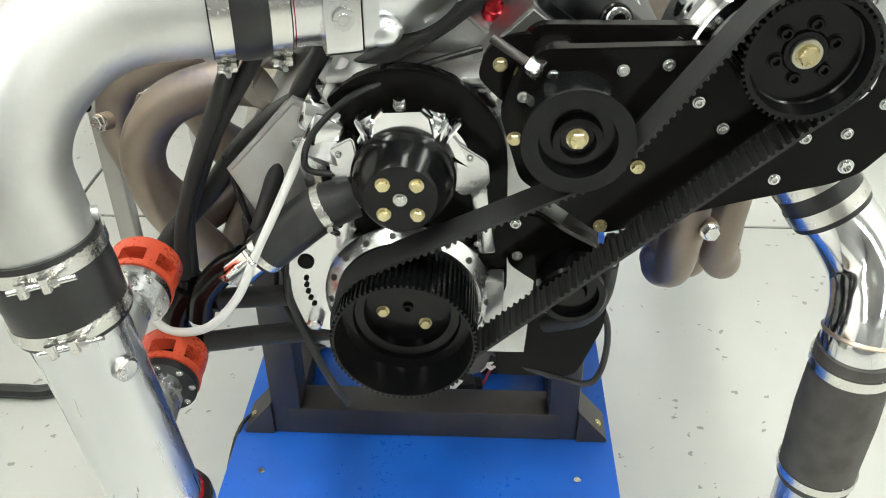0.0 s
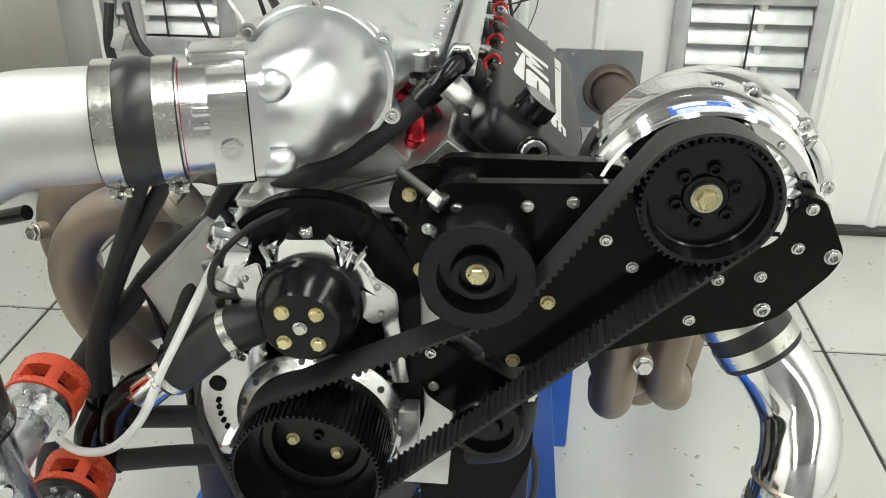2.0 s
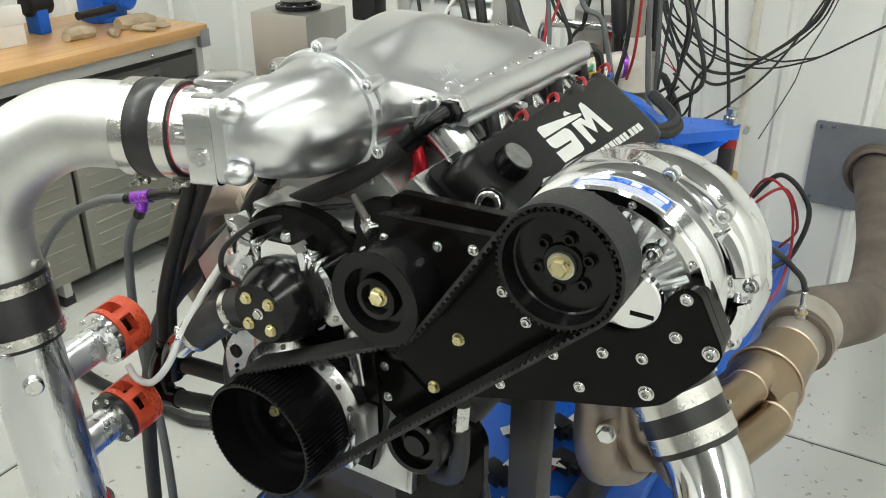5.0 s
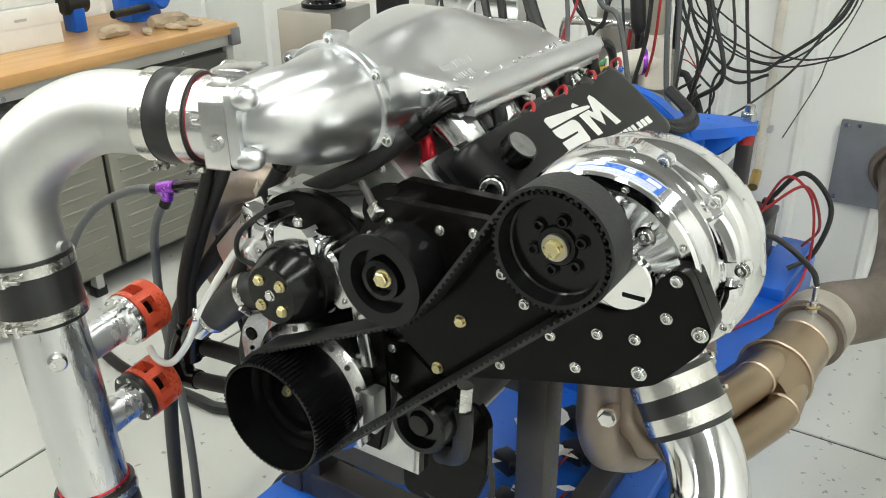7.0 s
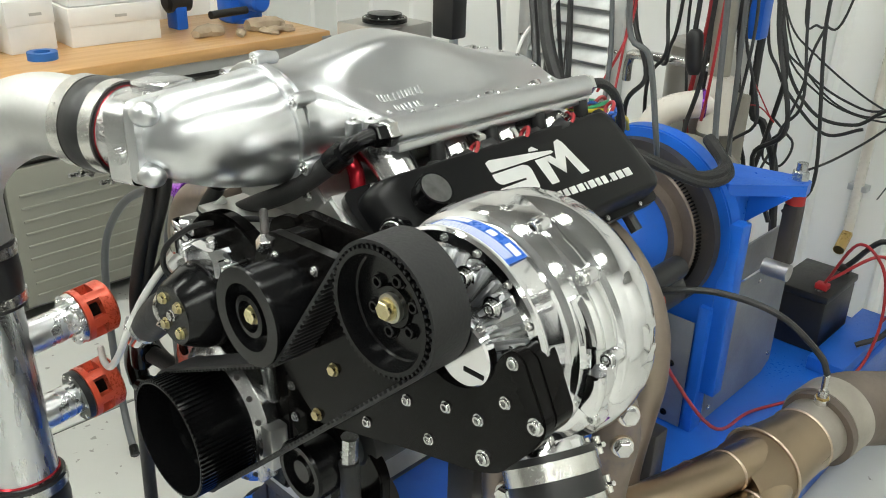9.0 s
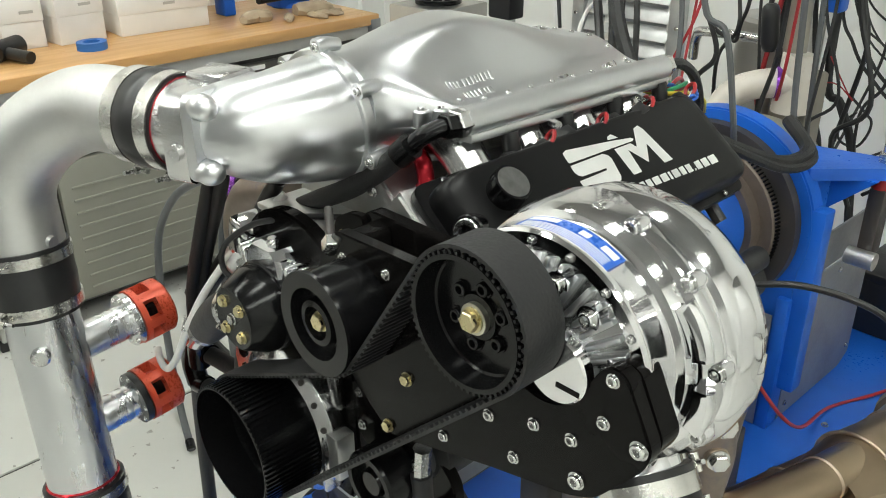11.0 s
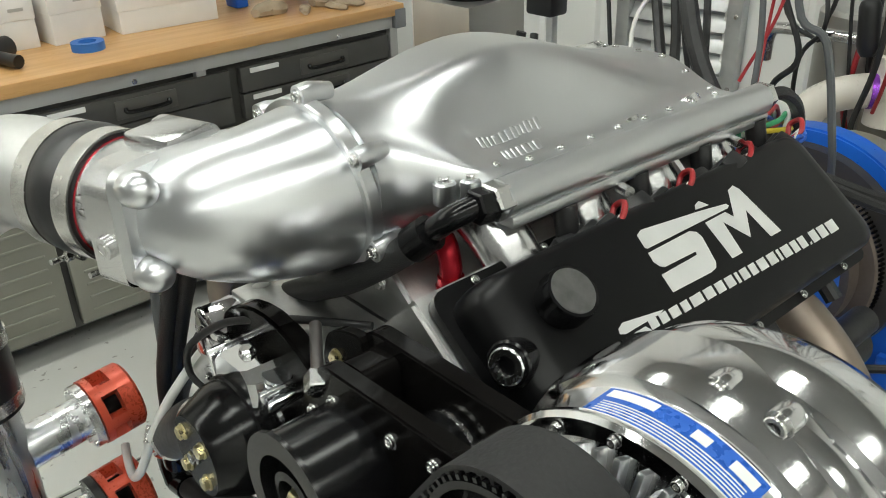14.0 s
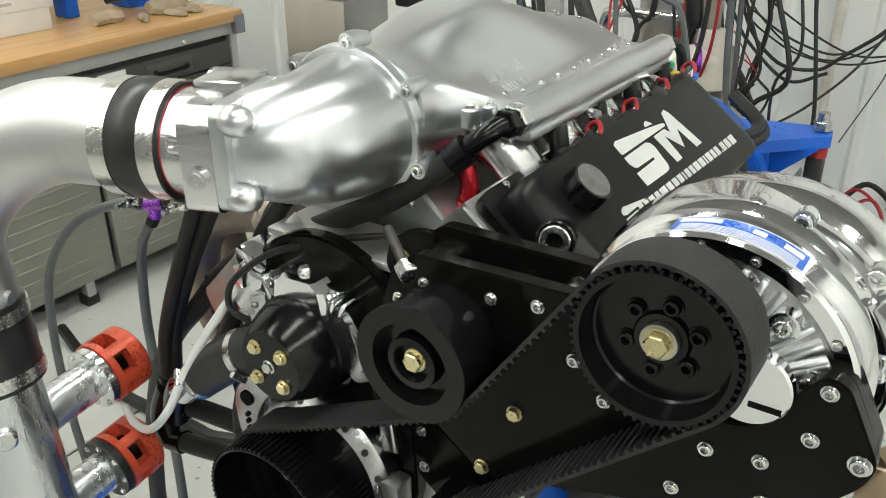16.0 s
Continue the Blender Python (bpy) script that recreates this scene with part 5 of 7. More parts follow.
for row in range(2):
    y = 1.135 + row * 0.018
    for k in range(12 if row == 0 else 7):
        w = rnd.uniform(0.004, 0.008)
        x = 0.006 + 0.015 * row
        slope = math.degrees(math.atan2(lid_z(x - 0.005, y) - lid_z(x + 0.005, y), 0.01))
        part("engraved_mark", boxed((x, y + w / 2, lid_z(x, y + w / 2)), (rnd.uniform(0.009, 0.013), w, 0.002), 0.0007, (0, slope, 0)), SATIN_ALU, t)
        y += w + 0.0018
# runners down to the head
for k in range(4):
    y = 1.12 + k * 0.112
    part("runner", tubed([(PR - 0.04, y, 1.215), (PR + 0.012, y + 0.004, 1.165), (PR + 0.045, y + 0.006, 1.11), (PR + 0.06, y + 0.006, 1.075)], [0.032, 0.03, 0.03, 0.034], 20, 4), BILLET, t)

t = thing("fuel_rail", (0.07, 1.31, 1.23), "satin extruded aluminium fuel rail with hex end fittings", "fuel rail")
part("rail", tubed([(0.069, 1.10, 1.231), (0.071, 1.53, 1.224)], 0.0185, 24, 1, False), RAIL_ALU, t)
part("rail_foot", boxed((0.075, 1.315, 1.2085), (0.022, 0.43, 0.012), 0.002, (-0.9, 0, 0)), RAIL_ALU, t)
for y, z in ((1.094, 1.2315), (1.535, 1.224)):
    bm = hexagon(bmesh.new(), 0.0185, -0.009, 0.009)
    bm.transform(pose(0.07, y, z, 90))
    part("end_nut", bm, STEEL, t)
part("lower_bolt", tubed([(0.083, 1.255, 1.2), (0.10, 1.25, 1.2)], 0.006, 10, 1, False), STEEL, t)
part("lower_bolt", tubed([(0.083, 1.455, 1.197), (0.10, 1.45, 1.197)], 0.006, 10, 1, False), STEEL, t)
for k in range(4):
    y = 1.175 + k * 0.112
    inj = thing("fuel_injector", (0.085, y, 1.12), "black fuel injector with wiring plug and paper tag", "injector", "fuel injectors")
    part("body", tubed([(0.080, y, 1.205), (0.092, y, 1.150), (0.097, y, 1.115)], [0.012, 0.012, 0.007], 14, 3), PLASTIC, inj)
    part("plug", boxed((0.104, y + 0.012, 1.172), (0.024, 0.034, 0.022), 0.004, (15, 20, 10)), PLASTIC, inj)
    part("clip", turned([(0, 0.0125), (0.010, 0.0125)], (0.0935, y, 1.138), (-0.25, 0, 0.97), 16), STEEL, inj)
    part("wire", tubed([(0.105, y + 0.028, 1.175), (0.118, y + 0.040, 1.190), (0.108, y + 0.056, 1.198), (0.094, y + 0.060, 1.188), (0.098, y + 0.05, 1.176)], 0.0032, 8, 6), RED_WIRE, inj)
    part("wire", tubed([(0.108, y + 0.026, 1.172), (0.120, y + 0.046, 1.180), (0.106, y + 0.066, 1.186)], 0.003, 8, 6), BLUE_LABEL if k % 2 else GREEN_WIRE, inj)
    part("paper_tag", boxed((0.109, y + 0.034, 1.178), (0.0012, 0.018, 0.030), 0, (25, 30, 30)), PAPER, inj, "white paper wire tag")
    tg = part("paper_tag", boxed((0.112, y + 0.012, 1.168), (0.0012, 0.012, 0.034), 0, (40, 35, 10)), PAPER, inj, "white paper wire tag")
t = thing("injector_harness", (0.11, 1.33, 1.16), "black taped injector harness with square connectors under the fuel rail", "wiring harness")
part("loom", tubed([(0.098, 1.13, 1.150), (0.108, 1.22, 1.158), (0.103, 1.31, 1.154), (0.109, 1.40, 1.160), (0.100, 1.50, 1.160), (0.06, 1.58, 1.165)], 0.0095, 12, 6), BRAID, t)
for k in range(8):
    y = 1.150 + k * 0.053
    part("connector", boxed((0.106 + 0.006 * (k % 2), y, 1.176 + 0.004 * (k % 3)), (0.022, 0.030, 0.020), 0.004, (12 * (k % 3) - 10, 24, 14 * (k % 2))), PLASTIC, t)
    part("lead", tubed([(0.108, y + 0.012, 1.178), (0.120, y + 0.026, 1.186), (0.112, y + 0.042, 1.176), (0.104, y + 0.045, 1.160)], 0.0026, 8, 5), (RED_WIRE, PLASTIC, RED_WIRE, BLUE_LABEL)[k % 4], t)
t = thing("fuel_hose", (0.0, 1.0, 1.07), "black braided fuel hose with a black bent end fitting", "hose")
part("hose", tubed([(0.036, 1.041, 1.204), (0.010, 1.031, 1.180), (-0.02, 1.024, 1.156), (-0.058, 1.015, 1.13), (-0.110, 1.005, 1.103), (-0.185, 0.998, 1.062), (-0.254, 0.99, 1.027), (-0.309, 0.98, 0.979), (-0.359, 0.97, 0.916), (-0.42, 0.97, 0.848), (-0.485, 0.975, 0.745), (-0.555, 0.99, 0.56), (-0.60, 1.0, 0.30), (-0.62, 1.0, 0.016)], 0.0142, 16, 8), BRAID, t)
part("bent_fitting", tubed([(0.069, 1.092, 1.232), (0.066, 1.067, 1.231), (0.055, 1.049, 1.222), (0.036, 1.041, 1.204)], 0.0115, 16, 6), BLACK_ANO, t)
bm = hexagon(bmesh.new(), 0.0165, -0.010, 0.010)
bm.transform(pose(0.0685, 1.077, 1.2315, 84))
part("coupling_nut", bm, BLACK_ANO, t)
part("ferrule", tubed([(0.040, 1.0425, 1.208), (0.022, 1.036, 1.191)], 0.0175, 16, 1, False), BLACK_ANO, t)

t = thing("coolant_fitting", (0.008, 1.10, 1.09), "crimson anodised elbow fitting on the manifold", "fitting")
part("elbow", tubed([(-0.035, 1.105, 1.172), (-0.012, 1.095, 1.174), (0.006, 1.09, 1.166), (0.014, 1.088, 1.148), (0.014, 1.088, 1.136)], 0.0115, 16, 6), RED_FIT, t)
part("collar", turned([(0, 0.0155), (0.010, 0.0155), (0.012, 0.0135), (0.020, 0.0135)], (0.014, 1.088, 1.116), (0, 0, 1), 24), RED_FIT, t)
part("crossover", tubed([(-0.14, 1.07, 1.15), (-0.09, 1.085, 1.168), (-0.035, 1.105, 1.172)], 0.009, 14, 6), RED_FIT, t)
part("base", turned([(0, 0.022), (0.034, 0.022), (0.043, 0.016)], (0.014, 1.088, 1.074), (0, 0, 1), 24), CASTING, t)
for q in ((0.035, 1.06), (-0.02, 1.075), (0.045, 1.12), (-0.06, 1.03)):
    share("socket_bolt", SOCKET, (q[0], q[1], 1.072), (0, 0, 1), t)

# ---- throttle body, couplers and the inlet pipe ----
t = thing("throttle_body", TB - AX * 0.03 - Vector((0, 0, 0.07)), "machined billet throttle body between elbow and inlet hose", "throttle body")
blk = [TB + tu * a + tv * b for a, b in rounded([(-0.066, -0.052), (0.066, -0.052), (0.066, 0.045), (0.045, 0.058), (-0.066, 0.058)], 0.012, 4)]
part("block", rings(bmesh.new(), [[q - AX * 0.042 for q in blk], [q - AX * 0.0055 for q in blk]]), BILLET, t)
part("gasket", rings(bmesh.new(), [[TB + (q - TB) * 0.99 - AX * 0.0055 for q in blk], [TB + (q - TB) * 0.99 - AX * 0.0035 for q in blk]]), BLACK_PLATE, t)
part("throat", turned([(-0.075, 0.0575), (-0.075, 0.0585), (-0.04, 0.0585), (-0.04, 0.05)], TB, AX, 64), BILLET, t)
part("red_seal", turned([(-0.0700, 0.0593), (-0.0690, 0.0593), (-0.0690, 0.058), (-0.0700, 0.058)], TB, AX, 64), RED_FIT, t)
part("throttle_motor", tubed([TB - AX * 0.062 + tv * 0.046 - tu * 0.050, TB - AX * 0.004 + tv * 0.046 - tu * 0.050], 0.022, 28, 1, False), BILLET, t)
part("top_block", boxed(TB - AX * 0.03 + tv * 0.058 - tu * 0.03, (0.06, 0.06, 0.02), 0.006, (0, 0, 18)), BILLET, t)
near = tu if tu.y < 0 else -tu
share("screw", SOCKET_BIG, TB - AX * 0.024 + near * 0.066 - tv * 0.012, near, t)
part("screw_boss", turned([(0, 0.011), (0.006, 0.011)], TB - AX * 0.024 + near * 0.065 - tv * 0.012, near, 24), BILLET, t)
for b in (0.025, 0.012):
    part("rib", boxed(TB - AX * 0.05 + near * 0.055 + tv * b, (0.018, 0.012, 0.007), 0.002, (0, 0, 18)), BILLET, t)

CL = TB - AX * 0.112
t = thing("inlet_coupler", CL - Vector((0, 0, 0.07)), "black silicone coupler with two stainless T-bolt clamps on the inlet pipe", "hose coupler")
part("sleeve", turned([(-0.040, 0.060), (-0.040, 0.0625), (-0.018, 0.063), (-0.010, 0.0655), (0.0, 0.066), (0.010, 0.0655), (0.018, 0.063), (0.040, 0.0625), (0.040, 0.06)], CL, AX, 64), SILICONE, t)
tail = (near * 0.12 + Vector((0, 0, -1))).normalized()
clamp(t, CL - AX * 0.0285, AX, 0.0632, 0.020, tail)
clamp(t, CL + AX * 0.0285, AX, 0.0632, 0.020, tail)

t = thing("inlet_pipe", (-0.50, 0.75, 0.0), "bare aluminium inlet pipe sweeping down from the throttle body", "pipe")
P0 = CL - AX * 0.024
DN = Vector((0.135, -0.024, -1)).normalized()
K1 = Vector((-0.441, 0.712, 0.957))
P1 = K1 - DN * 0.045
el = [P0, P0 - AX * 0.06]
c = bez(P0 - AX * 0.07, -AX, K1 - DN * 0.115, DN, 0.085)
el += [c(k / 14) for k in range(15)] + [P1 + DN * 0.02]
part("elbow", tubed(el, 0.0585, 56, 2), CAST_PIPE, t, angle=60)
part("weld_bead", turned([(-0.003, 0.0585), (0, 0.061), (0.003, 0.0585)], P0 - AX * 0.012, AX, 56), CAST_PIPE, t)
part("straight", tubed([K1 + DN * 0.02, K1 + DN * 0.40], 0.0535, 56, 1, False), BRUSHED_PIPE, t, "brushed aluminium lower pipe")
part("seal_ring", turned([(0, 0.0535), (0.002, 0.0565), (0.005, 0.0535)], K1 + DN * 0.335, DN, 56), RED_FIT, t)
part("lower_tube", tubed([K1 + DN * 0.40, K1 + DN * 0.95], 0.0535, 40, 1, False), BRUSHED_PIPE, t)
part("boss", turned([(0, 0.014), (0.010, 0.014), (0.012, 0.011), (0.012, 0.006)], K1 + DN * 0.090 + Vector((0.045, -0.026, 0)), (0.87, -0.48, 0), 20), STEEL, t)
part("elbow_boss", turned([(0, 0.009), (0.010, 0.009)], K1 - DN * 0.075 + Vector((0.05, 0.02, 0)), (0.9, 0.4, -0.1), 16), CASTING, t)
for nm, k, h in (("riser_coupler", 0.0, 0.052), ("lower_coupler", 0.400, 0.05)):
    c_ = thing(nm, K1 + DN * (k + h), "black silicone coupler joining two aluminium pipes with band clamps", "hose coupler")
    o = K1 + DN * (k - 0.008)
    part("sleeve", turned([(-h, 0.052), (-h, 0.0625), (-h * 0.3, 0.0625), (0, 0.0635), (h * 0.3, 0.0625), (h, 0.0625), (h, 0.052)], o, DN, 56), SILICONE, c_)
    clamp(c_, o - DN * (h - 0.014), DN, 0.0632, 0.016, (0.30, -0.95, 0))
    clamp(c_, o + DN * (h - 0.014), DN, 0.0632, 0.016, (0.30, -0.95, 0))


def relief_valve(base, axis, label, dark=False):
    """A blow-off valve on a stub: flange ring, slotted red crown, cap and small hose nipple."""
    base, axis = Vector(base), Vector(axis).normalized()
    v = thing("blow_off_valve", base - Vector((0, 0, 0.04)), label, "blow-off valve", "blow-off valves")
    part("stub", tubed([base - axis * 0.03, base + axis * 0.046], 0.0285, 28, 1, False), BRUSHED_PIPE, v)
    fl = part("flange", turned([(0.045, 0.024), (0.045, 0.0445), (0.056, 0.0445), (0.058, 0.041)], base, axis, 40), PLASTIC if dark else BILLET, v)
    d, u, w = basis(axis)
    for k in range(8):
        a = k * math.tau / 8
        share("socket_bolt", SOCKET_SMALL, base + axis * 0.045 + (u * math.cos(a) + w * math.sin(a)) * 0.0385, -axis, fl)
    bm = bmesh.new()
    # slotted cage: bars between two rings
    lathe(bm, [(0.058, 0.028), (0.058, 0.0460), (0.068, 0.0460), (0.068, 0.028), (0.058, 0.028)], base, axis, 48, False)
    lathe(bm, [(0.090, 0.004), (0.090, 0.0460), (0.110, 0.0460), (0.114, 0.042), (0.114, 0.028), (0.118, 0.026), (0.118, 0.004)], base, axis, 48)
    for k in range(6):
        a0 = k * math.tau / 6
        loops = []
        for j in range(5):
            a = a0 + (j - 2) * 0.085
            e = u * math.cos(a) + w * math.sin(a)
            loops.append([base + axis * z + e * r for z, r in ((0.066, 0.030), (0.066, 0.0460), (0.092, 0.0460), (0.092, 0.030))])
        rings(bm, loops)
    part("crown", bm, RED_ANO, v, "red anodised slotted crown")
    part("piston", turned([(0.058, 0.026), (0.092, 0.026)], base, axis, 32), BLACK_PLATE, v)
    return v


VA = Vector((-0.05, 0.99, 0.08)).normalized()
W1 = Vector((-0.428, 0.872, 0.852)) - VA * 0.088
W2 = Vector((-0.411, 0.855, 0.717)) - VA * 0.088
relief_valve(W1, VA, "red blow-off valve with a bright flange on the inlet pipe")
relief_valve(W2, VA, "red blow-off valve with a dark flange, below the first", True)

# ---- discharge pipe ----
t = thing("discharge_pipe", (0.503, 0.884, 0.0), "polished aluminium discharge pipe with couplers, from the supercharger to the floor", "pipe")
part("bend", tubed([(0.436, 1.008, 0.938), (0.458, 1.0, 0.905), (0.490, 0.980, 0.871), (0.513, 0.948, 0.833), (0.513, 0.915, 0.800), (0.506, 0.894, 0.765), (0.503, 0.888, 0.72)], 0.0485, 48, 8), POLISHED, t)
part("bead", turned([(-0.004, 0.048), (0, 0.0515), (0.004, 0.048)], (0.506, 0.894, 0.765), (-0.12, -0.25, -1), 44), WELD, t)
part("lower_tube", tubed([(0.503, 0.886, 0.52), (0.503, 0.884, 0.0)], 0.048, 36, 1, False), BRUSHED_PIPE, t)
c_ = thing("discharge_coupler", (0.455, 1.0, 0.87), "black rubber coupler with wide stainless clamps at the supercharger outlet", "hose coupler")
da = Vector((0.58, -0.25, -0.78)).normalized()
dc = Vector((0.446, 1.005, 0.922))
part("sleeve", turned([(-0.040, 0.049), (-0.040, 0.0535), (0.040, 0.0535), (0.040, 0.049)], dc, da, 48), SILICONE, c_)
clamp(c_, dc - da * 0.022, da, 0.0538, 0.020, (0.2, 0.98, 0.1))
clamp(c_, dc + da * 0.022, da, 0.0538, 0.020, (0.2, 0.98, 0.1))
c_ = thing("sleeve_coupler", (0.503, 0.886, 0.50), "grey-black fabric-reinforced sleeve with a clamp on the discharge pipe", "hose coupler")
part("sleeve", tubed([(0.504, 0.889, 0.745), (0.503, 0.887, 0.63), (0.503, 0.886, 0.50)], [0.0515, 0.055, 0.0525], 44, 6), CLOTH, c_)
clamp(c_, (0.5035, 0.888, 0.722), (0, 0, 1), 0.0535, 0.016, (0.3, 0.9, 0))
clamp(c_, (0.503, 0.886, 0.520), (0, 0, 1), 0.0540, 0.014, (0.3, 0.9, 0))

# ---- exhaust ----
t = thing("exhaust_header_right", (0.36, 1.35, 0.56), "heat-tinted steel exhaust header of four large tubes", "exhaust header")
PRIMARIES = (
    [(0.123, 1.085, 1.024), (0.19, 1.083, 1.0), (0.27, 1.08, 0.94), (0.305, 1.085, 0.86), (0.305, 1.095, 0.77), (0.308, 1.125, 0.705), (0.312, 1.18, 0.66), (0.318, 1.24, 0.62), (0.322, 1.28, 0.611)],
    [(0.123, 1.217, 1.024), (0.22, 1.21, 1.005), (0.345, 1.20, 0.975), (0.405, 1.19, 0.90), (0.400, 1.19, 0.80), (0.395, 1.195, 0.72), (0.405, 1.22, 0.665), (0.425, 1.25, 0.628), (0.438, 1.29, 0.613), (0.441, 1.33, 0.613)],
    [(0.123, 1.349, 1.024), (0.18, 1.345, 1.01), (0.240, 1.33, 0.95), (0.268, 1.29, 0.86), (0.292, 1.235, 0.77), (0.315, 1.20, 0.70), (0.352, 1.225, 0.672), (0.382, 1.30, 0.6625)],
    [(0.123, 1.481, 1.024), (0.19, 1.483, 0.99), (0.252, 1.474, 0.94), (0.290, 1.463, 0.875), (0.302, 1.455, 0.80), (0.302, 1.435, 0.73), (0.315, 1.385, 0.655), (0.345, 1.340, 0.600), (0.392, 1.335, 0.568), (0.417, 1.40, 0.5675)])
for pts in PRIMARIES:
    part("primary_tube", tubed(pts, 0.0315, 28, 8), HEADER, t)
for q, d in (((0.334, 1.062, 0.815), (0.1, -1, 0.05)), ((0.432, 1.168, 0.935), (0.75, -0.65, 0.25)), ((0.428, 1.170, 0.885), (0.78, -0.62, 0.05))):
    part("sensor_bung", turned([(-0.012, 0.015), (0.006, 0.015), (0.006, 0.012), (0.008, 0.012)], q, d, 20), WELD, t)
    share("plug_bolt", HEX_BIG, Vector(q) + Vector(d).normalized() * 0.006, d, t)

t = thing("exhaust_collector", (0.46, 1.65, 0.55), "straw-coloured welded steel exhaust collector with an oxygen sensor", "exhaust collector")


def coll(y, ox=0.0, oz=0.0):
    """A place on the collector's slightly rising line, with an offset across it."""
    return 0.452 + 0.12 * (y - 1.53) - 0.25 * max(0, 1.47 - y) + ox, y, 0.624 + 0.05 * (y - 1.53) + oz


for ox, oz, y0 in ((0, 0.05, 1.29), (0.05, 0, 1.325), (-0.05, 0, 1.275), (0, -0.05, 1.39)):
    part("inlet_tube", tubed([coll(y0, ox, oz), coll(1.40, ox, oz), coll(1.49, ox, oz), coll(1.60, ox * 0.6, oz * 0.6)], 0.0345, 28, 5), COLLECTOR, t)
    part("weld_tab", turned([(-0.003, 0.0345), (0, 0.0368), (0.003, 0.0345)], coll(1.49, ox, oz), (0.12, 1, 0.05), 36), WELD, t)
part("merge_cone", tubed([(0.449, 1.505, 0.6225), (0.462, 1.60, 0.628), (0.472, 1.66, 0.632), (0.480, 1.715, 0.634)], [0.064, 0.070, 0.062, 0.058], 44, 6), COLLECTOR, t)
part("outlet_tube", tubed([(0.480, 1.715, 0.634), (0.487, 1.765, 0.638)], [0.0585, 0.060], 44, 4), RAW_STEEL, t)
for q, r in (((0.461, 1.595, 0.628), 0.0725), ((0.479, 1.71, 0.634), 0.0588)):
    part("weld_seam", turned([(-0.0025, r), (0, r + 0.0022), (0.0025, r)], q, (0.12, 1, 0.05), 48), WELD, t)
s_ = part("oxygen_sensor", turned([(0, 0.013), (0.012, 0.013), (0.012, 0.009), (0.026, 0.009), (0.026, 0.006), (0.06, 0.006), (0.062, 0.004)], (0.486, 1.752, 0.697), (0, -0.1, 1), 18), STEEL, t, "steel oxygen sensor")
part("sensor_nut", turned([(0.005, 0.012), (0.014, 0.012)], (0.486, 1.752, 0.697), (0, -0.1, 1), 6), GOLD_OIL, s_)
part("slip_clamp", tubed([(0.40, 1.40, 0.64), (0.425, 1.385, 0.655)], 0.004, 8, 1, False), STEEL, t)

t = thing("exhaust_pipe", (0.55, 2.4, 0.4), "sooty brown exhaust pipe bending up and out through the wall", "exhaust pipe")
part("pipe", tubed([(0.487, 1.755, 0.637), (0.500, 1.85, 0.640), (0.545, 1.96, 0.615), (0.585, 2.10, 0.575), (0.60, 2.28, 0.545), (0.58, 2.6, 0.54), (0.53, 2.95, 0.545), (0.492, 3.19, 0.548)], 0.070, 44, 8), RUST_PIPE, t)
part("sleeve_band", turned([(-0.03, 0.071), (-0.03, 0.073), (0.03, 0.073), (0.03, 0.071)], (0.490, 1.80, 0.639), (0.12, 1, 0.02), 44), RAW_STEEL, t)

t = thing("exhaust_header_left", (-0.5, 1.3, 0.5), "heat-tinted brown steel exhaust header tubes, beside the stand", "exhaust header")
for k in range(4):
    y = 1.085 + k * 0.132
    px = CX - (0.293 - 0.13 * S38)
    pz = 1.126 - 0.13 * C38
    o = 0.085 * (k % 2)
    part("primary_tube", tubed([(px, y, pz), (px - 0.05, y, pz + 0.0), (px - 0.135 - o, y, pz - 0.035), (px - 0.185 - o, y + 0.005, pz - 0.11), (px - 0.175 - o, y + 0.01, pz - 0.20), (px - 0.13 - o, y + 0.03, pz - 0.29), (px - 0.11 - o, y + 0.10, pz - 0.36), (-0.50, 1.66, 0.56)], 0.0325, 28, 8), HEADER, t)
for q in ((-0.516, 1.110, 0.87), (-0.481, 1.130, 0.975), (-0.565, 1.15, 0.93)):
    part("sensor_bung", turned([(-0.012, 0.014), (0.006, 0.014), (0.008, 0.012)], q, (-0.4, -0.9, 0.2), 20), WELD, t)
    share("plug_bolt", HEX_BIG, Vector(q) + Vector((-0.4, -0.9, 0.2)).normalized() * 0.005, (-0.4, -0.9, 0.2), t)
t = thing("left_exhaust_pipe", (-0.5, 2.3, 0.4), "pale bare steel exhaust pipe running to the wall", "exhaust pipe")
part("pipe", tubed([(-0.50, 1.63, 0.56), (-0.51, 1.85, 0.555), (-0.56, 2.2, 0.55), (-0.6, 2.7, 0.55), (-0.6, 3.19, 0.55)], 0.060, 36, 6), RAW_STEEL, t)

# ---- coolant hoses and lines beside the engine ----
t = thing("radiator_hose", (-0.26, 0.89, 0.86), "black moulded lower coolant hose with worm clamps", "hose")
part("hose", tubed([(CX - 0.062, 0.905, WPZ - 0.033), (-0.180, 0.897, 0.948), (-0.200, 0.894, 0.938), (-0.231, 0.892, 0.913), (-0.262, 0.889, 0.885), (-0.276, 0.888, 0.874)], [0.027, 0.029, 0.030, 0.030, 0.028, 0.025], 28, 8), RUBBER, t)
worm(t, (-0.187, 0.8955, 0.9445), (-0.86, -0.1, -0.45), 0.0296, 0.011, (0.3, -0.7, -0.5))
worm(t, (-0.268, 0.8885, 0.880), (-0.74, -0.1, -0.66), 0.0268, 0.010, (-0.5, -0.8, 0.3))
part("pipe_end", tubed([(-0.272, 0.888, 0.88), (-0.31, 0.89, 0.845)], 0.022, 24, 1, False), POLISHED, t)
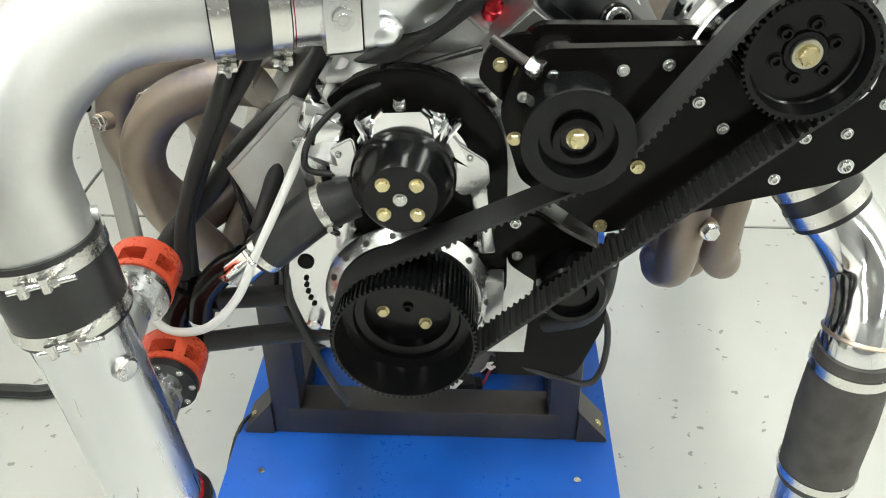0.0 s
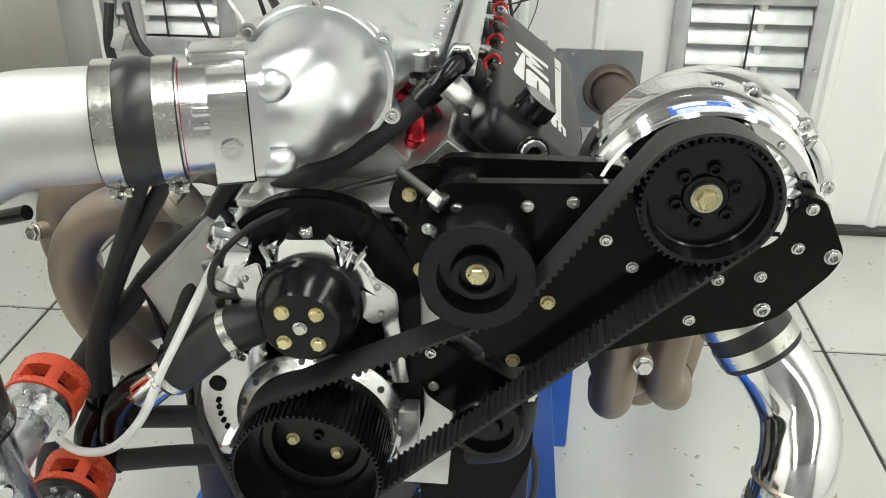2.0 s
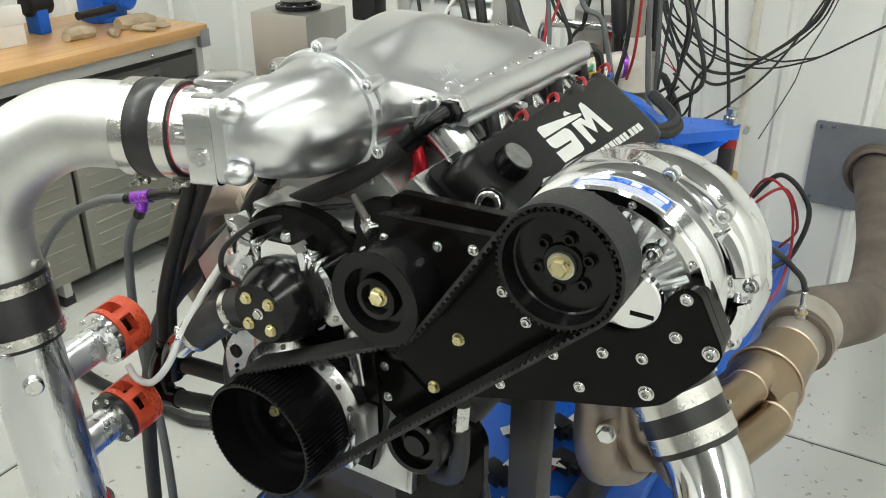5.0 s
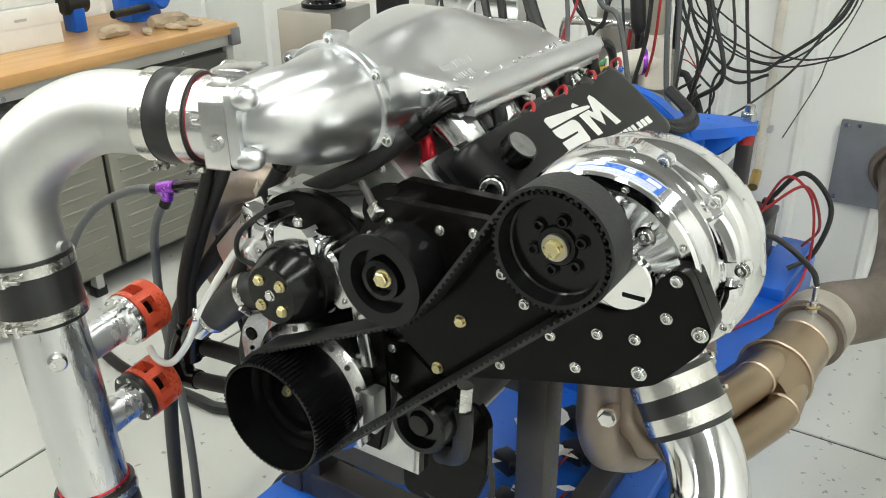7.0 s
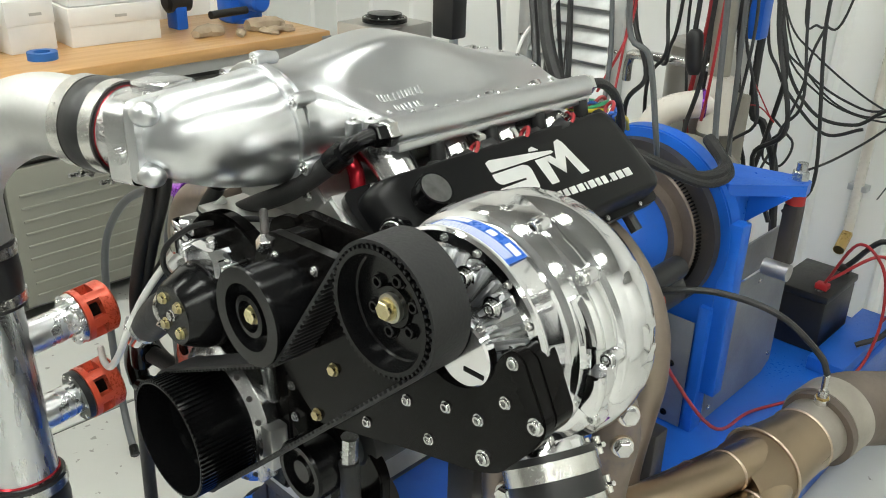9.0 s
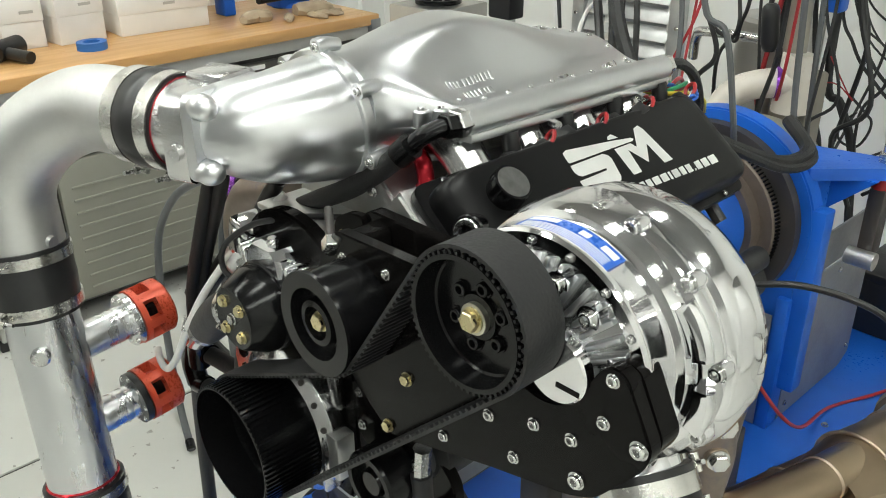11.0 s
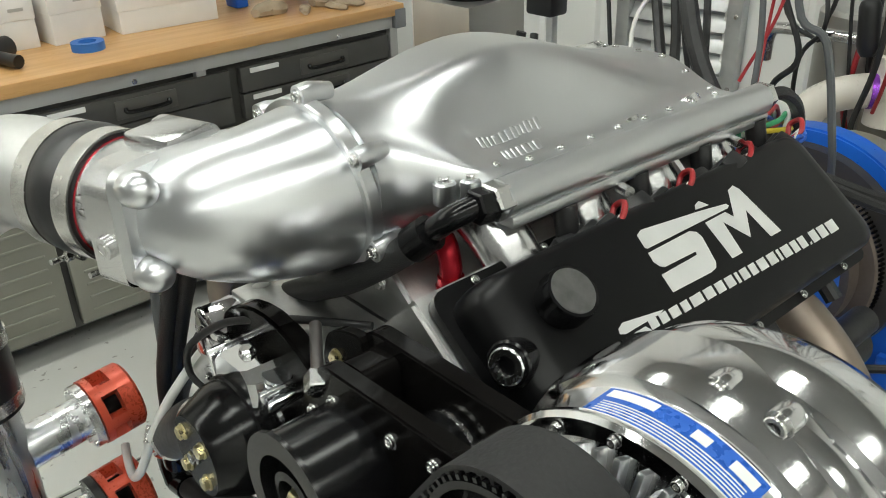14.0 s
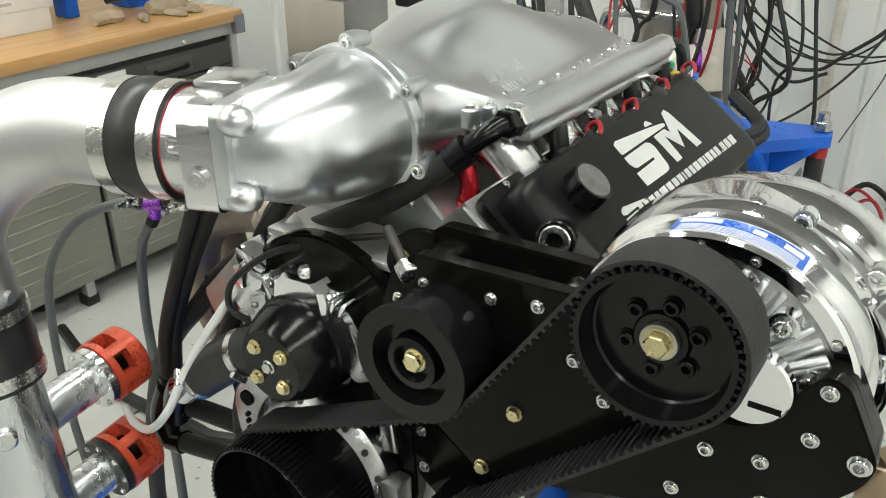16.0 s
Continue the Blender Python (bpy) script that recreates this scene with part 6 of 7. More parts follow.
bm = hexagon(bmesh.new(), 0.021, -0.012, 0.012)
bm.transform(Matrix.Translation((-0.318, 0.90, 0.845)) @ Vector((-0.5, -0.7, 0.5)).to_track_quat("Z", "Y").to_matrix().to_4x4())
part("hex_plug", bm, STEEL, t)
part("swivel", tubed([(-0.30, 0.90, 0.862), (-0.335, 0.91, 0.835), (-0.37, 0.92, 0.79), (-0.385, 0.925, 0.745)], 0.019, 16, 6), BLACK_ANO, t)


def hose(name, pts, r, material, label, ferrules=True):
    h = thing(name, Vector(pts[len(pts) // 2]), label, "hose")
    part("line", tubed(pts, r, 14, 8), material, h)
    if ferrules:
        for a, b in ((pts[0], pts[1]), (pts[-1], pts[-2])):
            a, b = Vector(a), Vector(b)
            d = (b - a).normalized()
            part("ferrule", tubed([a, a + d * 0.028], r * 1.22, 14, 1, False), BLACK_ANO, h)
    return h


hose("vent_hose", [(-0.245, 0.93, 1.16), (-0.267, 0.948, 1.114), (-0.304, 0.955, 1.057), (-0.336, 0.955, 1.003), (-0.378, 0.95, 0.911), (-0.387, 0.945, 0.87), (-0.391, 0.935, 0.78)], 0.0105, BRAID, "black braided breather hose hanging beside the inlet pipe")
hose("vent_hose", [(-0.278, 0.93, 1.15), (-0.297, 0.943, 1.105), (-0.343, 0.940, 1.003), (-0.372, 0.936, 0.933), (-0.392, 0.932, 0.865), (-0.400, 0.93, 0.78)], 0.0105, BRAID, "black braided breather hose hanging beside the inlet pipe")
hose("vent_hose", [(-0.175, 0.99, 1.14), (-0.196, 0.99, 1.105), (-0.225, 0.98, 1.056), (-0.247, 0.975, 0.994), (-0.266, 0.955, 0.94), (-0.282, 0.935, 0.895), (-0.295, 0.925, 0.86)], 0.0125, RUBBER, "black rubber breather hose dropping to the coolant elbow")
hose("sensor_lead", [(-0.329, 0.97, 0.975), (-0.318, 0.965, 0.931), (-0.303, 0.96, 0.873), (-0.280, 0.955, 0.807), (-0.279, 0.95, 0.768), (-0.251, 0.94, 0.712), (-0.235, 0.95, 0.67), (-0.205, 0.97, 0.67)], 0.0042, PLASTIC, "thin black sensor lead hanging beside the motor plate", False)
hose("drain_hose", [(-0.385, 0.93, 0.768), (-0.33, 0.935, 0.770), (-0.257, 0.94, 0.773), (-0.16, 0.955, 0.775)], 0.0150, BRAID, "black braided oil hose running to the block")
hose("drain_hose", [(-0.415, 0.93, 0.688), (-0.36, 0.935, 0.693), (-0.30, 0.94, 0.70), (-0.16, 0.955, 0.705)], 0.0150, BRAID, "black braided oil hose running low to the block")
part("union", tubed([(-0.396, 0.93, 0.79), (-0.425, 0.93, 0.73), (-0.415, 0.93, 0.688)], 0.019, 14, 4), BLACK_ANO, bpy.data.objects["drain_hose"])
hose("air_line", [(-0.165, 0.985, 1.10), (-0.185, 0.955, 1.068), (-0.215, 0.915, 1.01), (-0.245, 0.883, 0.95), (-0.275, 0.865, 0.89), (-0.305, 0.855, 0.83), (-0.35, 0.855, 0.782), (-0.40, 0.865, 0.765), (-0.43, 0.875, 0.775)], 0.0058, WHITE_TUBE, "white nylon air line looping to the blow-off valve", False)
hose("sensor_lead", [(0.0, 1.0, 1.11), (-0.066, 0.96, 1.105), (-0.12, 0.938, 1.09), (-0.162, 0.92, 1.072), (-0.20, 0.90, 1.035), (-0.206, 0.90, 0.995), (-0.165, 0.91, 0.985), (-0.14, 0.925, 0.99)], 0.0042, PLASTIC, "thin black sensor lead curling round the pump", False)
hose("boost_line", [(-0.818, 1.25, 0.862), (-0.942, 1.25, 0.829), (-1.094, 1.25, 0.744), (-1.221, 1.25, 0.60), (-1.27, 1.25, 0.42), (-1.26, 1.24, 0.20), (-1.20, 1.22, 0.05), (-1.08, 1.18, 0.013)], 0.0105, GREY_HOSE, "dark grey boost hose looping down to the floor")
hose("boost_line", [(-0.800, 1.25, 0.845), (-0.862, 1.25, 0.755), (-0.888, 1.25, 0.597), (-0.872, 1.24, 0.45), (-0.80, 1.20, 0.28), (-0.74, 1.15, 0.10), (-0.70, 1.10, 0.013)], 0.0105, GREY_HOSE, "dark grey boost hose dropping behind the valves")
c_ = thing("line_union", (-0.795, 1.25, 0.865), "purple anodised tee joining the boost hoses", "fitting")
part("tee", tubed([(-0.820, 1.25, 0.862), (-0.765, 1.25, 0.878)], 0.0150, 16, 1, False), PURPLE, c_)
part("branch", tubed([(-0.792, 1.25, 0.870), (-0.802, 1.25, 0.840)], 0.0135, 16, 1, False), PURPLE, c_)
part("stem", tubed([(-0.765, 1.25, 0.878), (-0.71, 1.24, 0.897), (-0.66, 1.22, 0.915), (-0.615, 1.21, 0.93)], 0.0125, 14, 4), BLACK_ANO, c_, "black end fitting on the header")

# ---- dynamometer behind the engine ----
t = thing("dynamometer", (-0.08, 2.15, DECK), "blue dynamometer head with a toothed flywheel, brackets and steel guards", "dynamometer")
part("flywheel", turned([(-0.012, 0.05), (-0.012, 0.168), (-0.008, 0.172), (0.008, 0.172), (0.012, 0.05)], (CX + 0.006, 2.0, 0.785), (0, 1, 0), 80), RUST_PIPE, t, "brown steel flywheel")
teeth(t, CX + 0.006, 0.785, 0.172, 1.993, 2.007, 130, 0.005)
part("flange_disc", turned([(-0.045, 0.113), (-0.045, 0.14), (-0.012, 0.142), (-0.012, 0.113)], (CX + 0.006, 2.0, 0.785), (0, 1, 0), 56), RUST_PIPE, t)
part("shaft_cover", tubed([(CX, 1.605, CZ), (CX + 0.006, 1.985, 0.785)], 0.125, 40, 1, False), BLUE_PAINT, t, "blue painted drive-shaft cover")
bm = prism(bmesh.new(), arc(CX + 0.006, 0.785, 0.232, -20, 200, 40) + [(CX - 0.218, 0.302), (CX + 0.215, 0.302)], 2.038, 2.085, 0.004)
part("backplate", bm, BLUE_PAINT, t, "blue painted round backplate")
# dark ring standing in for the shaded gap between flywheel and backplate
part("shade_gap_ring", turned([(0.014, 0.10), (0.014, 0.205), (0.034, 0.208), (0.034, 0.10)], (CX + 0.006, 2.0, 0.785), (0, 1, 0), 72), DARK_STEEL, t)
part("water_brake", turned([(0, 0.10), (0.01, 0.19), (0.05, 0.20), (0.07, 0.175), (0.10, 0.18), (0.13, 0.17), (0.16, 0.175), (0.19, 0.155), (0.24, 0.14), (0.25, 0.05)], (CX + 0.006, 2.08, 0.785), (0, 1, 0), 64), TAN_CASE, t, "dull ribbed cast brake housing")
part("shoulder", boxed((0.085, 2.12, 0.84), (0.075, 0.08, 0.13), 0.012), BLUE_PAINT, t)
part("post", boxed((0.145, 2.062, 0.63), (0.045, 0.045, 0.44), 0.006), BLUE_PAINT, t)
bm = rings(bmesh.new(), [[(0.03, 2.07, z), (0.03, 2.20, z), (0.19, 2.235, z), (0.225, 2.22, z), (0.232, 2.18, z), (0.21, 2.16, z), (0.11, 2.06, z)] for z in (0.902, 0.928)])
part("arm", bm, BLUE_PAINT, t, "blue bracket arm")
part("arm_web", prism(bmesh.new(), [(0.04, 0.904), (0.215, 0.904), (0.10, 0.80), (0.04, 0.78)], 2.14, 2.156, 0.002), BLUE_PAINT, t)
b_ = part("mount_stud", tubed([(0.205, 2.20, 0.93), (0.205, 2.20, 0.97)], 0.012, 12, 1, False), STEEL, t)
bm = hexagon(bmesh.new(), 0.019, 0.932, 0.952)
bm.transform(Matrix.Translation((0.205, 2.20, 0)))
part("mount_nut", bm, STEEL, b_)
part("bushing", turned([(0, 0.021), (0.03, 0.021)], (0.205, 2.20, 0.874), (0, 0, 1), 24), RED_RUBBER, t, "red polyurethane bushing")
part("link", boxed((0.205, 2.20, 0.80), (0.034, 0.045, 0.15), 0.005), DARK_STEEL, t)
part("link_end", tubed([(0.175, 2.17, 0.72), (0.235, 2.17, 0.72)], 0.02, 18, 1, False), CASTING, t)
pan = [(2.075, 0.305), (2.075, 0.635), (2.10, 0.66), (2.445, 0.645), (2.445, 0.33), (2.40, 0.305)]
part("guard_panel", rings(bmesh.new(), [[(x, y, z) for y, z in pan] for x in (0.128, 0.132)]), GREY_PANEL, t, "grey steel guard panel with screws")
part("guard_panel", boxed((0.0, 2.02, 0.45), (0.205, 0.004, 0.29), 0.001), GREY_PANEL, t)
part("guard_edge", boxed((0.118, 2.048, 0.47), (0.028, 0.05, 0.34), 0.003), BLUE_PAINT, t)
part("panel_bracket", boxed((0.15, 2.22, 0.735), (0.006, 0.30, 0.09), 0.002), GREY_PANEL, t)
for y, z in ((2.10, 0.34), (2.123, 0.46), (2.11, 0.61), (2.42, 0.36), (2.42, 0.60), (2.27, 0.63)):
    share("screw", SOCKET, (0.133, y, z), (1, 0, 0), t)
for x, z in ((0.06, 0.47), (0.06, 0.33), (-0.08, 0.47)):
    share("screw", SOCKET_BLACK, (x, 2.017, z), FRONT, t)
part("base", boxed((-0.08, 2.37, 0.15), (0.80, 1.10, 0.30), 0.008), BLUE_PAINT, t, "blue welded steel base box")
part("base_ledge", boxed((0.255, 2.72, 0.320), (0.10, 0.40, 0.04), 0.004), BLUE_PAINT, t)
for x, y in ((0.27, 2.02), (0.22, 2.14), (0.27, 2.40)):
    share("base_bolt", HEX_STEEL, (x, y, 0.300), (0, 0, 1), t)

t = thing("starter_motor", (0.11, 1.72, 0.72), "black starter motor beside the flywheel", "starter motor")
part("motor", tubed([(0.115, 1.62, 0.76), (0.115, 1.84, 0.76)], 0.042, 28, 1, False), PLASTIC, t)
part("solenoid", tubed([(0.14, 1.68, 0.82), (0.14, 1.82, 0.82)], 0.024, 20, 1, False), PLASTIC, t)
part("terminal", tubed([(0.15, 1.66, 0.83), (0.165, 1.64, 0.835)], 0.006, 8, 1, False), GOLD_OIL, t)
part("bracket", boxed((0.115, 1.60, 0.76), (0.09, 0.02, 0.09), 0.006), CASTING, t)
part("warning_label", boxed((0.157, 1.74, 0.775), (0.002, 0.030, 0.014), 0.0005, (0, -20, 0)), RED_ANO, t, "small orange warning label")

t = thing("battery", (0.12, 2.72, 0.30), "black battery on the blue platform with red and black cables", "battery")
part("case", boxed((0.12, 2.72, 0.38), (0.15, 0.22, 0.16), 0.01), PLASTIC, t)
part("lid", boxed((0.12, 2.72, 0.47), (0.156, 0.226, 0.024), 0.006), PLASTIC, t)
for y, m_ in ((2.64, RED_WIRE), (2.80, PLASTIC)):
    part("post", turned([(0, 0.012), (0.02, 0.01)], (0.16, y, 0.482), (0, 0, 1), 14), STEEL, t)
    part("terminal_clamp", boxed((0.165, y, 0.498), (0.035, 0.03, 0.018), 0.004), m_, t)

t = thing("water_valve_tower", (-0.14, 2.5, 0.9), "cream pump elbow and steel tank with fittings over the brake", "pump")
part("elbow", tubed([(-0.245, 2.30, 0.92), (-0.225, 2.32, 0.965), (-0.18, 2.35, 0.992), (-0.10, 2.40, 1.005)], [0.036, 0.036, 0.035, 0.036], 28, 6), CREAM, t)
part("upright", tubed([(-0.11, 2.40, 0.93), (-0.11, 2.40, 1.07)], [0.045, 0.036], 28, 3), CREAM, t)
part("upper_body", tubed([(-0.13, 2.42, 1.06), (-0.14, 2.42, 1.42)], 0.028, 20, 1, False), TAN_CASE, t)
part("band", turned([(0, 0.0385), (0.012, 0.0385)], (-0.145, 2.372, 1.0), (0.8, 0.55, 0), 28), PURPLE, t)
part("reservoir", turned([(0, 0.11), (0.30, 0.11), (0.31, 0.10)], (-0.27, 2.62, 0.80), (0, 0, 1), 40), STAINLESS, t)
part("support", boxed((-0.13, 2.48, 0.655), (0.10, 0.10, 0.71), 0.01), TAN_CASE, t)
part("cross_pipe", tubed([(-0.42, 2.45, 1.0), (-0.41, 2.44, 1.06), (-0.37, 2.43, 1.08), (-0.13, 2.42, 1.085)], 0.013, 14, 6), STEEL, t)
part("blue_box", boxed((-0.085, 2.49, 1.32), (0.05, 0.05, 0.32), 0.008), BLUE_PAINT, t)
part("relay_can", tubed([(-0.112, 2.25, 1.10), (-0.114, 2.25, 1.12), (-0.122, 2.25, 1.19), (-0.124, 2.25, 1.205)], [0.012, 0.02, 0.02, 0.010], 20, 3), PLASTIC, t)
part("relay_lead", tubed([(-0.124, 2.25, 1.20), (-0.12, 2.27, 1.5), (-0.11, 2.4, 2.33)], 0.006, 10, 5), RUBBER, t)

# ---- cables that hang behind ----
BOOM = 2.35
t = thing("cable_boom", (-0.1, 2.5, BOOM), "grey steel overhead boom that carries the cables", "boom")
part("beam", boxed((-0.1, 2.45, BOOM), (1.9, 0.06, 0.06), 0.004), GALV, t)
part("wall_strut", boxed((-0.9, 2.83, BOOM), (0.05, 0.70, 0.05), 0.004), GALV, t)
part("wall_strut", boxed((0.7, 2.83, BOOM), (0.05, 0.70, 0.05), 0.004), GALV, t)


def cable(pts, r, material, label, name="cable"):
    h = thing(name, Vector(pts[-1]), label, "cable", "hanging cables")
    part("jacket", tubed(pts, r, 8, 7), material, h)


rnd = random.Random(21)
BLK, GRY, RED = "black cable hanging down behind the engine", "grey hose hanging down behind the engine", "thin red wire hanging down behind the engine"
HANG = ((-0.169, 2.70, RUBBER, 0.012, BLK, [(-0.158, 2.7, 0.999), (-0.108, 2.7, 0.885), (-0.056, 2.7, 0.769), (-0.03, 2.72, 0.55)]),
        (-0.058, 2.30, GREY_HOSE, 0.0065, GRY, [(-0.02, 2.3, 1.0), (0.0, 2.3, 0.88)]),
        (-0.052, 2.20, GREY_HOSE, 0.0075, GRY, [(-0.014, 2.2, 1.043), (0.029, 2.2, 0.908)]),
        (-0.10, 1.92, GREY_HOSE, 0.0065, GRY, [(-0.089, 1.9, 1.29), (-0.03, 1.9, 1.203), (0.005, 1.9, 1.059), (0.006, 1.92, 0.99)]),
        (-0.08, 2.25, RUBBER, 0.006, BLK, [(-0.084, 2.25, 1.251), (-0.091, 2.25, 1.088), (-0.114, 2.25, 0.973), (-0.12, 2.27, 0.93)]),
        (-0.055, 2.25, RED_WIRE, 0.004, RED, [(-0.061, 2.25, 1.235), (-0.068, 2.25, 1.071), (-0.1, 2.3, 0.98)]),
        (-0.20, 2.50, RUBBER, 0.010, BLK, [(-0.21, 2.5, 1.2), (-0.2, 2.5, 0.98), (-0.19, 2.5, 0.9)]),
        (-0.42, 2.40, RUBBER, 0.005, BLK, [(-0.382, 2.4, 1.195), (-0.287, 2.4, 1.076), (-0.268, 2.4, 1.122), (-0.25, 2.4, 1.217), (-0.24, 2.41, 1.6), (-0.22, 2.43, 2.33)]),
        (-0.50, 2.10, RUBBER, 0.010, BLK, [(-0.47, 2.1, 1.4), (-0.40, 2.05, 1.15), (-0.36, 2.0, 0.98)]),
        (-0.56, 2.30, RUBBER, 0.006, BLK, [(-0.58, 2.3, 1.4), (-0.55, 2.3, 1.1), (-0.5, 2.3, 0.9)]),
        (-0.62, 2.20, RUBBER, 0.011, BLK, [(-0.60, 2.2, 1.4), (-0.50, 2.12, 1.18), (-0.38, 2.0, 1.02)]),
        (-0.36, 2.05, RUBBER, 0.007, BLK, [(-0.35, 2.05, 1.4), (-0.30, 2.0, 1.15), (-0.28, 1.98, 0.98)]),
        (-0.30, 2.15, GREY_HOSE, 0.006, GRY, [(-0.27, 2.1, 1.4), (-0.22, 2.05, 1.15), (-0.2, 2.0, 0.98)]),
        (-0.26, 2.25, RED_WIRE, 0.0035, RED, [(-0.25, 2.2, 1.4), (-0.24, 2.15, 1.2), (-0.28, 2.1, 1.05)]),
        (-0.33, 2.30, RED_WIRE, 0.0035, RED, [(-0.32, 2.3, 1.4), (-0.33, 2.28, 1.15), (-0.30, 2.2, 0.98)]),
        (-0.72, 2.25, RUBBER, 0.005, BLK, [(-0.75, 2.25, 1.4), (-0.68, 2.2, 1.1), (-0.62, 2.15, 0.95)]),
        (-0.45, 2.35, WHITE_TUBE, 0.005, "thin white tube hanging behind the engine", [(-0.52, 2.3, 1.3), (-0.60, 2.2, 1.12), (-0.5, 2.05, 1.02)]))
for x, y, m_, r, lab, low in HANG:
    cable([(x, y + (2.45 - y) * 0.8, BOOM - 0.02), (x, y + 0.03, 1.8)] + low, r, m_, lab)
rnd = random.Random(77)
for k in range(12):
    x, y = -0.30 + 0.036 * k, 2.30 + 0.05 * (k % 7)
    zl = rnd.uniform(0.86, 1.12)
    low = [(x + rnd.uniform(-0.03, 0.03), y, 1.45), (x + rnd.uniform(-0.05, 0.05), y, 1.22), (x + rnd.uniform(-0.04, 0.06), y - 0.02, zl), (x + rnd.uniform(-0.03, 0.05), y, zl - 0.10), (x + rnd.uniform(-0.04, 0.04), y + 0.03, 0.72)]
    cable([(x, y + (2.45 - y) * 0.8, BOOM - 0.02), (x, y, 1.8)] + low, rnd.choice((0.004, 0.005, 0.0065)), RED_WIRE if k == 3 else (RUBBER, RUBBER, BRAID)[k % 3], RED if k == 3 else BLK)
# thick looped harness behind the valve cover
cable([(-0.40, 2.2, 2.0), (-0.34, 1.95, 1.65), (-0.24, 1.80, 1.42), (-0.13, 1.70, 1.22), (-0.03, 1.70, 1.10), (0.05, 1.80, 1.03), (0.115, 1.90, 0.985), (0.12, 2.0, 0.985), (0.05, 2.05, 1.02)], 0.014, BRAID, "thick black taped wiring harness looping over the bellhousing", "wiring_harness")
cable([(-0.02, 1.60, 1.16), (0.04, 1.68, 1.09), (0.09, 1.80, 1.02), (0.13, 1.90, 0.975), (0.135, 2.0, 0.975), (0.06, 2.06, 1.015)], 0.009, BRAID, "black harness branch looping beside the flywheel", "wiring_harness")
cable([(0.07, 1.545, 1.224), (0.078, 1.575, 1.222), (0.07, 1.63, 1.19), (0.05, 1.69, 1.13), (0.02, 1.74, 1.06)], 0.0085, BRAID, "black braided return hose from the fuel rail", "return_hose")
for k, m_ in enumerate((RED_WIRE, YELLOW_WIRE, GREEN_WIRE, PAPER, RED_WIRE, BLUE_LABEL, YELLOW_WIRE, RED_WIRE, GREEN_WIRE, PAPER, YELLOW_WIRE)):
    a = 0.006 * k
    cable([(0.0 + a, 1.535, 1.17 + 0.004 * (k % 4)), (0.02 + a, 1.59, 1.165 + 0.008 * (k % 3)), (0.01 + a * 0.7, 1.66, 1.15 + 0.006 * (k % 5)), (-0.03 + a, 1.74, 1.12), (-0.06 + a, 1.80, 1.08)], 0.0035, m_, "coloured wire from the loom behind the manifold", "loom_wire")
# swags along the north wall
SWAG = "black cable swagged loosely along the white wall"
JX, JY, JZ = 0.40, 3.1, 1.45
cable([(-0.30, 2.9, 1.9), (-0.284, 3.0, 1.146), (-0.223, 3.0, 0.98), (-0.154, 3.0, 0.893), (-0.043, 3.0, 0.814), (0.063, 3.0, 0.853)], 0.0053, RUBBER, SWAG)
cable([(-0.31, 2.95, 1.5), (-0.259, 3.08, 1.139), (-0.141, 3.08, 1.023), (0.081, 3.08, 0.904), (0.219, 3.08, 0.91), (0.333, 3.08, 0.967), (0.62, 3.1, 1.2), (0.8, 3.12, 1.6)], 0.0031, RUBBER, SWAG)
cable([(-0.30, 2.95, 1.5), (-0.259, 3.05, 1.091), (-0.159, 3.05, 0.982), (-0.024, 3.05, 0.914), (0.097, 3.05, 0.908), (0.231, 3.05, 1.038), (0.281, 3.05, 1.155), (JX, JY, JZ)], 0.0037, RUBBER, SWAG)
cable([(-0.28, 2.95, 1.5), (-0.221, 3.02, 1.039), (-0.104, 3.02, 0.871), (0.023, 3.02, 0.853), (0.097, 3.02, 0.906), (0.232, 3.02, 1.027), (0.284, 3.02, 1.137), (JX, JY, JZ)], 0.0056, BRAID, SWAG)
cable([(-0.31, 2.95, 1.5), (-0.263, 3.1, 1.049), (-0.109, 3.1, 0.9), (0.057, 3.1, 0.86), (0.202, 3.1, 0.89), (0.33, 3.1, 0.963), (0.62, 3.12, 1.18), (0.8, 3.12, 1.5)], 0.0031, RUBBER, SWAG)
cable([(-0.29, 2.95, 1.5), (-0.24, 3.06, 1.10), (-0.13, 3.06, 0.95), (0.0, 3.06, 0.88), (0.12, 3.06, 0.90), (0.25, 3.06, 1.03), (0.30, 3.06, 1.17), (JX, JY, JZ)], 0.0031, RUBBER, SWAG)
cable([(-0.19, 3.0, 1.6), (-0.17, 3.0, 1.158), (-0.13, 3.0, 1.129), (-0.104, 3.0, 1.128), (-0.052, 3.0, 1.171), (0.02, 3.0, 1.6)], 0.0037, RUBBER, SWAG)
cable([(-0.09, 2.97, 1.14), (-0.109, 2.95, 1.056), (-0.118, 2.95, 0.952), (-0.152, 2.95, 0.823), (-0.16, 2.85, 0.70)], 0.0043, RUBBER, SWAG)
cable([(0.20, 3.1, 1.6), (0.21, 3.1, 1.22), (0.24, 3.1, 1.12), (0.29, 3.1, 1.15), (JX, JY, JZ)], 0.0037, RUBBER, SWAG)
cable([(-0.013, 2.7, 0.757), (0.061, 2.85, 0.799), (0.159, 3.0, 0.912), (0.272, 3.1, 1.148), (JX, JY, JZ)], 0.0037, RUBBER, "black cable drawn tight up the wall")
cable([(0.115, 3.12, 0.613), (0.196, 3.12, 0.815), (0.218, 3.12, 0.906), (0.292, 3.12, 1.116), (0.37, 3.12, 1.5)], 0.0022, GREY_HOSE, "thin grey cable up the wall")
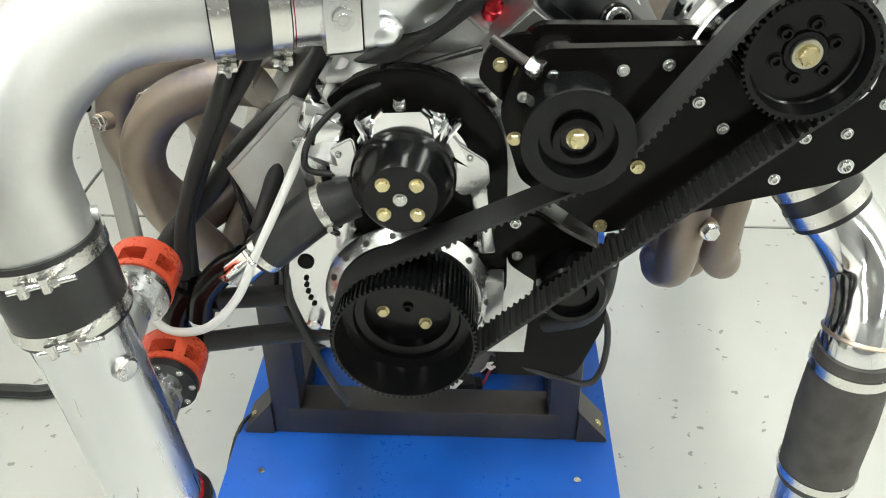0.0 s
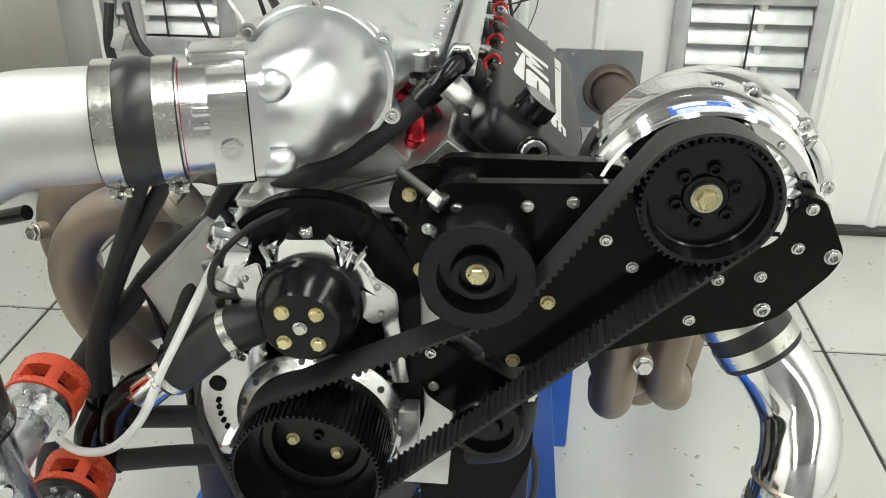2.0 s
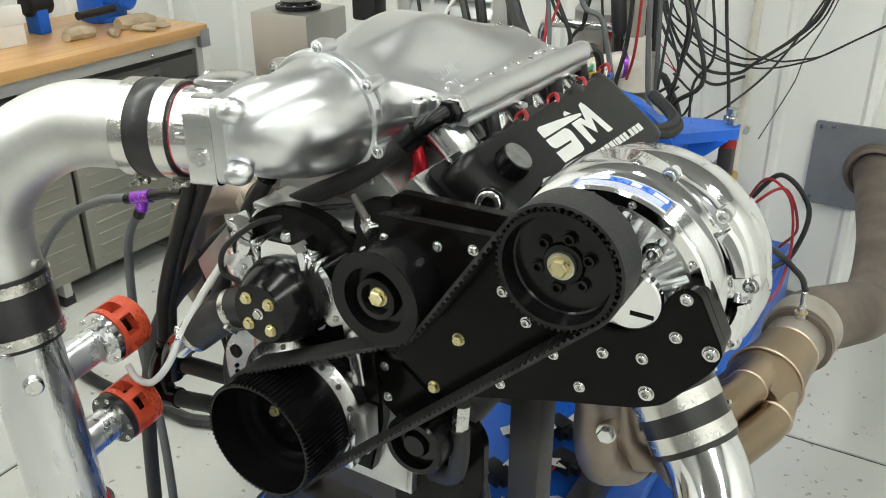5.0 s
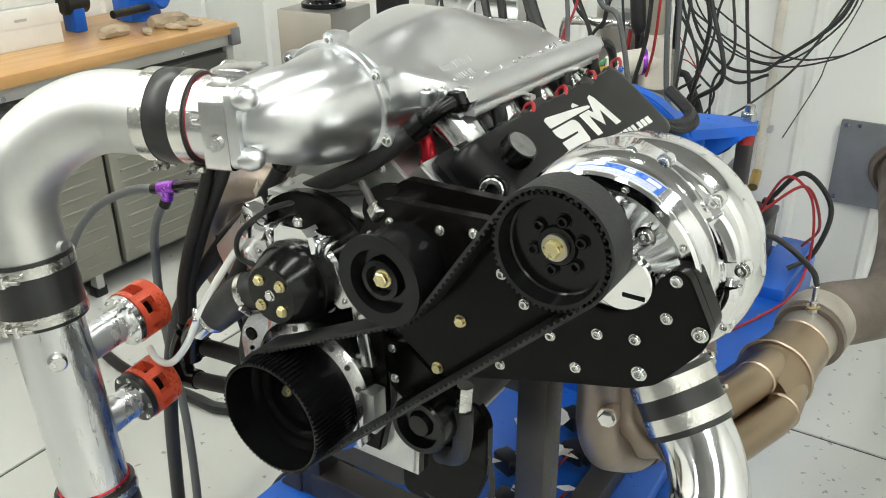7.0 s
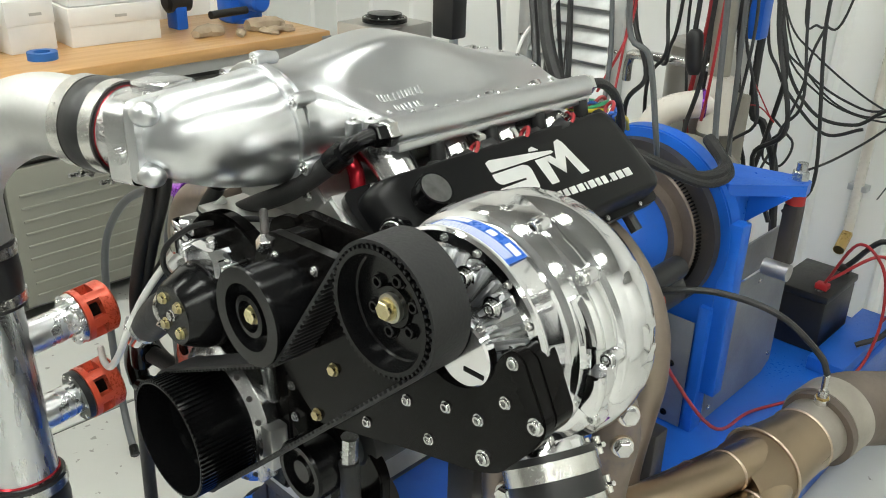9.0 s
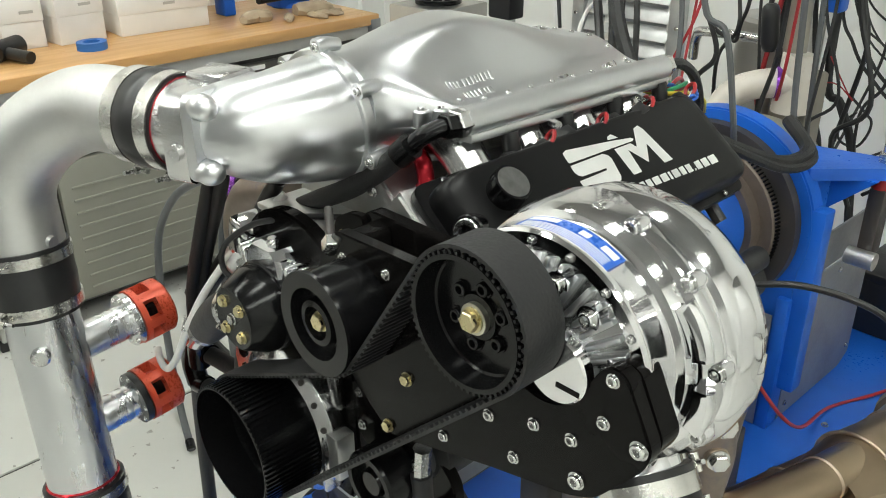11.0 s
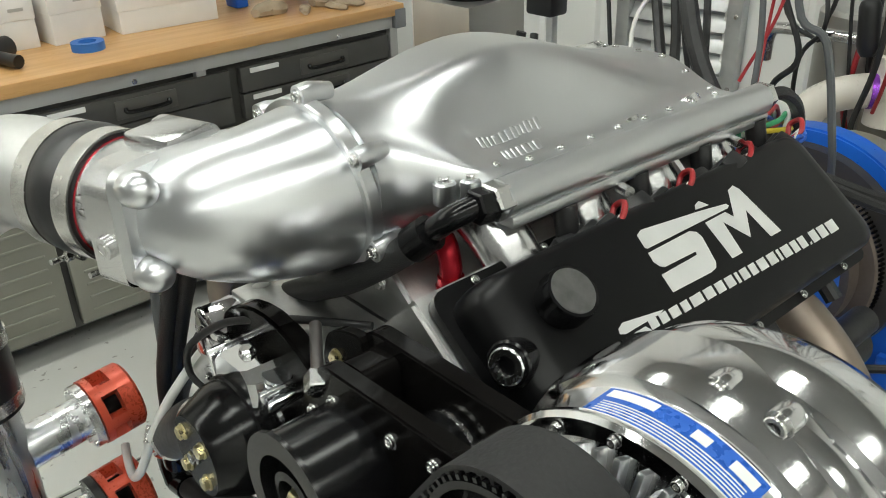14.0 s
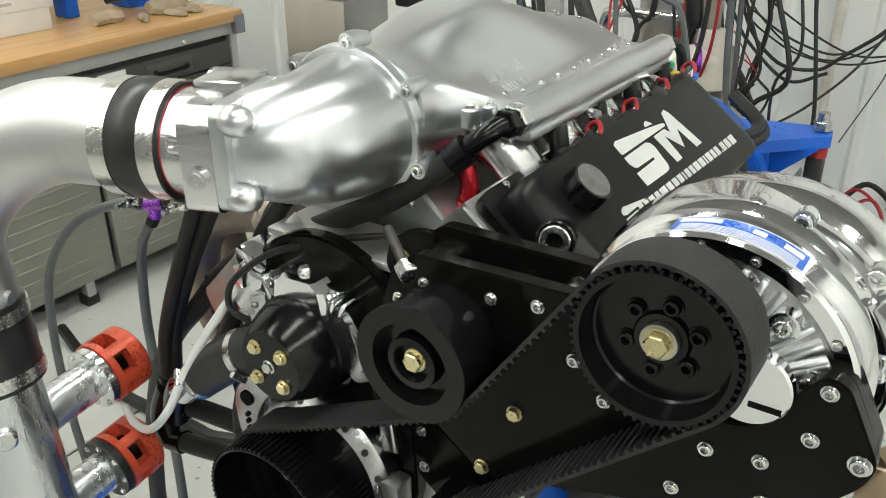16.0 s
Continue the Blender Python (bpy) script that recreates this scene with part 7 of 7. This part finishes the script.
cable([(-0.10, 2.74, 0.90), (-0.06, 2.75, 0.862), (-0.038, 2.75, 0.84), (-0.042, 2.75, 0.80), (-0.066, 2.75, 0.763), (-0.111, 2.75, 0.771), (-0.117, 2.75, 0.813), (-0.081, 2.75, 0.858)], 0.0037, RUBBER, "black cable coiled in a loose loop by the wall")
cable([(-0.117, 2.6, 1.03), (-0.06, 2.6, 0.95), (-0.042, 2.6, 0.93), (-0.095, 2.6, 0.964), (-0.175, 2.6, 0.942)], 0.0019, RED_WIRE, "thin red wire bent beside the pump")
t = thing("cable_hanger", (JX, 3.15, JZ), "dark steel hook on the wall that gathers the cables", "hook")
part("hook", tubed([(JX, 3.2, JZ + 0.05), (JX, 3.12, JZ + 0.05), (JX, 3.09, JZ), (JX, 3.12, JZ - 0.02)], 0.008, 10, 5), DARK_STEEL, t)
cable([(0.17, 2.64, 0.51), (0.24, 2.60, 0.66), (0.31, 2.58, 0.64), (0.34, 2.58, 0.56), (0.35, 2.56, 0.44), (0.33, 2.5, 0.34), (0.26, 2.35, 0.31), (0.20, 2.2, 0.31), (0.225, 1.95, 0.40), (0.18, 1.80, 0.58), (0.15, 1.66, 0.80)], 0.0042, RED_WIRE, "thick red battery cable")
cable([(0.17, 2.80, 0.51), (0.26, 2.78, 0.62), (0.36, 2.74, 0.54), (0.34, 2.7, 0.40), (0.28, 2.66, 0.348)], 0.008, RUBBER, "thick black battery cable")
cable([(0.17, 2.66, 0.51), (0.28, 2.72, 0.60), (0.33, 2.8, 0.45), (0.28, 2.86, 0.345)], 0.0048, RED_WIRE, "red battery cable looping to the base")
cable([(0.486, 1.746, 0.76), (0.47, 1.73, 0.80), (0.40, 1.70, 0.86), (0.30, 1.66, 0.88), (0.20, 1.62, 0.86)], 0.006, RUBBER, "black sensor lead arching to the oxygen sensor", "sensor_cable")
# conduit on the wall
t = thing("wall_conduit", (0.33, 3.17, 0.5), "cream painted conduit pipe clipped to the wall", "conduit")
part("pipe", tubed([(0.04, 3.165, 0.45), (0.035, 3.165, 3.28)], 0.016, 16, 1, False), CREAM, t)
part("clip", boxed((0.038, 3.175, 0.62), (0.06, 0.04, 0.02), 0.003), GALV, t)
part("brass_valve", tubed([(0.04, 3.16, 0.46), (0.05, 3.08, 0.43)], 0.018, 10, 1, False), GOLD_OIL, t)

# electrical box on a post near the tank
t = thing("control_box", (-0.83, 2.1, 0.0), "black control box with plugs and leads on a thin post", "control box")
part("case", boxed((-0.80, 2.12, 1.17), (0.08, 0.06, 0.14), 0.008), PLASTIC, t)
part("post", boxed((-0.80, 2.14, 0.55), (0.02, 0.02, 1.10), 0.003), GALV, t)
part("lead", tubed([(-0.84, 2.08, 1.06), (-0.85, 2.06, 0.96), (-0.83, 2.06, 0.86), (-0.80, 2.08, 0.76)], 0.012, 10, 6), BRAID, t)
part("lead", tubed([(-0.80, 2.08, 1.06), (-0.76, 2.03, 0.98), (-0.66, 1.95, 0.92), (-0.55, 1.85, 0.88)], 0.010, 10, 6), BRAID, t)
part("plug", boxed((-0.80, 2.02, 0.99), (0.03, 0.025, 0.05), 0.004, (0, 25, 0)), CAB_RAIL, t)

# plugs and modules in the sump's shadow on the deck
rnd = random.Random(5)
for k in range(9):
    x, y = -0.03 + 0.055 * (k % 3) + rnd.uniform(-0.01, 0.01), 1.275 + 0.055 * k
    b_ = thing("ignition_module", (x, y, DECK), "black ignition module with plugs lying on the blue deck", "ignition module", "ignition modules")
    a = rnd.uniform(-25, 25)
    for nm, c0, s0 in (("case", (0, 0, 0.022), (0.05, 0.04, 0.042)), ("plug", (0.032, 0, 0.02), (0.02, 0.028, 0.022)), ("plug", (-0.032, 0.004, 0.02), (0.02, 0.022, 0.018))):
        bm = boxed(c0, s0, 0.004)
        bm.transform(pose(x, y, DECK + 0.02 * (k % 2), 0, 0, a))
        part(nm, bm, PLASTIC, b_)
    part("lead", tubed([(x + 0.04, y, DECK + 0.02), (x + 0.06, y + 0.03, DECK + 0.05), (x + 0.05, y + 0.06, DECK + 0.03)], 0.003, 8, 5), RED_WIRE, b_)
    part("paper_tag", boxed((x + 0.055, y + 0.035, DECK + 0.052), (0.05, 0.03, 0.001), 0, (rnd.uniform(-30, 30), rnd.uniform(-30, 30), rnd.uniform(0, 90))), PAPER, b_)
    part("paper_tag", boxed((x - 0.02, y - 0.03, DECK + 0.056), (0.04, 0.028, 0.001), 0, (rnd.uniform(-25, 25), rnd.uniform(-25, 25), rnd.uniform(0, 90))), PAPER, b_)
cable([(-0.37, 1.25, DECK + 0.012), (-0.42, 1.21, DECK + 0.01), (-0.452, 1.16, DECK + 0.006), (-0.475, 1.11, 0.2), (-0.49, 1.07, 0.1), (-0.52, 1.0, 0.006), (-0.6, 0.94, 0.006)], 0.004, RUBBER, "thin black lead trailing off the deck to the floor")
cable([(-0.245, 0.935, 0.86), (-0.255, 0.925, 0.78), (-0.22, 0.92, 0.66), (-0.19, 0.93, 0.575)], 0.006, RUBBER, "black lead hanging in front of the stand")
cable([(0.14, 0.99, 0.80), (0.19, 0.98, 0.70), (0.18, 0.97, 0.60), (0.12, 0.975, 0.60), (0.02, 0.985, 0.64), (-0.01, 0.99, 0.68)], 0.005, RUBBER, "black lead looping round the stand's post")
cable([(-1.9, 1.62, 0.02), (-1.5, 1.50, 0.02), (-1.16, 1.503, 0.02), (-1.04, 1.51, 0.02), (-0.93, 1.60, 0.02), (-0.92, 1.9, 0.02), (-0.98, 2.3, 0.02)], 0.018, RUBBER, "thick black hose lying on the floor")
